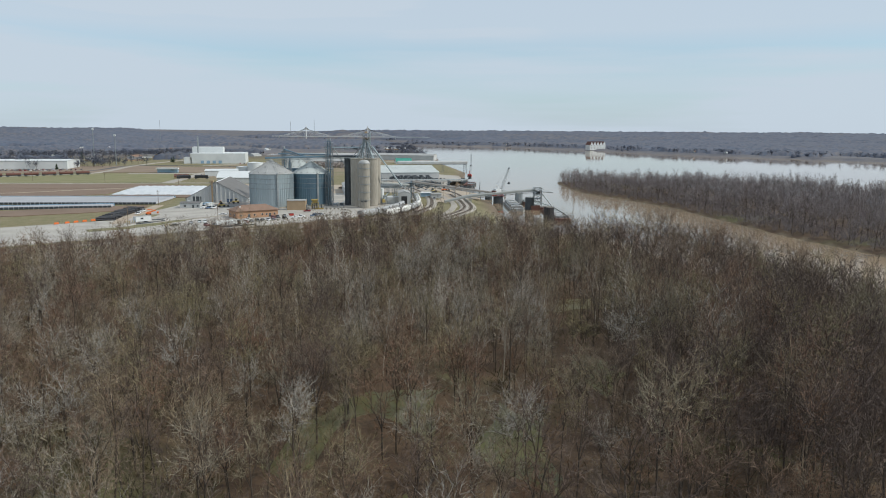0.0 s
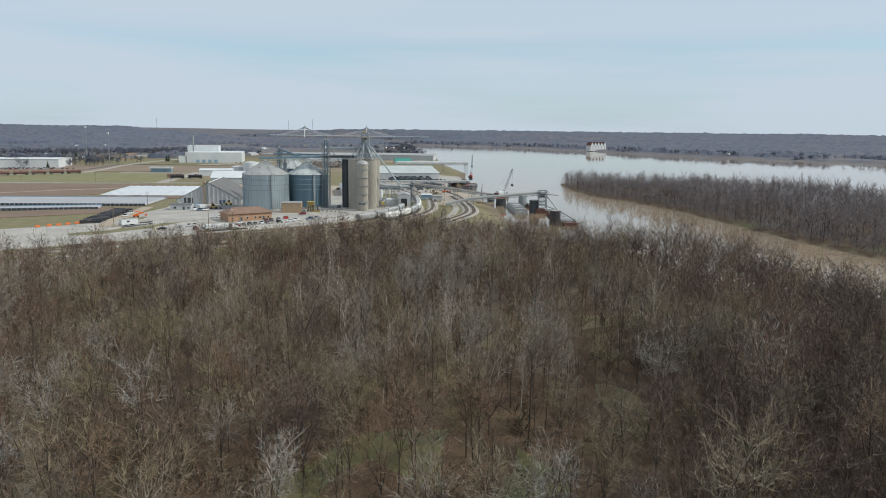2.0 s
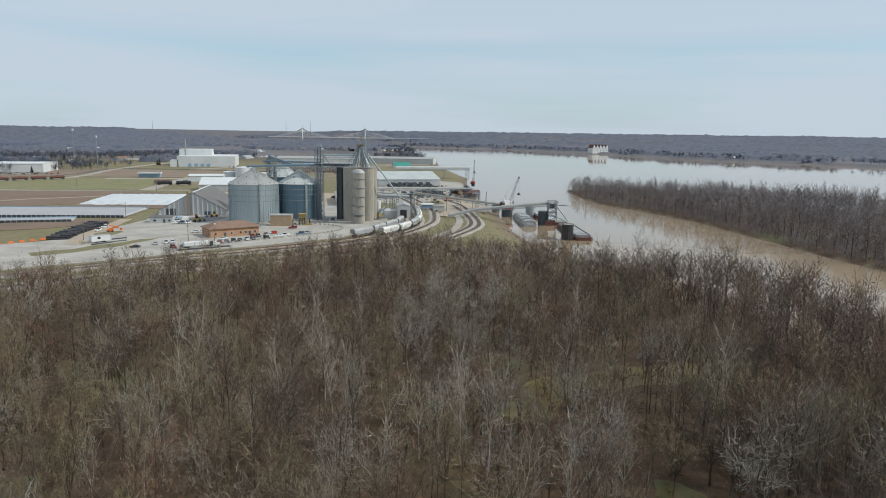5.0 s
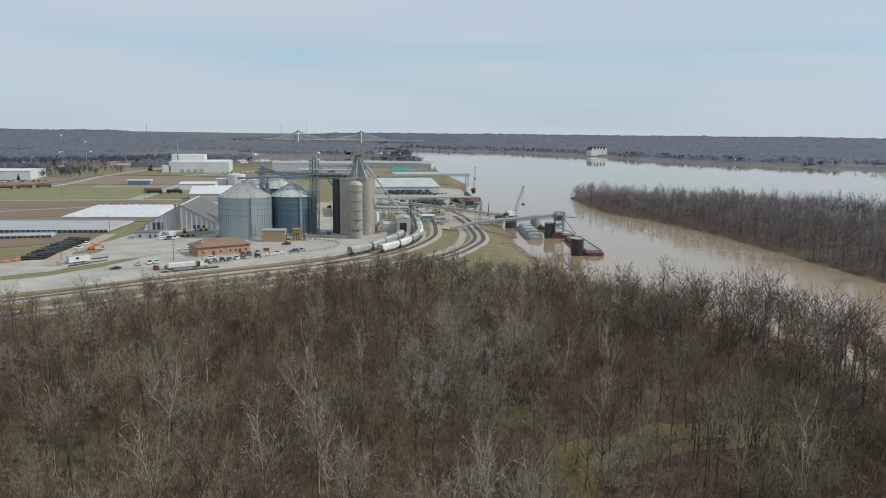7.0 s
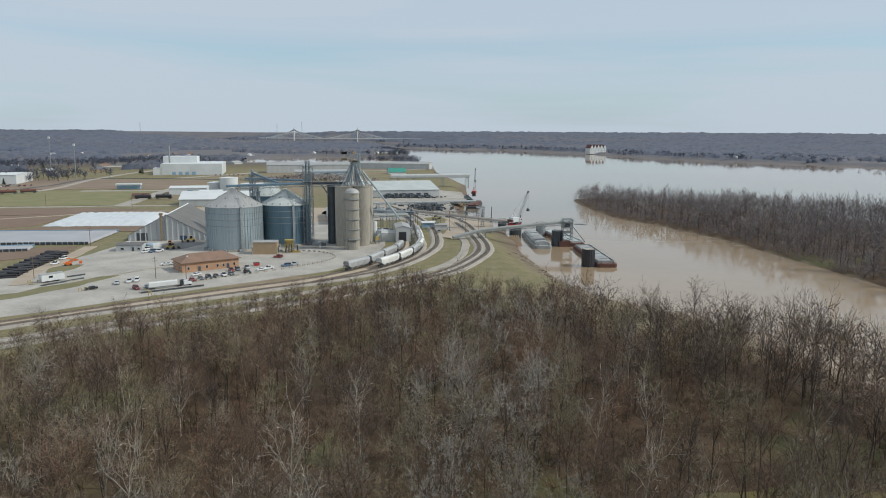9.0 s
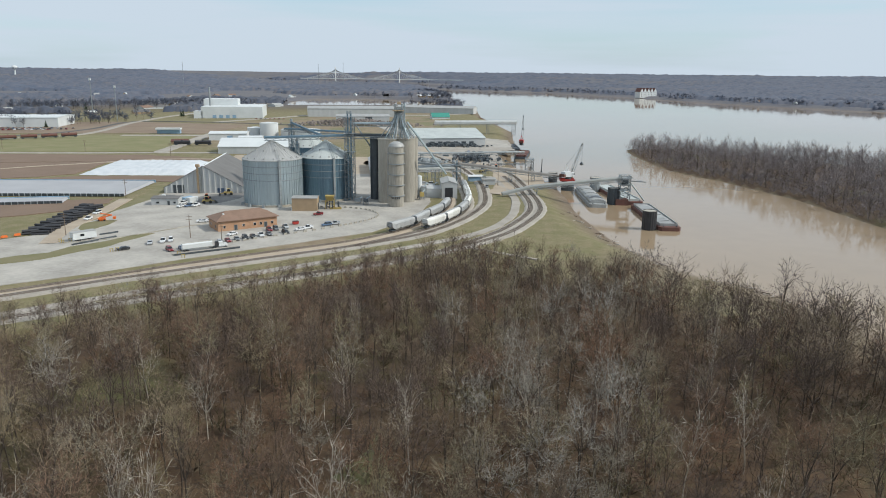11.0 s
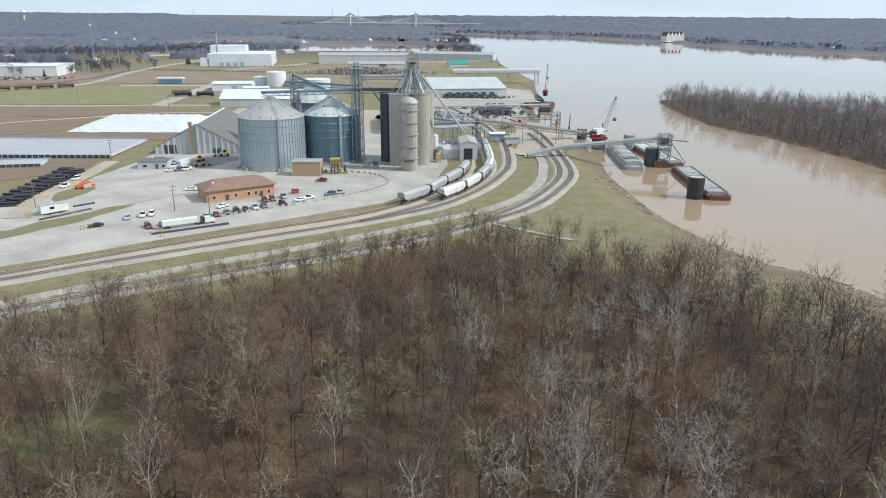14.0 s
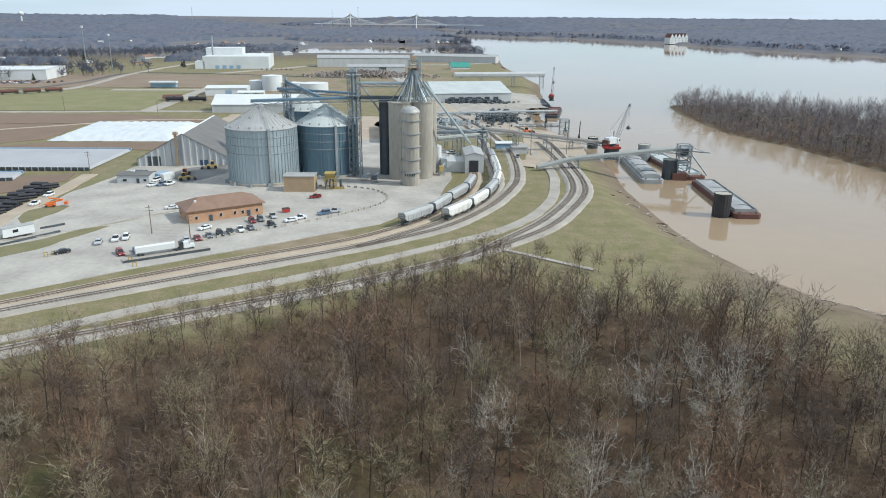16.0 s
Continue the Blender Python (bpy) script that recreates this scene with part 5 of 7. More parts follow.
def car(colour, kind):
    """A car or pickup along x, on the ground."""
    c = thing("pickup_truck" if kind == "pickup" else "car", "parked %s %s on the yard" % (colour, {"pickup": "pickup truck", "suv": "sport utility car", "sedan": "saloon car"}[kind]), "pickup truck" if kind == "pickup" else "car", group="parked cars")
    top = {"sedan": 1.42, "suv": 1.75, "pickup": 1.8}[kind]
    w = 0.92
    side = [(-2.35, 0.35), (-2.4, 0.75), (-2.2, 0.98), (-1.0, 1.02), (2.3, 1.02), (2.4, 0.7), (2.35, 0.35)]
    g = G()
    n = len(side)
    for y, k in ((-w, 1), (-w + 0.08, 1.0), (w - 0.08, 1.0), (w, 1)):
        inset = 0.96 if abs(y) == w else 1.0
        g.v += [(x * inset, y, 0.35 + (z - 0.35) * inset) for x, z in side]
    for k in range(3):
        g.f += [(k * n + i, k * n + (i + 1) % n, (k + 1) * n + (i + 1) % n, (k + 1) * n + i) for i in range(n)]
    g.f += [tuple(range(n))[::-1], tuple(range(3 * n, 4 * n))]
    part("body", g, CAR_PAINT[colour], c)
    x0, x1 = {"sedan": (-1.2, 1.7), "suv": (-1.1, 2.25), "pickup": (-1.0, 0.9)}[kind]
    cabin = G()
    lo, hi = [(x0, 1.0), (x1, 1.0)], [(x0 + 0.75, top - 0.06), (x1 - (0.55 if kind == "sedan" else 0.25), top - 0.06)]
    cabin.raw([(lo[0][0], -0.84, 1.0), (lo[1][0], -0.84, 1.0), (lo[1][0], 0.84, 1.0), (lo[0][0], 0.84, 1.0), (hi[0][0], -0.68, hi[0][1]), (hi[1][0], -0.68, hi[1][1]), (hi[1][0], 0.68, hi[1][1]), (hi[0][0], 0.68, hi[0][1])], [(4, 5, 6, 7), (0, 1, 5, 4), (1, 2, 6, 5), (2, 3, 7, 6), (3, 0, 4, 7)])
    part("cabin_glass", cabin, M_GLASS, c, "dark window glass")
    part("roof", G().box(((hi[0][0] + hi[1][0]) / 2, 0, top - 0.06), (hi[1][0] - hi[0][0], 1.36, 0.07), 0, 0.96), CAR_PAINT[colour], c)
    if kind == "pickup":
        for y in (-0.86, 0.86):
            part("bed_side", G().box((1.65, y, 1.0), (1.4, 0.1, 0.35)), CAR_PAINT[colour], c)
        part("tailgate", G().box((2.3, 0, 1.0), (0.1, 1.7, 0.35)), CAR_PAINT[colour], c)
    for x in (-1.45, 1.45):
        for y in (-0.86, 0.86):
            wh = part("wheel", G().tube((x, y - 0.11, 0.34), (x, y + 0.11, 0.34), 0.34, n=12), M_RUBBER, c)
            s = 0.13 if y > 0 else -0.13
            part("rim", G().tube((x, y + s * 0.7, 0.34), (x, y + s, 0.34), 0.2, n=8), M_ROOFMETAL, wh)
    for y in (-0.62, 0.62):
        part("headlight", G().box((-2.37, y, 0.68), (0.1, 0.4, 0.16)), M_WHITE, c)
        part("tail_light", G().box((2.36, y, 0.75), (0.1, 0.3, 0.16)), M_RED, c)
    return c


CARS = [(-126.6, 323, "red", "suv", 130), (-122.8, 325.6, "blue", "sedan", 125), (-112, 337.5, "silver", "sedan", 118), (-109.4, 339.8, "red", "sedan", 122), (-106.8, 343, "grey", "sedan", 118), (-104.0, 345.4, "black", "suv", 125), (-101.6, 348.2, "black", "sedan", 120), (-98.9, 350.6, "white", "pickup", 120), (-96.3, 353.2, "grey", "sedan", 122), (-90.1, 357, "black", "suv", 130),
    (-85.3, 363.5, "white", "sedan", 40), (-82.8, 367, "white", "pickup", 38), (-75.8, 374, "blue", "suv", 40), (-72.6, 377, "silver", "pickup", 36), (-84.8, 398, "red", "pickup", 20), (-138.8, 333, "silver", "sedan", 110), (-135.0, 336.5, "white", "pickup", 105), (-132.6, 338.6, "white", "suv", 108), (-144.6, 322.5, "black", "sedan", 40), (-111.5, 351.5, "white", "sedan", 60), (-134, 376.5, "white", "sedan", 20), (-130.6, 378, "white", "sedan", 20),
    (-98.5, 361.5, "red", "suv", 120), (-96.2, 363.8, "grey", "suv", 120), (-93.0, 368, "silver", "pickup", 120), (-158, 412, "white", "sedan", 70), (-154.6, 413.5, "blue", "suv", 70), (-151.6, 415, "white", "pickup", 70), (-2, 492, "grey", "pickup", 80), (-37, 500, "white", "suv", 20), (-41, 502, "silver", "sedan", 20), (-160.5, 421, "white", "suv", 70), (-187.5, 377, "white", "pickup", 85), (-190.5, 391, "white", "suv", 82)]
made = {}
for x, y, colour, kind, yaw in CARS:
    m = pose(x, y, 0.0, 0, 0, yaw)
    if (colour, kind) in made:
        copy_thing(made[colour, kind], m)
    else:
        made[colour, kind] = car(colour, kind)
        made[colour, kind].matrix_world = m
lots = random.Random(5)
for (x0, y0, dx, dy, n) in ((-560, 846, 5.5, 1.3, 18), (-556, 836, 5.5, 1.3, 18), (-565, 826, 5.5, 1.3, 16), (-320, 1062, 6, 1.3, 8), (-20, 660, 1, 5, 6), (-26, 640, 1, 5, 7)):
    for i in range(n):
        if lots.random() < 0.85:
            copy_thing(made[lots.choice(sorted(made))], pose(x0 + dx * i, y0 + dy * i, 0.08, 0, 0, lots.choice((102, 282))))


def semi(x, y, yaw):
    t = thing("articulated_lorry", "white day-cab lorry with a long white grain trailer", "lorry", x, y, 0.0, yaw)
    prof = [(-1.2, 1.5), (-1.28, 3.4), (-0.9, 3.75), (0.9, 3.75), (1.28, 3.4), (1.2, 1.5), (0.6, 0.9), (-0.6, 0.9)]
    g, n = G(), len(prof)
    for q in (-13.2, 0.0):
        g.v += [(q, a, b) for a, b in prof]
    g.f = [(i, (i + 1) % n, n + (i + 1) % n, n + i) for i in range(n)] + [tuple(range(n))[::-1], tuple(range(n, 2 * n))]
    tr = part("trailer", g, M_WHITE, t)
    part("tarp_roll", G().tube((-13, 0.2, 3.85), (-0.2, 0.2, 3.85), 0.18, n=6), M_YARD, tr)
    part("cab", G().box((3.9, 0, 0.9), (2.2, 2.3, 2.1), 0, 0.86), M_WHITE, t)
    part("windscreen", G().box((4.75, 0, 2.0), (0.5, 1.9, 0.8), 0, 0.85), M_GLASS, t)
    part("bonnet", G().box((5.8, 0, 0.9), (2.2, 1.9, 1.15), 0, 0.86), M_WHITE, t)
    part("sleeper", G().box((2.2, 0, 0.9), (1.3, 2.3, 2.3), 0, 0.9), M_BLACK, t)
    part("chassis", G().box((2.8, 0, 0.6), (8, 1.0, 0.3)), M_STEELDARK, t)
    for q in (-12.2, -10.9, 0.2, 1.5, 6.0):
        for s in (-1.05, 1.05):
            part("wheel", G().tube((q, s - 0.16, 0.5), (q, s + 0.16, 0.5), 0.5, n=12), M_RUBBER, t)
    for s in (-0.9, 0.9):
        part("headlight", G().box((6.92, s * 0.8, 1.1), (0.1, 0.35, 0.25)), M_GLASS, t)
    return t


semi(-111.6, 327.6, 35).scale = (0.86, 0.86, 0.86)
sc = thing("truck_scale", "low concrete weighbridge with dark edges", "weighbridge", -112.5, 323.8, 0, 35)
part("deck", G().box((0, 0, 0.0), (25, 3.4, 0.3)), M_GRAVEL, sc)
part("edge", G().box((0, -1.9, 0.0), (25, 0.25, 0.7)), M_STEELDARK, sc)


def trailer_home(x, y, yaw):
    b = thing("office_trailer", "white site office trailer with one window", "trailer", x, y, 0, yaw)
    part("body", G().box((0, 0, 0.7), (9.5, 3.0, 2.8)), M_WHITE, b)
    part("window", G().box((-1, -1.52, 1.9), (1.6, 0.1, 0.9)), M_GLASS, b)
    part("roof", G().box((0, 0, 3.5), (9.7, 3.2, 0.15)), M_ROOFMETAL, b)
    for q in (-2, 2):
        part("wheel", G().tube((q, -1.4, 0.4), (q, 1.4, 0.4), 0.4, n=10), M_RUBBER, b)


trailer_home(-168.6, 338, 52)
for x, y, yaw, m, txt in ((-156.5, 457.5, 3, M_NAVY, "dark blue shipping container"), (-160.6, 427, 70, M_BLUE, "pale blue shipping container"), (-157.6, 426, 70, M_WHITE, "white shipping container"), (-172, 430, 5, M_STEELDARK, "dark flat container")):
    c = thing("shipping_container", txt + " in the yard", "container", x, y, -0.02, yaw, "containers")
    part("box", G().box((0, 0, 0), (11 if m is M_NAVY else 6.5, 2.5, 2.7)), m, c)
    g = G()
    for i in range(16):
        for s in (-1, 1):
            g.box(((-5 + i * 0.667) * (1 if m is M_NAVY else 0.58), s * 1.27, 0.1), (0.2, 0.06, 2.5))
    part("ribs", g, m, c)
    part("door", G().box((5.52 if m is M_NAVY else 3.27, 0, 0.1), (0.06, 2.3, 2.4)), m, c)


def loader(x, y, yaw, m, label):
    c = thing("wheel_loader", label, "wheel loader", x, y, 0, yaw, "plant machines")
    part("chassis", G().box((0, 0, 0.9), (5.0, 1.8, 1.1), 0, 0.85), m, c)
    part("cab", G().box((-0.2, 0, 2.0), (1.6, 1.5, 1.5), 0, 0.85), M_GLASS, c)
    part("cab_roof", G().box((-0.2, 0, 3.45), (1.7, 1.6, 0.12)), m, c)
    part("arm", G().tube((1.6, -0.7, 1.5), (4.2, -0.7, 0.8), 0.18, n=4).tube((1.6, 0.7, 1.5), (4.2, 0.7, 0.8), 0.18, n=4), m, c)
    part("bucket", G().extrude([(4.0, 0.2), (4.2, 1.3), (4.6, 1.2), (5.2, 0.2)], -1.4, 1.4), M_STEELDARK, c)
    for q in (-1.6, 1.6):
        for s in (-1.1, 1.1):
            part("wheel", G().tube((q, s - 0.25, 0.75), (q, s + 0.25, 0.75), 0.75, n=12), M_RUBBER, c)


loader(-149, 424, 30, M_YELLOW, "yellow wheel loader in the yard")
loader(-152, 432, 100, M_ORANGE, "orange wheel loader in the yard")
loader(-146.5, 450, 200, M_YELLOW, "yellow wheel loader beside the grain store")
loader(-4, 560, 60, M_YELLOW, "yellow wheel loader beside the tracks")
loader(6, 575, 20, M_ORANGE, "orange wheel loader beside the tracks")
lift = thing("boom_lift", "folded orange boom lift", "boom lift", -180, 375, 0, 20)
part("base", G().box((0, 0, 0.4), (3.2, 2.2, 1.0)), M_ORANGE, lift)
part("arm", G().tube((-1, 0, 1.4), (4.5, 0, 2.6), 0.3, n=6).tube((4.5, 0, 2.6), (-0.5, 0.4, 3.4), 0.25, n=6), M_ORANGE, lift)
part("basket", G().box((5.4, 0, 0.8), (1.2, 2.0, 1.1)), M_ORANGE, lift)
for q in (-1.2, 1.2):
    for s in (-1.1, 1.1):
        part("wheel", G().tube((q, s - 0.15, 0.45), (q, s + 0.15, 0.45), 0.45, n=10), M_RUBBER, lift)
hop = thing("dump_hopper", "yellow receiving hopper with chutes beside the scale house", "hopper", -82.5, 416, 0, 5)
part("frame", G().lattice((0, 0, 0), 4.2, 4.5, 2.2, 0.2), M_YELLOW, hop)
part("bin", G().box((0, 0, 4.0), (2.2, 2.2, 2.6), 0, 2.1), M_YELLOW, hop)
for i in (-1, 0, 1):
    part("chute", G().tube((i * 1.2, -1.0, 4.0), (i * 1.6, -3.2, 0.6), 0.3, n=8), M_BLACK, hop)
part("control_box", G().box((4.2, 0, 0), (0.8, 1.2, 3.6)), M_STEELDARK, hop)
part("side_rail", G().box((3.0, -2.6, 0), (6.0, 0.15, 1.1)), M_YELLOW, hop)
for x, y, w2, d2, h2, m, text in ((-37.5, 452, 3, 4, 6.5, M_STEEL, "grey dust collector beside the silos"), (-38, 446, 2.2, 3, 4.2, M_YELLOW, "yellow loading machine beside the silos"), (-34, 470, 4, 5, 4.5, M_WALLGREY, "small grey equipment house"), (-66, 428, 2.5, 2.5, 3.2, M_STEELDARK, "dark fan housing beside the silo base"), (-71, 432, 3, 2, 2.4, M_STEEL, "grey motor housing by the tower")):
    eq = thing("equipment_unit", text, "equipment", x, y, 0, 12)
    part("base_frame", G().lattice((0, 0, 0), w2, h2 * 0.45, h2 * 0.45, 0.14, d=d2), M_STEEL, eq)
    part("housing", G().box((0, 0, h2 * 0.4), (w2, d2, h2 * 0.6), 0, 0.9), m, eq)
    part("duct", G().tube((0, 0, h2 * 0.9), (w2 * 0.8, d2 * 0.4, h2 * 1.25), 0.3, n=8), M_GALV, eq)
skip = thing("skip", "small red waste skip", "skip", -90.5, 376, 0, 30)
part("bin", G().box((0, 0, 0.1), (2.4, 1.8, 1.3), 0, 1.12), M_RED, skip)
part("lid", G().box((0, 0, 1.4), (2.7, 2.0, 0.1)), M_BLACK, skip)

# concrete barrier blocks round the yard loop
arc = spline([(-111, 335), (-99, 346.5), (-86.7, 357), (-77, 366), (-67, 377), (-58.5, 389), (-55.9, 400), (-60, 410), (-68, 416), (-78, 418.5), (-88, 418.5)], 1.0)
block = None
i, m = 0, 1.5
total = sum((b - a).length for a, b in zip(arc, arc[1:]))
while m < total:
    p, yaw = along(arc, m)
    if block is None:
        block = thing("barrier_block", "low weathered concrete barrier block", "barrier", group="yard barriers")
        part("block", G().box((0, 0, 0), (1.7, 0.6, 0.75), 0, 0.8), M_CONCRETE, block)
        block.matrix_world = pose(p.x, p.y, -0.02, 0, 0, yaw)
    else:
        copy_thing(block, pose(p.x, p.y, -0.02, 0, 0, yaw))
    m += 3.1 if p.y > 372 else 4.6
for x, y in ((-176, 333), (-174, 331), (-172.5, 334), (-148, 319), (-146.5, 320.5), (-121, 317), (-117.5, 312.5)):
    b = thing("bollard_frame", "pair of yellow steel bollards in the yard", "bollard", x, y, -0.02, group="bollards")
    part("post", G().tube((0, 0, 0), (0, 0, 1.5), 0.14, n=8), M_YELLOW, b)
    part("post", G().tube((0.9, 0.3, 0), (0.9, 0.3, 1.5), 0.14, n=8), M_YELLOW, b)
    part("bar", G().tube((0, 0, 1.3), (0.9, 0.3, 1.3), 0.1, n=6), M_YELLOW, b)
for x, y, yaw in ((-208, 330, 55), (-205, 334, 55), (-202, 338, 55), (-199, 342, 55), (-212, 326, 55)):
    b = thing("orange_barrier", "orange plastic road barrier on the lane", "barrier", x, y, 0, yaw, "orange barriers")
    part("panel", G().box((0, 0, 0.1), (3.0, 0.5, 1.0), 0, 0.7), M_ORANGE, b)

# stacks of black pipes on the plot beside the bunkers
spots = [(-192.0 - 0.11 * (y - 346) - 5.2 * c + 0.8 * math.sin(y), y + 1.5 * c, 2 + (k + c) % 3) for k, y in enumerate(range(346, 408, 6)) for c in (0, 1)]
for i, (x, y, n) in enumerate(spots):
    st = thing("pipe_stack", "stack of large black plastic pipes on dry grass", "pipe stack", x, y, -0.2, 20 + 22 * math.sin(i * 2.3), "pipe stacks")
    for k in range(n):
        part("pipe", G().tube((-3.2, (k - n / 2) * 1.1, 0.5), (3.4, (k - n / 2) * 1.1, 0.5), 0.5, n=10), M_BLACK, st)
    for k in range(n - 1):
        part("pipe", G().tube((-3.0, (k - n / 2) * 1.1 + 0.55, 1.42), (3.2, (k - n / 2) * 1.1 + 0.55, 1.42), 0.5, n=10), M_BLACK, st)


def pole(x, y, h, arms, label):
    p = thing("utility_pole", label, "utility pole", x, y, -0.3, group="utility poles")
    part("shaft", G().tube((0, 0, 0), (0, 0, h), 0.17, 0.11, n=8), M_WOOD, p)
    for k in range(arms):
        part("crossarm", G().box((0, 0, h - 0.8 - k * 1.2), (2.4, 0.14, 0.14), 30), M_WOOD, p)


for x, y, h in ((-127, 345, 10), (-112.5, 341.5, 8), (-196, 432, 11), (-16, 505, 15), (5, 500, 14), (-60, 470, 10), (-6, 530, 13), (24, 505, 12), (-1, 511, 13), (14.8, 488.6, 12), (-18, 536, 13), (-40, 560, 12), (-180, 345, 10), (-250, 620, 11), (-330, 640, 11), (-410, 655, 11)):
    pole(x, y, h, 2, "weathered wooden utility pole")


def tank_car(colour, label):
    c = thing("tank_wagon", label, "railway wagon", group="stored wagons")
    part("tank", G().tube((-7, 0, 2.6), (7, 0, 2.6), 1.5, n=14), colour, c)
    part("sill", G().box((0, 0, 0.9), (16, 2.2, 0.4)), M_STEELDARK, c)
    part("dome", G().tube((0, 0, 3.9), (0, 0, 4.6), 0.7, n=10), colour, c)
    for s in (-5.5, 5.5):
        part("bogie", G().box((s, 0, 0.1), (2.4, 1.8, 0.7)), M_STEELDARK, c)
    return c


black_tank = tank_car(M_BLACK, "black railway tank wagon")
black_tank.matrix_world = pose(-276, 708, 0.3, 0, 0, 8)
for m in ((-258, 711, 8), (-205, 700, 10), (-187, 703, 10)):
    copy_thing(black_tank, pose(m[0], m[1], 0.3, 0, 0, m[2]))
rust_tank = tank_car(M_RUST, "rust-brown railway wagon on the far siding")
for i in range(9):
    m = pose(-415 - i * 13.6, 768 - i * 11.3, 0.3, 0, 0, 39.7)
    if i == 0:
        rust_tank.matrix_world = m
    else:
        copy_thing(rust_tank, m)
ft = thing("flat_shed", "long white open-sided trailer shed", "shed", -338, 826, 0, 8)
part("roof", G().box((0, 0, 4.2), (26, 8, 1.6)), M_WHITE, ft)
part("side", G().box((0, 1, 0), (24, 5.5, 4.2)), M_BLUE, ft)

# storage rows, boulders and scrap heaps in the upper yard
rs = np.random.RandomState(11)
for (cx, cy, n, sx, sy, hmax, label, m) in ((-165, 990, 900, 75, 30, 7, "long heap of mixed scrap metal", M_SCRAP), (-12, 640, 260, 22, 40, 2.6, "scattered dark machinery and pipes on gravel", M_STEELDARK), (-45, 610, 160, 18, 12, 2.5, "rows of stored parts on gravel", M_STEEL), (-30, 735, 240, 34, 10, 2.4, "rows of stored steel along the warehouse", M_STEELDARK)):
    g = G()
    for _ in range(n):
        x, y = rs.normal(0, 0.45, 2)
        x, y = x * sx, y * sy
        z = max(0, hmax * (1 - (x / sx) ** 2 - (y / sy) ** 2)) * rs.rand()
        s = rs.uniform(0.6, 2.6)
        g.box((cx + x, cy + y, z - 0.3), (s * rs.uniform(0.5, 2.2), s, s * rs.uniform(0.4, 1.0)), rs.uniform(0, 180), 0.8)
    tagged(link("scrap_heap", g, m), label, "scrap heap", kind="stuff")


# ---- distance ----
def far_house(x, y, yaw, w, roof, wall):
    gable("house", "small far house with pitched roof", x, y, yaw, w, w * 0.7, 3.2, 6.4, wall, roof, overhang=0.3, group="far houses")


hs = random.Random(21)
spots = [(hs.uniform(-1250, -380), hs.uniform(1120, 1900)) for _ in range(70)] + [(640 + k * 26 + hs.uniform(-8, 8), 1990 - k * 58 + hs.uniform(20, 60)) for k in range(14)] + [(250 + k * 22, 2740 - k * 24 + 40) for k in range(6)] + [(hs.uniform(-420, -150), hs.uniform(2020, 2400)) for _ in range(14)]
sz = height(np.array([p[0] for p in spots]), np.array([p[1] for p in spots]))
for (x, y), z in zip(spots, sz):
    if z > -2:
        w = hs.choice((12, 14, 18, 24))
        far_house(x, y, hs.uniform(0, 180), w, hs.choice((M_ROOFMETAL, M_WHITE, M_DARKROOF, M_BROWNROOF)), hs.choice((M_WHITE, M_WHITE, M_WALLGREY, M_TAN)))
for o in [q for q in scene.objects if q.name.split(".")[0] == "house" and not q.parent]:
    zz = float(height(np.array([o.matrix_world.translation.x]), np.array([o.matrix_world.translation.y]))[0])
    o.location.z = zz - 0.6

inn = thing("riverside_inn", "row of white gabled riverside houses with red roofs", "building", 495, 2284, -4.5, 30)
for i in range(5):
    x = -26 + i * 13
    b = part("house_bay", G().box((x, 0, 0), (12.6, 22, 17)), M_WHITE, inn)
    g = G().raw([(x - 6.6, -11.5, 17), (x + 6.6, -11.5, 17), (x, -11.5, 28), (x - 6.6, 11.5, 17), (x + 6.6, 11.5, 17), (x, 11.5, 28)], [(0, 1, 2), (5, 4, 3), (0, 3, 4, 1), (1, 4, 5, 2), (2, 5, 3, 0)])
    part("gable_roof", g, M_RUST, b, "dull red roof")
    part("gable_front", G().raw([(x - 6.2, -11.7, 17), (x + 6.2, -11.7, 17), (x, -11.7, 27.2), (x - 6.2, -11.3, 17), (x + 6.2, -11.3, 17), (x, -11.3, 27.2)], [(0, 1, 2), (5, 4, 3), (0, 3, 4, 1), (1, 4, 5, 2), (2, 5, 3, 0)]), M_WHITE, b)
    for z in (4, 9, 14):
        part("window", G().box((x, -11.05, z), (2.4, 0.3, 1.6)), M_GLASS, b)

br = thing("cable_stayed_bridge", "pale two-tower cable-stayed bridge across the river", "bridge", 0, 4200, 0)
part("deck", G().raw([(-1000, -7, 16), (60, -7, 14), (60, 7, 14), (-1000, 7, 16), (-1000, -7, 19.5), (60, -7, 17.5), (60, 7, 17.5), (-1000, 7, 19.5)], [(0, 3, 2, 1), (4, 5, 6, 7), (0, 1, 5, 4), (1, 2, 6, 5), (2, 3, 7, 6), (3, 0, 4, 7)]), M_WHITE, br)
for tx in (-801, -441):
    tw = part("tower", G().tube((tx, -9, -10), (tx, -1.2, 79), 3.0, 1.8, n=6).tube((tx, 9, -10), (tx, 1.2, 79), 3.0, 1.8, n=6), M_WHITE, br)
    for s in (-1, 1):
        for k in range(1, 13):
            part("cable", G().tube((tx, 0, 77 - k * 1.6), (tx + s * k * 13.5, 0, 18.5), 0.75, n=4, cap=False), M_WHITE, tw)
for px in (-960, -280, -140, -20):
    part("pier", G().box((px, 0, -10), (4, 10, 25)), M_WHITE, br)
wt = thing("water_tower", "white water tower on the wooded horizon", "water tower", -1884, 3000, 20)
part("bowl", G().lathe((0, 0, 34), [(3, 0), (10, 5), (11.5, 10), (8, 15), (1, 17)], 20), M_WHITE, wt, smooth=True)
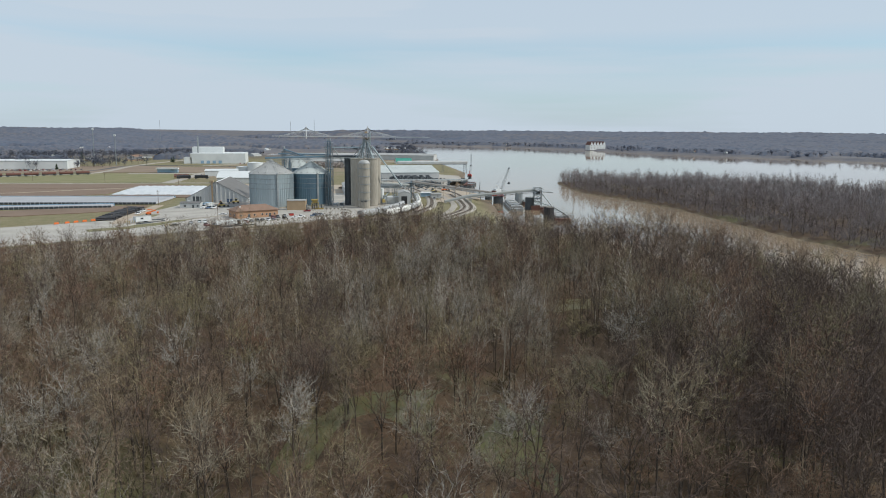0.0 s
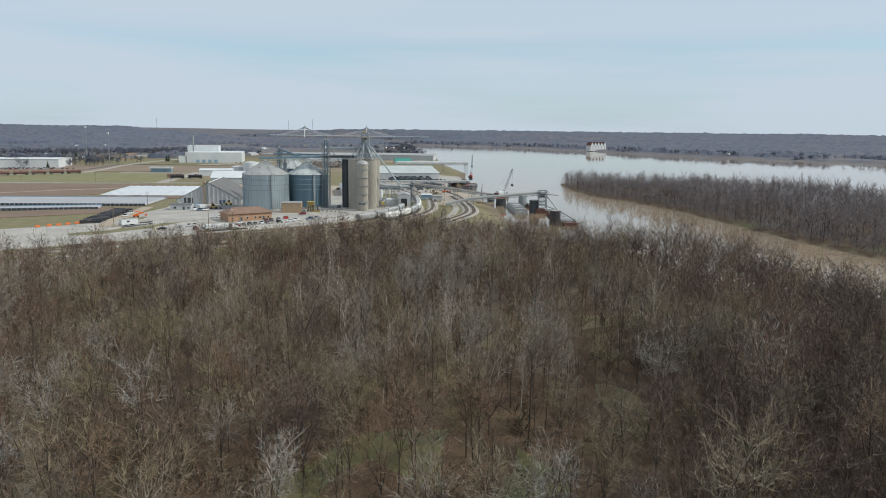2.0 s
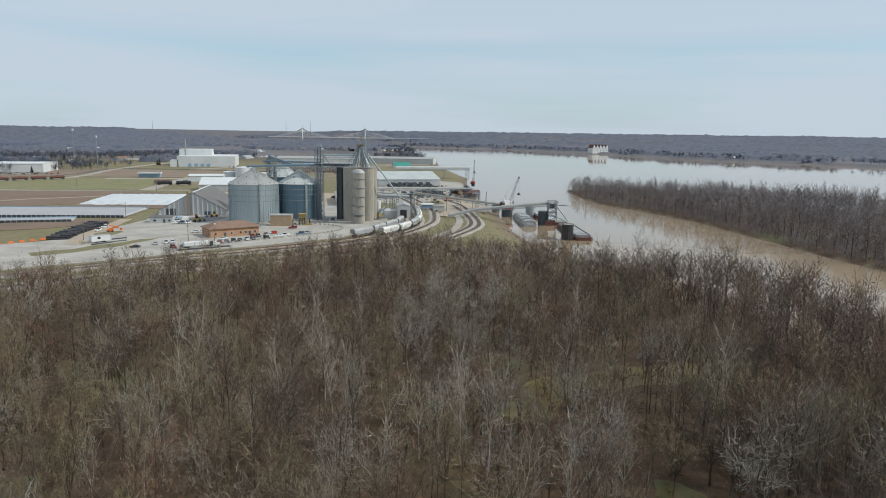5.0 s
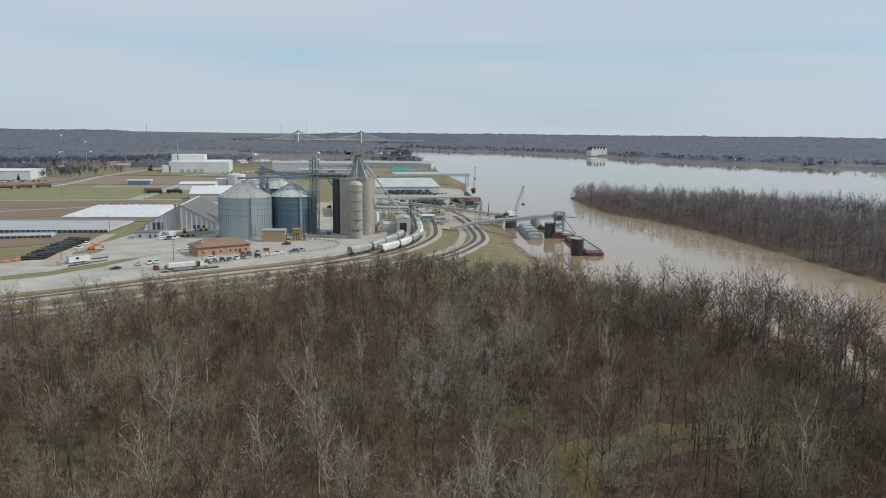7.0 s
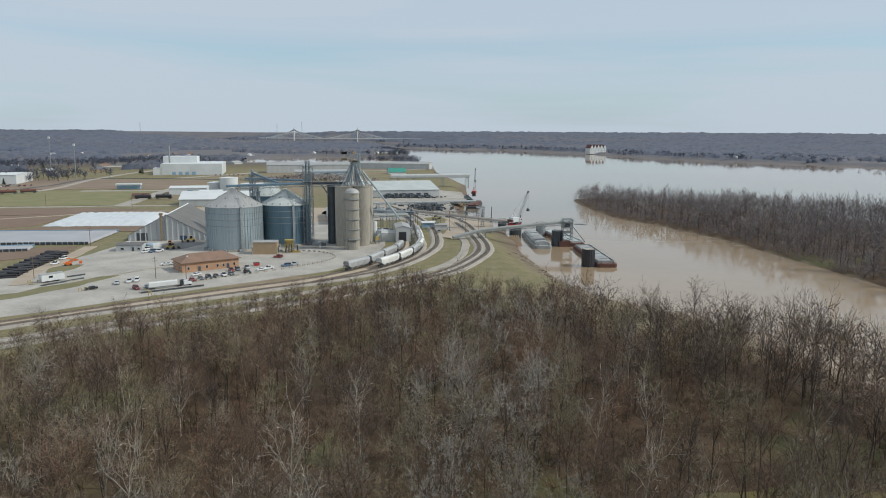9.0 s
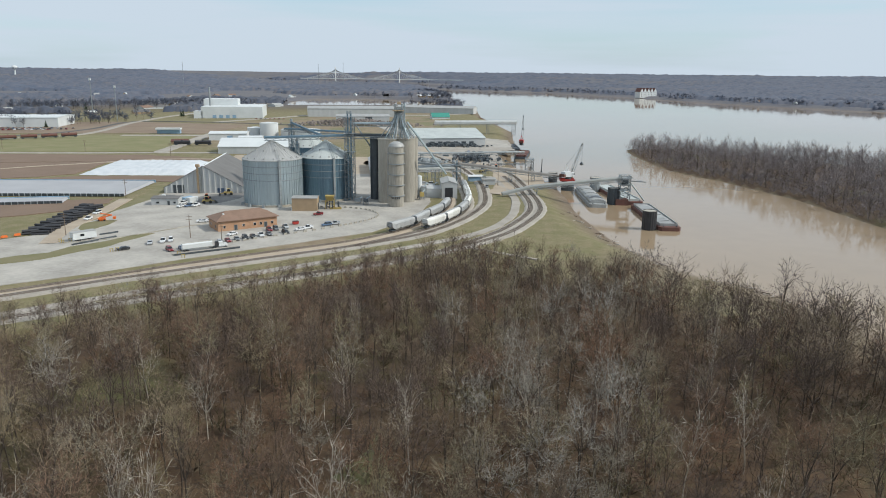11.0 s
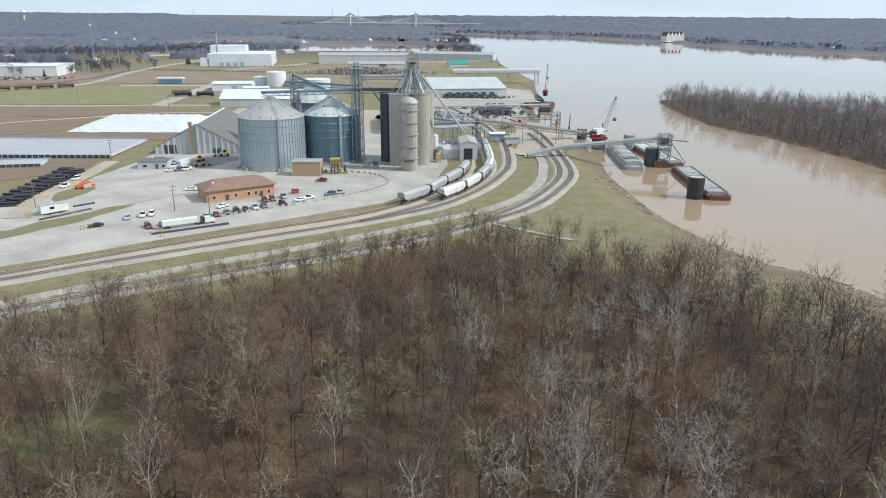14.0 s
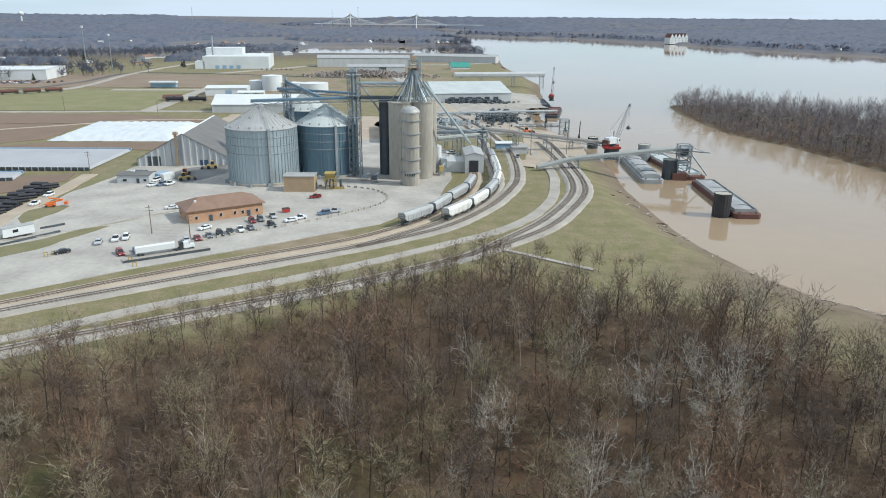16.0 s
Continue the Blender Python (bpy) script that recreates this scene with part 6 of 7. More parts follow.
part("stem", G().lathe((0, 0, -10), [(4.5, 0), (3.2, 6), (3.0, 46)], 14), M_WHITE, wt)
for x, y, h in ((-512, 1000, 55), (-480, 1000, 46), (-1150, 2900, 90), (-640, 3000, 90), (-540, 3000, 95)):
    ms = thing("lattice_mast", "thin grey lattice radio mast", "mast", x, y, -0.5, group="masts")
    part("mast", G().tube((0, 0, 0), (0, 0, h), 0.7, 0.45, n=4) if y < 2000 else G().tube((0, 0, 0), (0, 0, h), 0.9, 0.6, n=4), M_STEEL, ms)
    part("antenna", G().box((0, 0, h - 3), (2.2, 2.2, 2.5)), M_WHITE, ms)


# ---- trees ----
def grow(seed, H, crown, clear, limbs, depth=4, kids=(2, 2), thick=0.012, twig=0.016, sprays=3, angle=(14, 44), crook=0.085, leader=True, light=False):
    """A bare tree that forks again and again into an upward fan of fine twigs. H: height, crown: width of the crown, clear: share of the height below the fork, kids: forks at a branch's tip and on its side. Returns wood and twigs, each as vertices and triangles."""
    r = np.random.RandomState(seed)
    wv, wf, tv, tf = [], [], [], []
    up = np.array([0.0, 0.0, 1.0])

    def unit(v):
        return v / (np.linalg.norm(v) + 1e-9)

    def limb(pts, r0, r1, n):
        base = len(wv)
        for i, p in enumerate(pts):
            d = unit(pts[min(i + 1, len(pts) - 1)] - pts[max(i - 1, 0)])
            a = unit(np.cross(d, (0.31, 0.95, 0.1)))
            b = np.cross(d, a)
            q = r0 + (r1 - r0) * i / (len(pts) - 1)
            for k in range(n):
                t = 6.2832 * k / n
                wv.append(p + (a * np.cos(t) + b * np.sin(t)) * q)
        for i in range(len(pts) - 1):
            for k in range(n):
                a0, a1 = base + i * n + k, base + i * n + (k + 1) % n
                wf.extend([(a0, a1, a1 + n), (a0, a1 + n, a0 + n)])

    def sliver(p, m, e, w):
        """A bent twig, as a thin tapering blade."""
        a = unit(np.cross(e - p, r.normal(size=3))) * w
        b = len(tv)
        if m is None:
            tv.extend([p - a, p + a, e])
            tf.append((b, b + 1, b + 2))
        else:
            tv.extend([p - a, p + a, m + a * 0.7, e])
            tf.extend([(b, b + 1, b + 2), (b, b + 2, b + 3)])

    def turn(d, lo, hi, az):
        """A direction turned away from d by an angle between lo and hi degrees, at azimuth az round it."""
        a = unit(np.cross(d, (0.31, 0.93, 0.2)))
        b = np.cross(d, a)
        t = radians(r.uniform(lo, hi))
        return unit(d * np.cos(t) + (a * np.cos(az) + b * np.sin(az)) * np.sin(t))

    def branch(p, d, length, rad, level):
        segs = 3 if level == 1 else 2
        pts = [p]
        for _ in range(segs):
            d = unit(d + up * (0.07 if level < 3 else 0.03) + r.normal(size=3) * crook)
            pts.append(pts[-1] + d * length / segs)
        tip = pts[-1]
        if level >= depth:
            sliver(p, None if light else pts[1], tip, twig)
            for k in range(sprays):
                q = p + (tip - p) * r.uniform(0.25, 0.95)
                sliver(q, None, q + unit(d + r.normal(size=3) * 0.5 + up * 0.12) * length * r.uniform(0.6, 1.1), twig * 0.85)
            return
        if rad < 0.028 or (light and level > 2):
            sliver(p, pts[1], tip, max(rad, twig * 1.4))
        else:
            limb(pts, rad, rad * 0.6, 5 if level == 1 and not light else 4 if level == 1 else 3)
        az = r.uniform(0, 6.28)
        for k in range(kids[0]):
            branch(tip, turn(d, 16, 42, az + 6.2832 * k / kids[0]), length * r.uniform(0.6, 0.84), rad * 0.6, level + 1)
        for k in range(kids[1]):
            f = r.uniform(0.3, 0.9) * segs
            i = min(int(f), segs - 1)
            branch(pts[i] + (pts[i + 1] - pts[i]) * (f - i), turn(d, 38, 74, r.uniform(0, 6.28)), length * r.uniform(0.45, 0.68), rad * 0.45, level + 1)

    trunk, d = [np.array([0.0, 0.0, -0.4])], unit(up + r.normal(size=3) * 0.05)
    for i in range(3):
        d = unit(d + up * 0.12 + r.normal(size=3) * crook * 0.45)
        trunk.append(trunk[-1] + d * (H * clear + 0.4) / 3)
    rad = H * thick
    limb(trunk, rad, rad * 0.72, 4 if light else 6)
    first = H * (1 - clear) / 2.1
    az = r.uniform(0, 6.28)
    for i in range(limbs):
        if i == 0 and leader:
            branch(trunk[-1], unit(up + r.normal(size=3) * 0.1), first * 1.1, rad * 0.62, 1)
        else:
            branch(trunk[-1] if i % 2 else trunk[-1] * 0.78 + trunk[-2] * 0.22, turn(up, *angle, az + 6.2832 * i / limbs + r.normal() * 0.3), first * r.uniform(0.75, 1.1), rad * 0.5, 1)
    for i in range(2 if depth > 2 else 0):
        q = trunk[2] * 0.5 + trunk[3] * 0.5
        branch(q, turn(up, 55, 80, r.uniform(0, 6.28)), first * 0.45, rad * 0.2, depth - 1)
    wv, tv = np.array(wv), np.array(tv)
    wide = crown / 2 / np.percentile(np.hypot(tv[:, 0], tv[:, 1]), 93)
    tall = H / np.percentile(tv[:, 2], 99)
    for q in (wv, tv):
        q *= (wide, wide, tall)
    return wv, np.array(wf), tv, np.array(tf)


def tri_mesh(name, v, f, material, tint=None):
    me = bpy.data.meshes.new(name)
    me.vertices.add(len(v))
    me.vertices.foreach_set("co", np.asarray(v, np.float32).ravel())
    me.loops.add(len(f) * 3)
    me.loops.foreach_set("vertex_index", np.asarray(f, np.int32).ravel())
    me.polygons.add(len(f))
    me.polygons.foreach_set("loop_start", np.arange(0, len(f) * 3, 3, dtype=np.int32))
    if tint is not None:
        me.attributes.new("tint", "FLOAT", "POINT").data.foreach_set("value", np.asarray(tint, np.float32))
    me.update(calc_edges=True)
    me.materials.append(material)
    return me


# forms: rounded forest trees and slim ones, spreading bank trees, pale-barked trees
TALL = [grow(30 + i, h, c, cl, n, twig=0.037, sprays=3, angle=an) for i, (h, c, cl, n, an) in enumerate(((17.5, 8.6, 0.42, 5, (20, 52)), (19.5, 7.0, 0.5, 4, (14, 42)), (15.5, 9.2, 0.36, 5, (24, 58)), (20.5, 6.0, 0.55, 4, (12, 36)), (14.5, 7.6, 0.4, 4, (22, 54)), (17, 9.6, 0.4, 5, (22, 56))))]
WIDE = [grow(60 + i, h, c, 0.28, 5, thick=0.019, angle=(24, 60), crook=0.11, twig=0.032, sprays=4) for i, (h, c) in enumerate(((17.5, 13), (18.5, 11.5), (16.5, 13.5)))]
SPARE = [grow(70 + i, h, c, 0.36, 4, thick=0.013, twig=0.016, sprays=2, crook=0.16, angle=(18, 48)) for i, (h, c) in enumerate(((20.5, 8.5), (18.5, 7.5)))]
LIGHT = [grow(80 + i, h, c, cl, n, twig=0.044, sprays=3, light=True, angle=an) for i, (h, c, cl, n, an) in enumerate(((17.5, 8.8, 0.42, 4, (20, 52)), (15.5, 9.0, 0.38, 4, (24, 58)), (20, 7.2, 0.5, 4, (14, 42)), (14, 7.6, 0.38, 4, (22, 54)), (17, 9.8, 0.4, 4, (24, 58)), (19, 6.4, 0.54, 3, (12, 36)), (15, 9.4, 0.34, 4, (26, 62))))]
SMALL = [grow(90 + i, h, c, cl, 4, depth=3, kids=(2, 2), twig=0.11, sprays=3, light=True, angle=(20, 56), crook=0.06) for i, (h, c, cl) in enumerate(((16, 9, 0.3), (19, 8, 0.42), (13, 9, 0.25), (17, 11, 0.34)))]


def scatter(poly, cell, seed, jitter=0.45):
    """Places spread evenly but irregularly over a polygon."""
    r = np.random.RandomState(seed)
    px, py = [p[0] for p in poly], [p[1] for p in poly]
    gx2, gy2 = np.meshgrid(np.arange(min(px), max(px), cell), np.arange(min(py), max(py), cell))
    gx2 = gx2 + (np.arange(gx2.shape[0]) % 2)[:, None] * cell / 2 + r.uniform(-jitter, jitter, gx2.shape) * cell
    gy2 = gy2 + r.uniform(-jitter, jitter, gy2.shape) * cell
    ok = inside(gx2, gy2, poly)
    return gx2[ok], gy2[ok], r


def forest(name, forms, px, py, pz, r, label, material_twig, scale=(0.68, 1.2), tints=None, sizes=None):
    """One joined wood of many trees: trunks in one part, twigs in the other."""
    W, WF, T, TF, TT = [], [], [], [], []
    wo = to = 0
    for i in range(len(px)):
        wv, wf, tv, tf = forms[r.randint(len(forms))]
        a, s = r.uniform(0, 6.28), r.uniform(*scale) * (1 if sizes is None else sizes[i])
        sx = s * r.uniform(0.9, 1.15)
        R = np.array([[np.cos(a) * sx, -np.sin(a) * sx, 0], [np.sin(a) * sx, np.cos(a) * sx, 0], [0, 0, s]])
        o = np.array([px[i], py[i], pz[i]])
        W.append(wv @ R.T + o)
        WF.append(wf + wo)
        T.append(tv @ R.T + o)
        TF.append(tf + to)
        TT.append(np.full(len(tv), r.rand() if tints is None else tints[i]))
        wo, to = wo + len(wv), to + len(tv)
    top = thing(name, label, "woods")
    top["kind"] = "stuff"
    tagged(part("trunks", tri_mesh("trunks", np.concatenate(W), np.concatenate(WF), M_BARK), M_BARK, top), kind="stuff")
    tagged(part("twigs", tri_mesh("twigs", np.concatenate(T), np.concatenate(TF), material_twig, np.concatenate(TT)), material_twig, top), kind="stuff")


def reach(px, py):
    """Keeps the trees of the stretch of wood that the flight looks over."""
    return (np.abs(px - 2) < 16 + (py + 77) * 0.635) & (py > -16)


def clearing(px, py):
    sparse = np.sin(px * 12.9 + py * 78.2) * 0.5 + 0.5
    keep = np.ones(px.shape, bool)
    for q, share in zip(PONDS, (0.3, 0.8, 0.7, 0.45)):
        keep &= ~inside(px, py, q) | (sparse < share)
    return keep


wx, wy, wr = scatter(WOODS, 6.7, 7)
qx, qy, _ = scatter([(58, 20), (50, 112), (96, 138), (110, 215), (92, 245), (108, 214), (113, 155), (125, 92), (140, 30)], 5.8, 8)
wx, wy = np.concatenate([wx, qx]), np.concatenate([wy, qy])
riverside = np.clip((wx - 14 - 0.16 * wy) / 30, 0, 1) + 0.5 * np.clip((wy - 215) / 50, 0, 1)
tint_at = np.clip(0.62 - 0.22 * np.clip((-wx - 5) / 40, 0, 1) * np.clip((wy - 80) / 40, 0, 1) - 0.14 * np.clip((wy - 90) / 120, 0, 1) - 0.40 * riverside + 0.25 * waves(wx, wy, 0.045, 12) + wr.uniform(-0.56, 0.56, wx.shape), 0, 1)
keep = reach(wx, wy) & clearing(wx, wy) & ~((wx > 45) & (wx < 92) & (wy > 163) & (wy < 192) & (wr.rand(*wx.shape) < 0.72))
wx, wy, tint_at = wx[keep], wy[keep], tint_at[keep]
wz = height(wx, wy) - 0.1
size_at = 0.58 + 0.42 * np.clip(edge_distance(wx, wy, WOODS[:11], False) / 36, 0, 1) + 0.14 * riverside[keep] * (wy < 225)
near = (np.abs(wx - 2) < 62) & (wy > 62) & (wy < 150)
pick = np.where(near)[0]
wr.shuffle(pick)
pick = pick[:290]
rest = np.ones(len(wx), bool)
rest[pick] = False

meshes = []
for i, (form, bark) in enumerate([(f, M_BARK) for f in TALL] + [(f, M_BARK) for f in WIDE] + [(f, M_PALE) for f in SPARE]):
    meshes.append((tri_mesh("trunk", form[0], form[1], bark), tri_mesh("crown", form[2], form[3], M_PALE if bark is M_PALE else M_DARKTWIG if 5 < i < 9 else M_TWIG)))


def tree(k, x, y, z, yaw, s, label):
    t = new("tree")
    t.matrix_world = Matrix.Translation((x, y, z)) @ Euler((0, 0, yaw)).to_matrix().to_4x4() @ Matrix.Diagonal((s, s, s, 1))
    tagged(t, label, "tree", "bare woodland trees")
    for nm, me in zip(("trunk", "crown"), meshes[k]):
        part(nm, me, M_BARK, t)
    return t


for q in pick:
    k = int(wr.choice(11, p=[0.13, 0.13, 0.13, 0.13, 0.13, 0.13, 0.05, 0.04, 0.04, 0.045, 0.045]))
    tree(k, wx[q], wy[q], wz[q], wr.uniform(0, 6.28), wr.uniform(0.72, 1.18) * size_at[q], "pale-barked leafless sycamore in flooded woods" if k > 8 else "broad leafless brown tree in flooded woods" if k > 5 else "tall leafless grey-brown tree in flooded woods")
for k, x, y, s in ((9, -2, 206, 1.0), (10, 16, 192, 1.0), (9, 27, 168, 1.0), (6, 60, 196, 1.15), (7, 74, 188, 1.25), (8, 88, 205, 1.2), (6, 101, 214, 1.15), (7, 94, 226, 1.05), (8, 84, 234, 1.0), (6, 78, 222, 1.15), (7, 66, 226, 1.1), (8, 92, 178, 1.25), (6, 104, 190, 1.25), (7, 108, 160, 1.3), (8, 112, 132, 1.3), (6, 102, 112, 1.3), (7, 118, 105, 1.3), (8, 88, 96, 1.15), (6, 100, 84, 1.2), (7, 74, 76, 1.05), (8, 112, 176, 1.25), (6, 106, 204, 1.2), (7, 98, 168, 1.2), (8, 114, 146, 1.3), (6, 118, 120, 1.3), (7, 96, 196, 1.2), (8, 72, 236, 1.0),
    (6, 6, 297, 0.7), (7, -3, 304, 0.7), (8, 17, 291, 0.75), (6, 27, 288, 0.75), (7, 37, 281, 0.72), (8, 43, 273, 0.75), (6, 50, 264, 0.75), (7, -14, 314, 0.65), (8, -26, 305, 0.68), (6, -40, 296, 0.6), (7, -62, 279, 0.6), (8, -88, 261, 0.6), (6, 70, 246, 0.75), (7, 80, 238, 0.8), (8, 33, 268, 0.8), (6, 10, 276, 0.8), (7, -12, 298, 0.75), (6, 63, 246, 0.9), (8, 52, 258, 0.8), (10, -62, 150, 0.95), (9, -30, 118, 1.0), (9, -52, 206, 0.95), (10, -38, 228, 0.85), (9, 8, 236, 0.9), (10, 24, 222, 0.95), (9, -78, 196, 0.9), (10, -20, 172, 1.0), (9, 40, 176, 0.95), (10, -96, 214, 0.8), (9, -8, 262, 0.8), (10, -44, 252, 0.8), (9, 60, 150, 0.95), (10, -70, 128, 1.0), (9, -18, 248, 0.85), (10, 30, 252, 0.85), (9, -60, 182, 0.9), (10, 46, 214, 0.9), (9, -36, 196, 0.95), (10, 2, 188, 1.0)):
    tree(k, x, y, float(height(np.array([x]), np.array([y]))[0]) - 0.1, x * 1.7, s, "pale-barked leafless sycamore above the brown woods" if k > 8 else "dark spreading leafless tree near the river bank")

forest("woods", LIGHT, wx[rest], wy[rest], wz[rest], wr, "wide stretch of leafless brown and grey bottomland woods", M_WOODS, tints=tint_at[rest], sizes=size_at[rest])

# low undergrowth and thin young growth under and beside the woods
ux, uy, ur = scatter(WOODS, 6.0, 17)
keep = reach(ux, uy) & clearing(ux, uy)
ux, uy = ux[keep], uy[keep]
BUSH = [grow(120 + i, 4.2, 5.0, 0.06, 4, depth=2, kids=(2, 3), twig=0.045, sprays=4, angle=(20, 70), crook=0.25, light=True) for i in range(4)]
forest("undergrowth", BUSH, ux, uy, height(ux, uy) - 0.1, ur, "low tangled leafless undergrowth on the wood floor", M_SCRUB, (0.7, 1.7))
edge = spline([(-250, 150), (-200, 184), (-120, 247), (-101, 261), (-78, 275), (-54, 294), (-33, 312), (-17, 325), (-4, 332), (18, 318), (30, 318)], 3.2)
ex = np.array([p.x for p in edge]) + ur.uniform(-3, 3, len(edge))
ey = np.array([p.y for p in edge]) + ur.uniform(-4, 2.5, len(edge))
forest("edge_saplings", [LIGHT[1], LIGHT[3], LIGHT[6]], ex, ey, height(ex, ey) - 0.1, ur, "thin leafless saplings along the railway edge", M_WOODS, (0.4, 0.7))

# wooded island
ix, iy, ir = scatter(ISLAND, 9.2, 27)
d = edge_distance(ix, iy, ISLAND)
sel = (d > 3) & (ix < 22 + 0.64 * (iy + 77)) & (ix > 0)
ix, iy = ix[sel], iy[sel]
forest("island_woods", SMALL, ix, iy, height(ix, iy) - 0.2, ir, "low island covered with leafless grey-brown trees", M_ISLE, (0.78, 1.4), sizes=0.75 + 0.25 * np.clip((700 - iy) / 120, 0, 1))
bx, by, br2 = scatter(ISLAND, 6.0, 29)
d = edge_distance(bx, by, ISLAND)
sel = (d > 1.5) & (d < 40) & (by > 230) & (bx < 260)
forest("island_scrub", BUSH, bx[sel], by[sel], height(bx[sel], by[sel]) - 0.1, br2, "brushy leafless growth along the island bank", M_ISLE, (0.8, 1.8))


TINY = [grow(140 + i, 13, 10.5, 0.25, 4, depth=2, kids=(2, 2), twig=0.28, sprays=2, light=True) for i in range(4)]


# far woods: small ragged crowns
def far_crown(seed, n=7):
    """A ragged clump of crowns seen from far: an uneven mound that comes down to the ground."""
    r = np.random.RandomState(seed)
    v, f = [(r.normal() * 0.6, r.normal() * 0.6, 9.2 + r.normal() * 0.7)], []
    for ring, (rad, z) in enumerate(((4.4, 8.6), (8.4, 6.9), (11.0, -2.0))):
        for k in range(n):
            t = 6.2832 * (k + 0.5 * ring) / n
            q = rad * r.uniform(0.8, 1.2)
            v.append((q * np.cos(t), q * np.sin(t), z + r.normal() * 0.6))
    for k in range(n):
        f.append((0, 1 + k, 1 + (k + 1) % n))
        for ring in (0, 1):
            a, b = 1 + ring * n + k, 1 + ring * n + (k + 1) % n
            f += [(a, a + n, b), (b, a + n, b + n)]
    return np.zeros((0, 3)), np.zeros((0, 3), int), np.array(v), np.array(f)


def far_forest(label, px, py, r, scale, n_forms=5, grain=26, name="far_woods"):
    forms = [far_crown(200 + i, grain) for i in range(n_forms)]
    z = height(px, py)
    sel = z > -3
    px, py, z = px[sel], py[sel], z[sel]
    T, TF, TT, to = [], [], [], 0
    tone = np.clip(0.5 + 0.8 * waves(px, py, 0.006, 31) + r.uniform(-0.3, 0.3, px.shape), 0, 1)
    for i in range(len(px)):
        _, _, tv, tf = forms[r.randint(n_forms)]
        s = r.uniform(*scale)
        a = r.uniform(0, 6.28)
        c, n2 = np.cos(a), np.sin(a)
        q = tv * s
        T.append(np.stack([q[:, 0] * c - q[:, 1] * n2 + px[i], q[:, 0] * n2 + q[:, 1] * c + py[i], q[:, 2] + z[i]], -1))
        TF.append(tf + to)
        TT.append(np.full(len(tv), tone[i]))
        to += len(tv)
    ob = link(name, tri_mesh(name, np.concatenate(T), np.concatenate(TF), M_HAZEDWOOD, np.concatenate(TT)), M_HAZEDWOOD)
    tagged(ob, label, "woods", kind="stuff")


fr = np.random.RandomState(41)
a = fr.uniform(radians(-46), radians(46), 20000)
dist = 1300 + 3400 * fr.rand(20000) ** 0.75
px, py = np.sin(a) * dist, np.cos(a) * dist
ok = (waves(px, py, 0.007, 33) + 0.55 * waves(px, py, 0.02, 34) > np.where(px < -150, 0.05, -0.3)) | (dist > 2500)
dd = np.where(inside(px, py, RIVER), 0, 1) == 1
ok &= dd & ~((px > -470) & (px < 0) & (py < 1560)) & ~((np.abs(px + 362) < 90) & (py < 1250))
far_forest("low hills of leafless woods, blue-grey haze put into their colour", px[ok][::3], py[ok][::3], fr, (0.4, 0.8), 6, 6)
ang, rad = np.meshgrid(np.radians(np.arange(-46, 46, 0.22)), 1300 + 3380 * np.linspace(0, 1, 170) ** 1.15)
ang, rad = ang + radians(0.08) * fr.uniform(-1, 1, ang.shape), rad + 6 * fr.uniform(-1, 1, rad.shape)
cx, cy = np.sin(ang) * rad, np.cos(ang) * rad
woods_on = ((waves(cx, cy, 0.007, 33) + 0.55 * waves(cx, cy, 0.02, 34) > np.where(cx < -150, 0.05, -0.3)) | (rad > 2500)) & ~inside(cx, cy, RIVER)
woods_on &= ~((cx > -470) & (cx < 0) & (cy < 1560)) & ~((np.abs(cx + 362) < 90) & (cy < 1250)) & (np.hypot(cx - 495, cy - 2284) > 60) & (edge_distance(cx, cy, FAR_SHORE, False) > 35)
woods_on[:2], woods_on[:, :2], woods_on[:, -2:] = False, False, False
cz = height(cx, cy) + np.where(woods_on, 7.0 + 2.2 * fr.normal(size=cx.shape), -3.0)
ids = np.arange(cx.size).reshape(cx.shape)
quad = np.stack([ids[:-1, :-1], ids[:-1, 1:], ids[1:, 1:], ids[1:, :-1]], -1).reshape(-1, 4)
quad = quad[(cz.ravel()[quad] > -6).all(1) & woods_on.ravel()[quad].any(1)]
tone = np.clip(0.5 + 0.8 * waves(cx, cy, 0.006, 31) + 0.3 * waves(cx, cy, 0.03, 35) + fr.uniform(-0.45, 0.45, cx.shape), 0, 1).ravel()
canopy = tri_mesh("far_canopy", np.stack([cx, cy, cz], -1).reshape(-1, 3), np.concatenate([quad[:, :3], quad[:, [0, 2, 3]]]), M_HAZEDWOOD, tone)
tagged(link("far_canopy", canopy, M_HAZEDWOOD), "unbroken leafless woods over far low hills, haze put into their colour", "woods", kind="stuff")
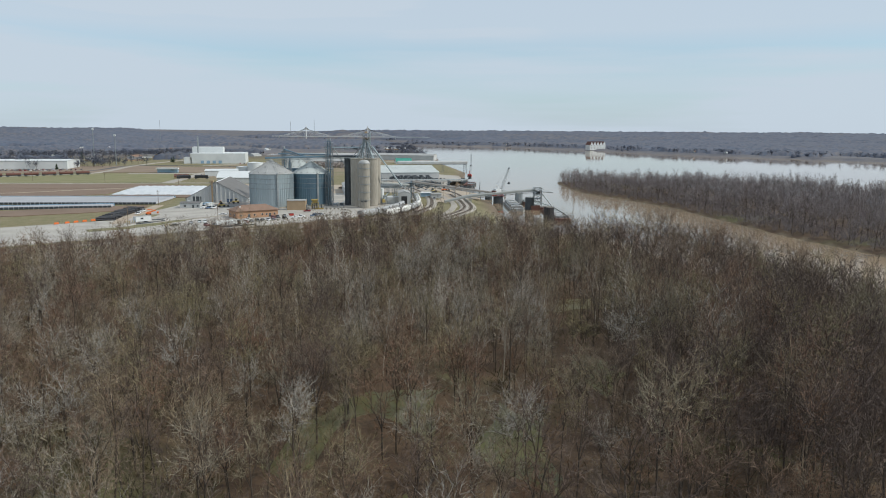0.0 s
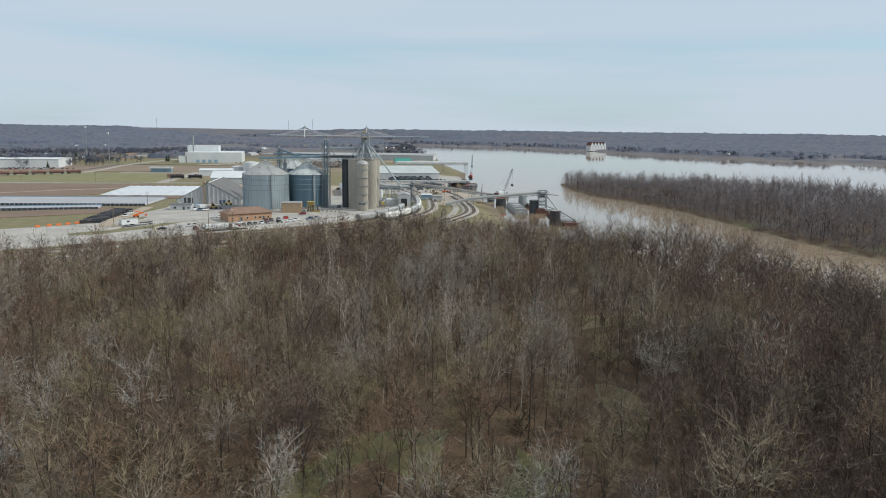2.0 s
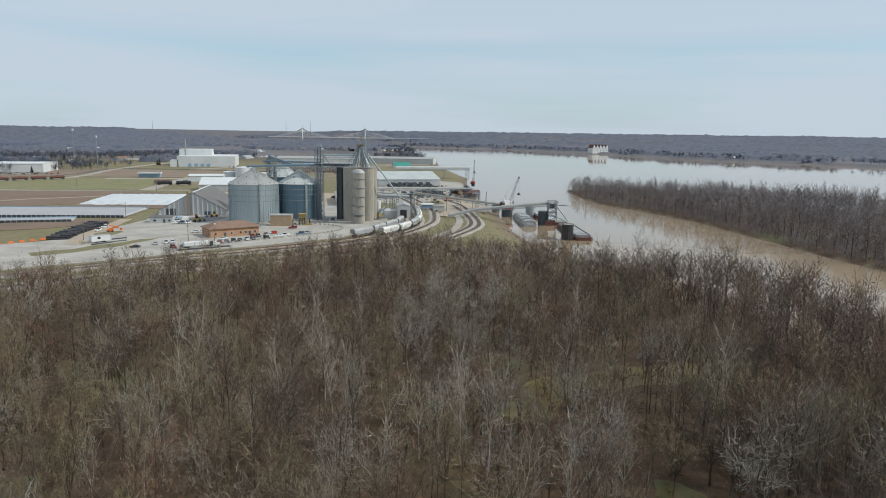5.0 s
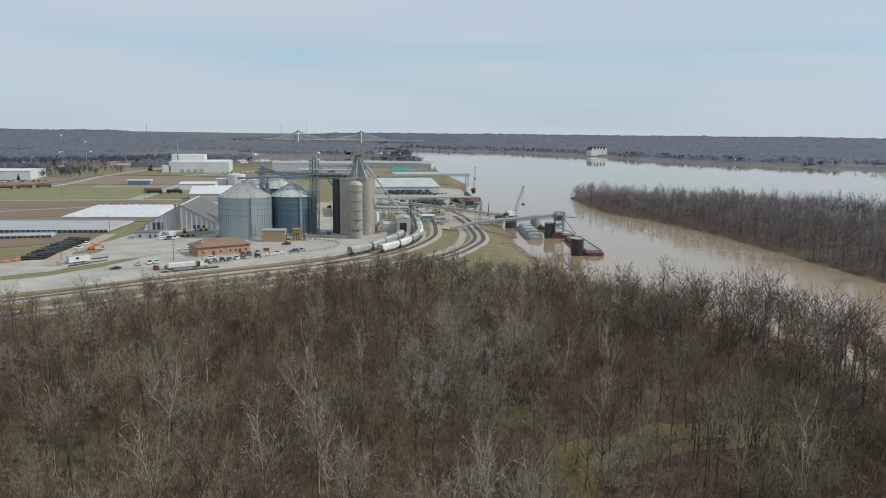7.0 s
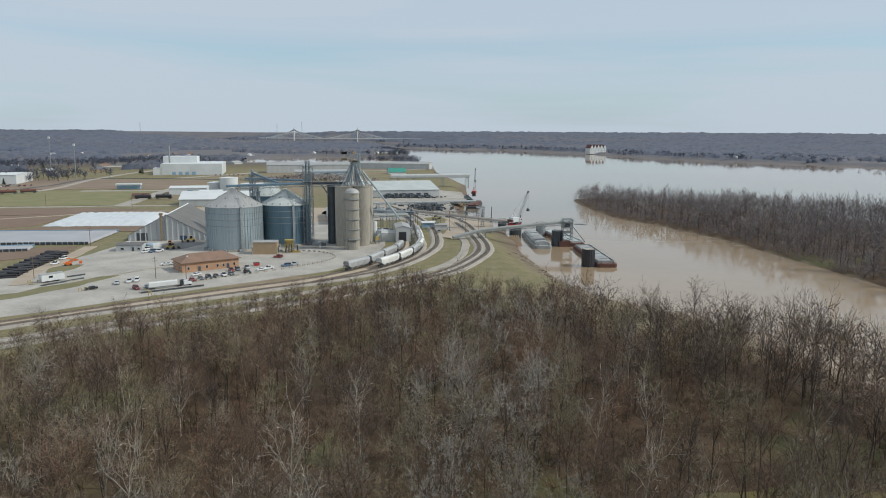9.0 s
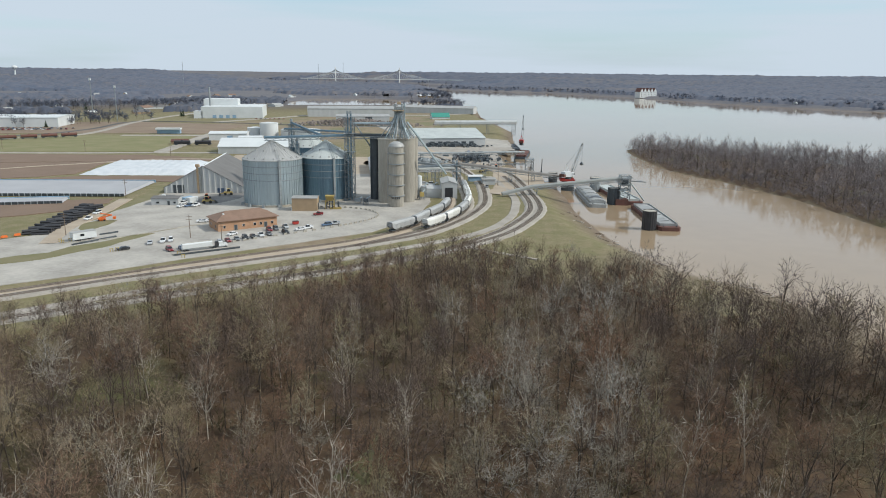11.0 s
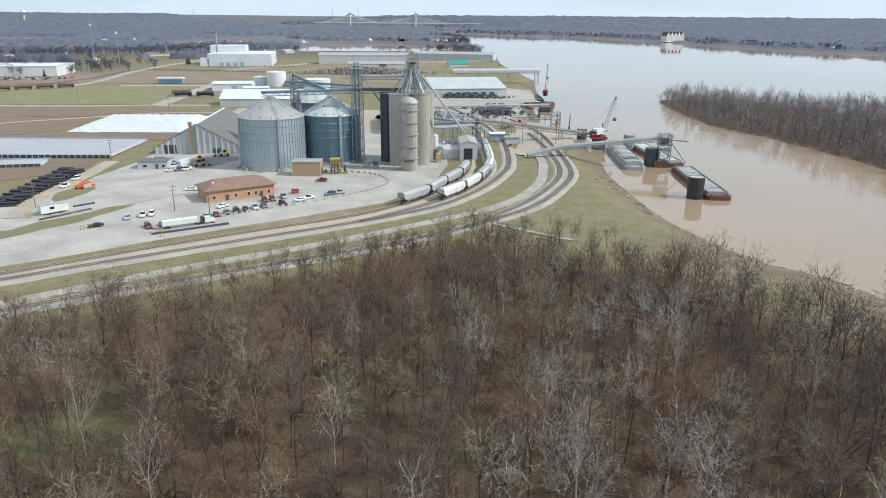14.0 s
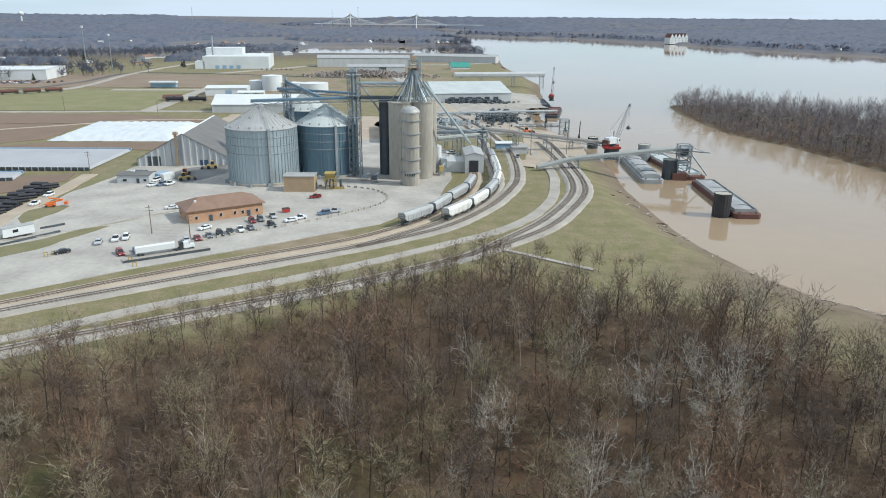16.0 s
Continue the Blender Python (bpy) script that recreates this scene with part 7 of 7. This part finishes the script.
# tree belts: beside the far road, along the spit, along the far shore
belts = [([(-1000, 1000), (-760, 960), (-600, 985), (-520, 1010), (-490, 1060)], 300, 26), ([(-560, 880), (-500, 935), (-470, 985)], 60, 9), ([(-140, 1530), (-60, 1560), (-25, 1565)], 80, 16), ([(-300, 2020), (-110, 1910), (-95, 2100), (-170, 2400)], 260, 18), ([(-800, 1250), (-560, 1400), (-500, 1500)], 360, 45), ([(-182, 3090), (33, 2850), (226, 2770), (490, 2330), (600, 2050), (680, 1890), (800, 1730), (1040, 1420), (1420, 930)], 480, 20)]
bxs, bys = [], []
for line, n, w in belts:
    sp = spline(line, 4)
    for _ in range(n):
        p = sp[fr.randint(len(sp))]
        bxs.append(p.x + fr.normal() * w)
        bys.append(p.y + fr.normal() * w)
bxs, bys = np.array(bxs), np.array(bys)
bz = height(bxs, bys)
sel = (bz > -3) & (np.hypot(bxs - 495, bys - 2270) > 55)
forest("tree_belt", TINY, bxs[sel], bys[sel], bz[sel] - 0.2, fr, "belts of leafless trees along far roads and shores", M_HAZEDWOOD, (0.7, 1.25))
for x, y, h in ((-430, 1095, 12), (-436, 1102, 10), (-505, 880, 9), (-640, 1220, 14)):
    t = thing("evergreen_tree", "dark green conifer among bare trees", "tree", x, y, -0.3, group="evergreens")
    part("trunk", G().tube((0, 0, 0), (0, 0, h * 0.4), 0.3, n=6), M_WOOD, t)
    g = G()
    for k in range(160):
        f = fr.rand()
        t2, rr = fr.uniform(0, 6.28), (1 - f) * h * 0.3
        z = h * (0.12 + 0.88 * f)
        g.tube((0, 0, z), (rr * math.cos(t2), rr * math.sin(t2), z - 0.25 * rr), 0.45 * (1 - f) + 0.1, 0.05, n=3, cap=False)
    part("crown", g, M_EVERGREEN, t)

# driftwood along the bank
dw = np.random.RandomState(51)
bank = spline([(40, 440), (46, 400), (52, 375), (60, 350), (70, 330), (85, 308), (100, 285)], 1.0)
for i in range(46):
    p = bank[dw.randint(len(bank))]
    x, y = p.x + dw.normal() * 3, p.y + dw.normal() * 3
    z = float(height(np.array([x]), np.array([y]))[0])
    if z < WATER_Z:
        continue
    L = dw.uniform(1.5, 6)
    lg = thing("driftwood_log", "bleached driftwood log on the muddy bank", "driftwood", x, y, z + 0.1, dw.uniform(0, 180), "driftwood")
    part("log", G().tube((-L / 2, 0, 0), (L / 2, 0.2, 0.15), 0.2, 0.09, n=6), M_PALE if i % 3 else M_WOOD, lg)
    part("branch", G().tube((0, 0, 0), (0.5, L * 0.2, 0.5), 0.08, 0.02, n=4), M_WOOD, lg)
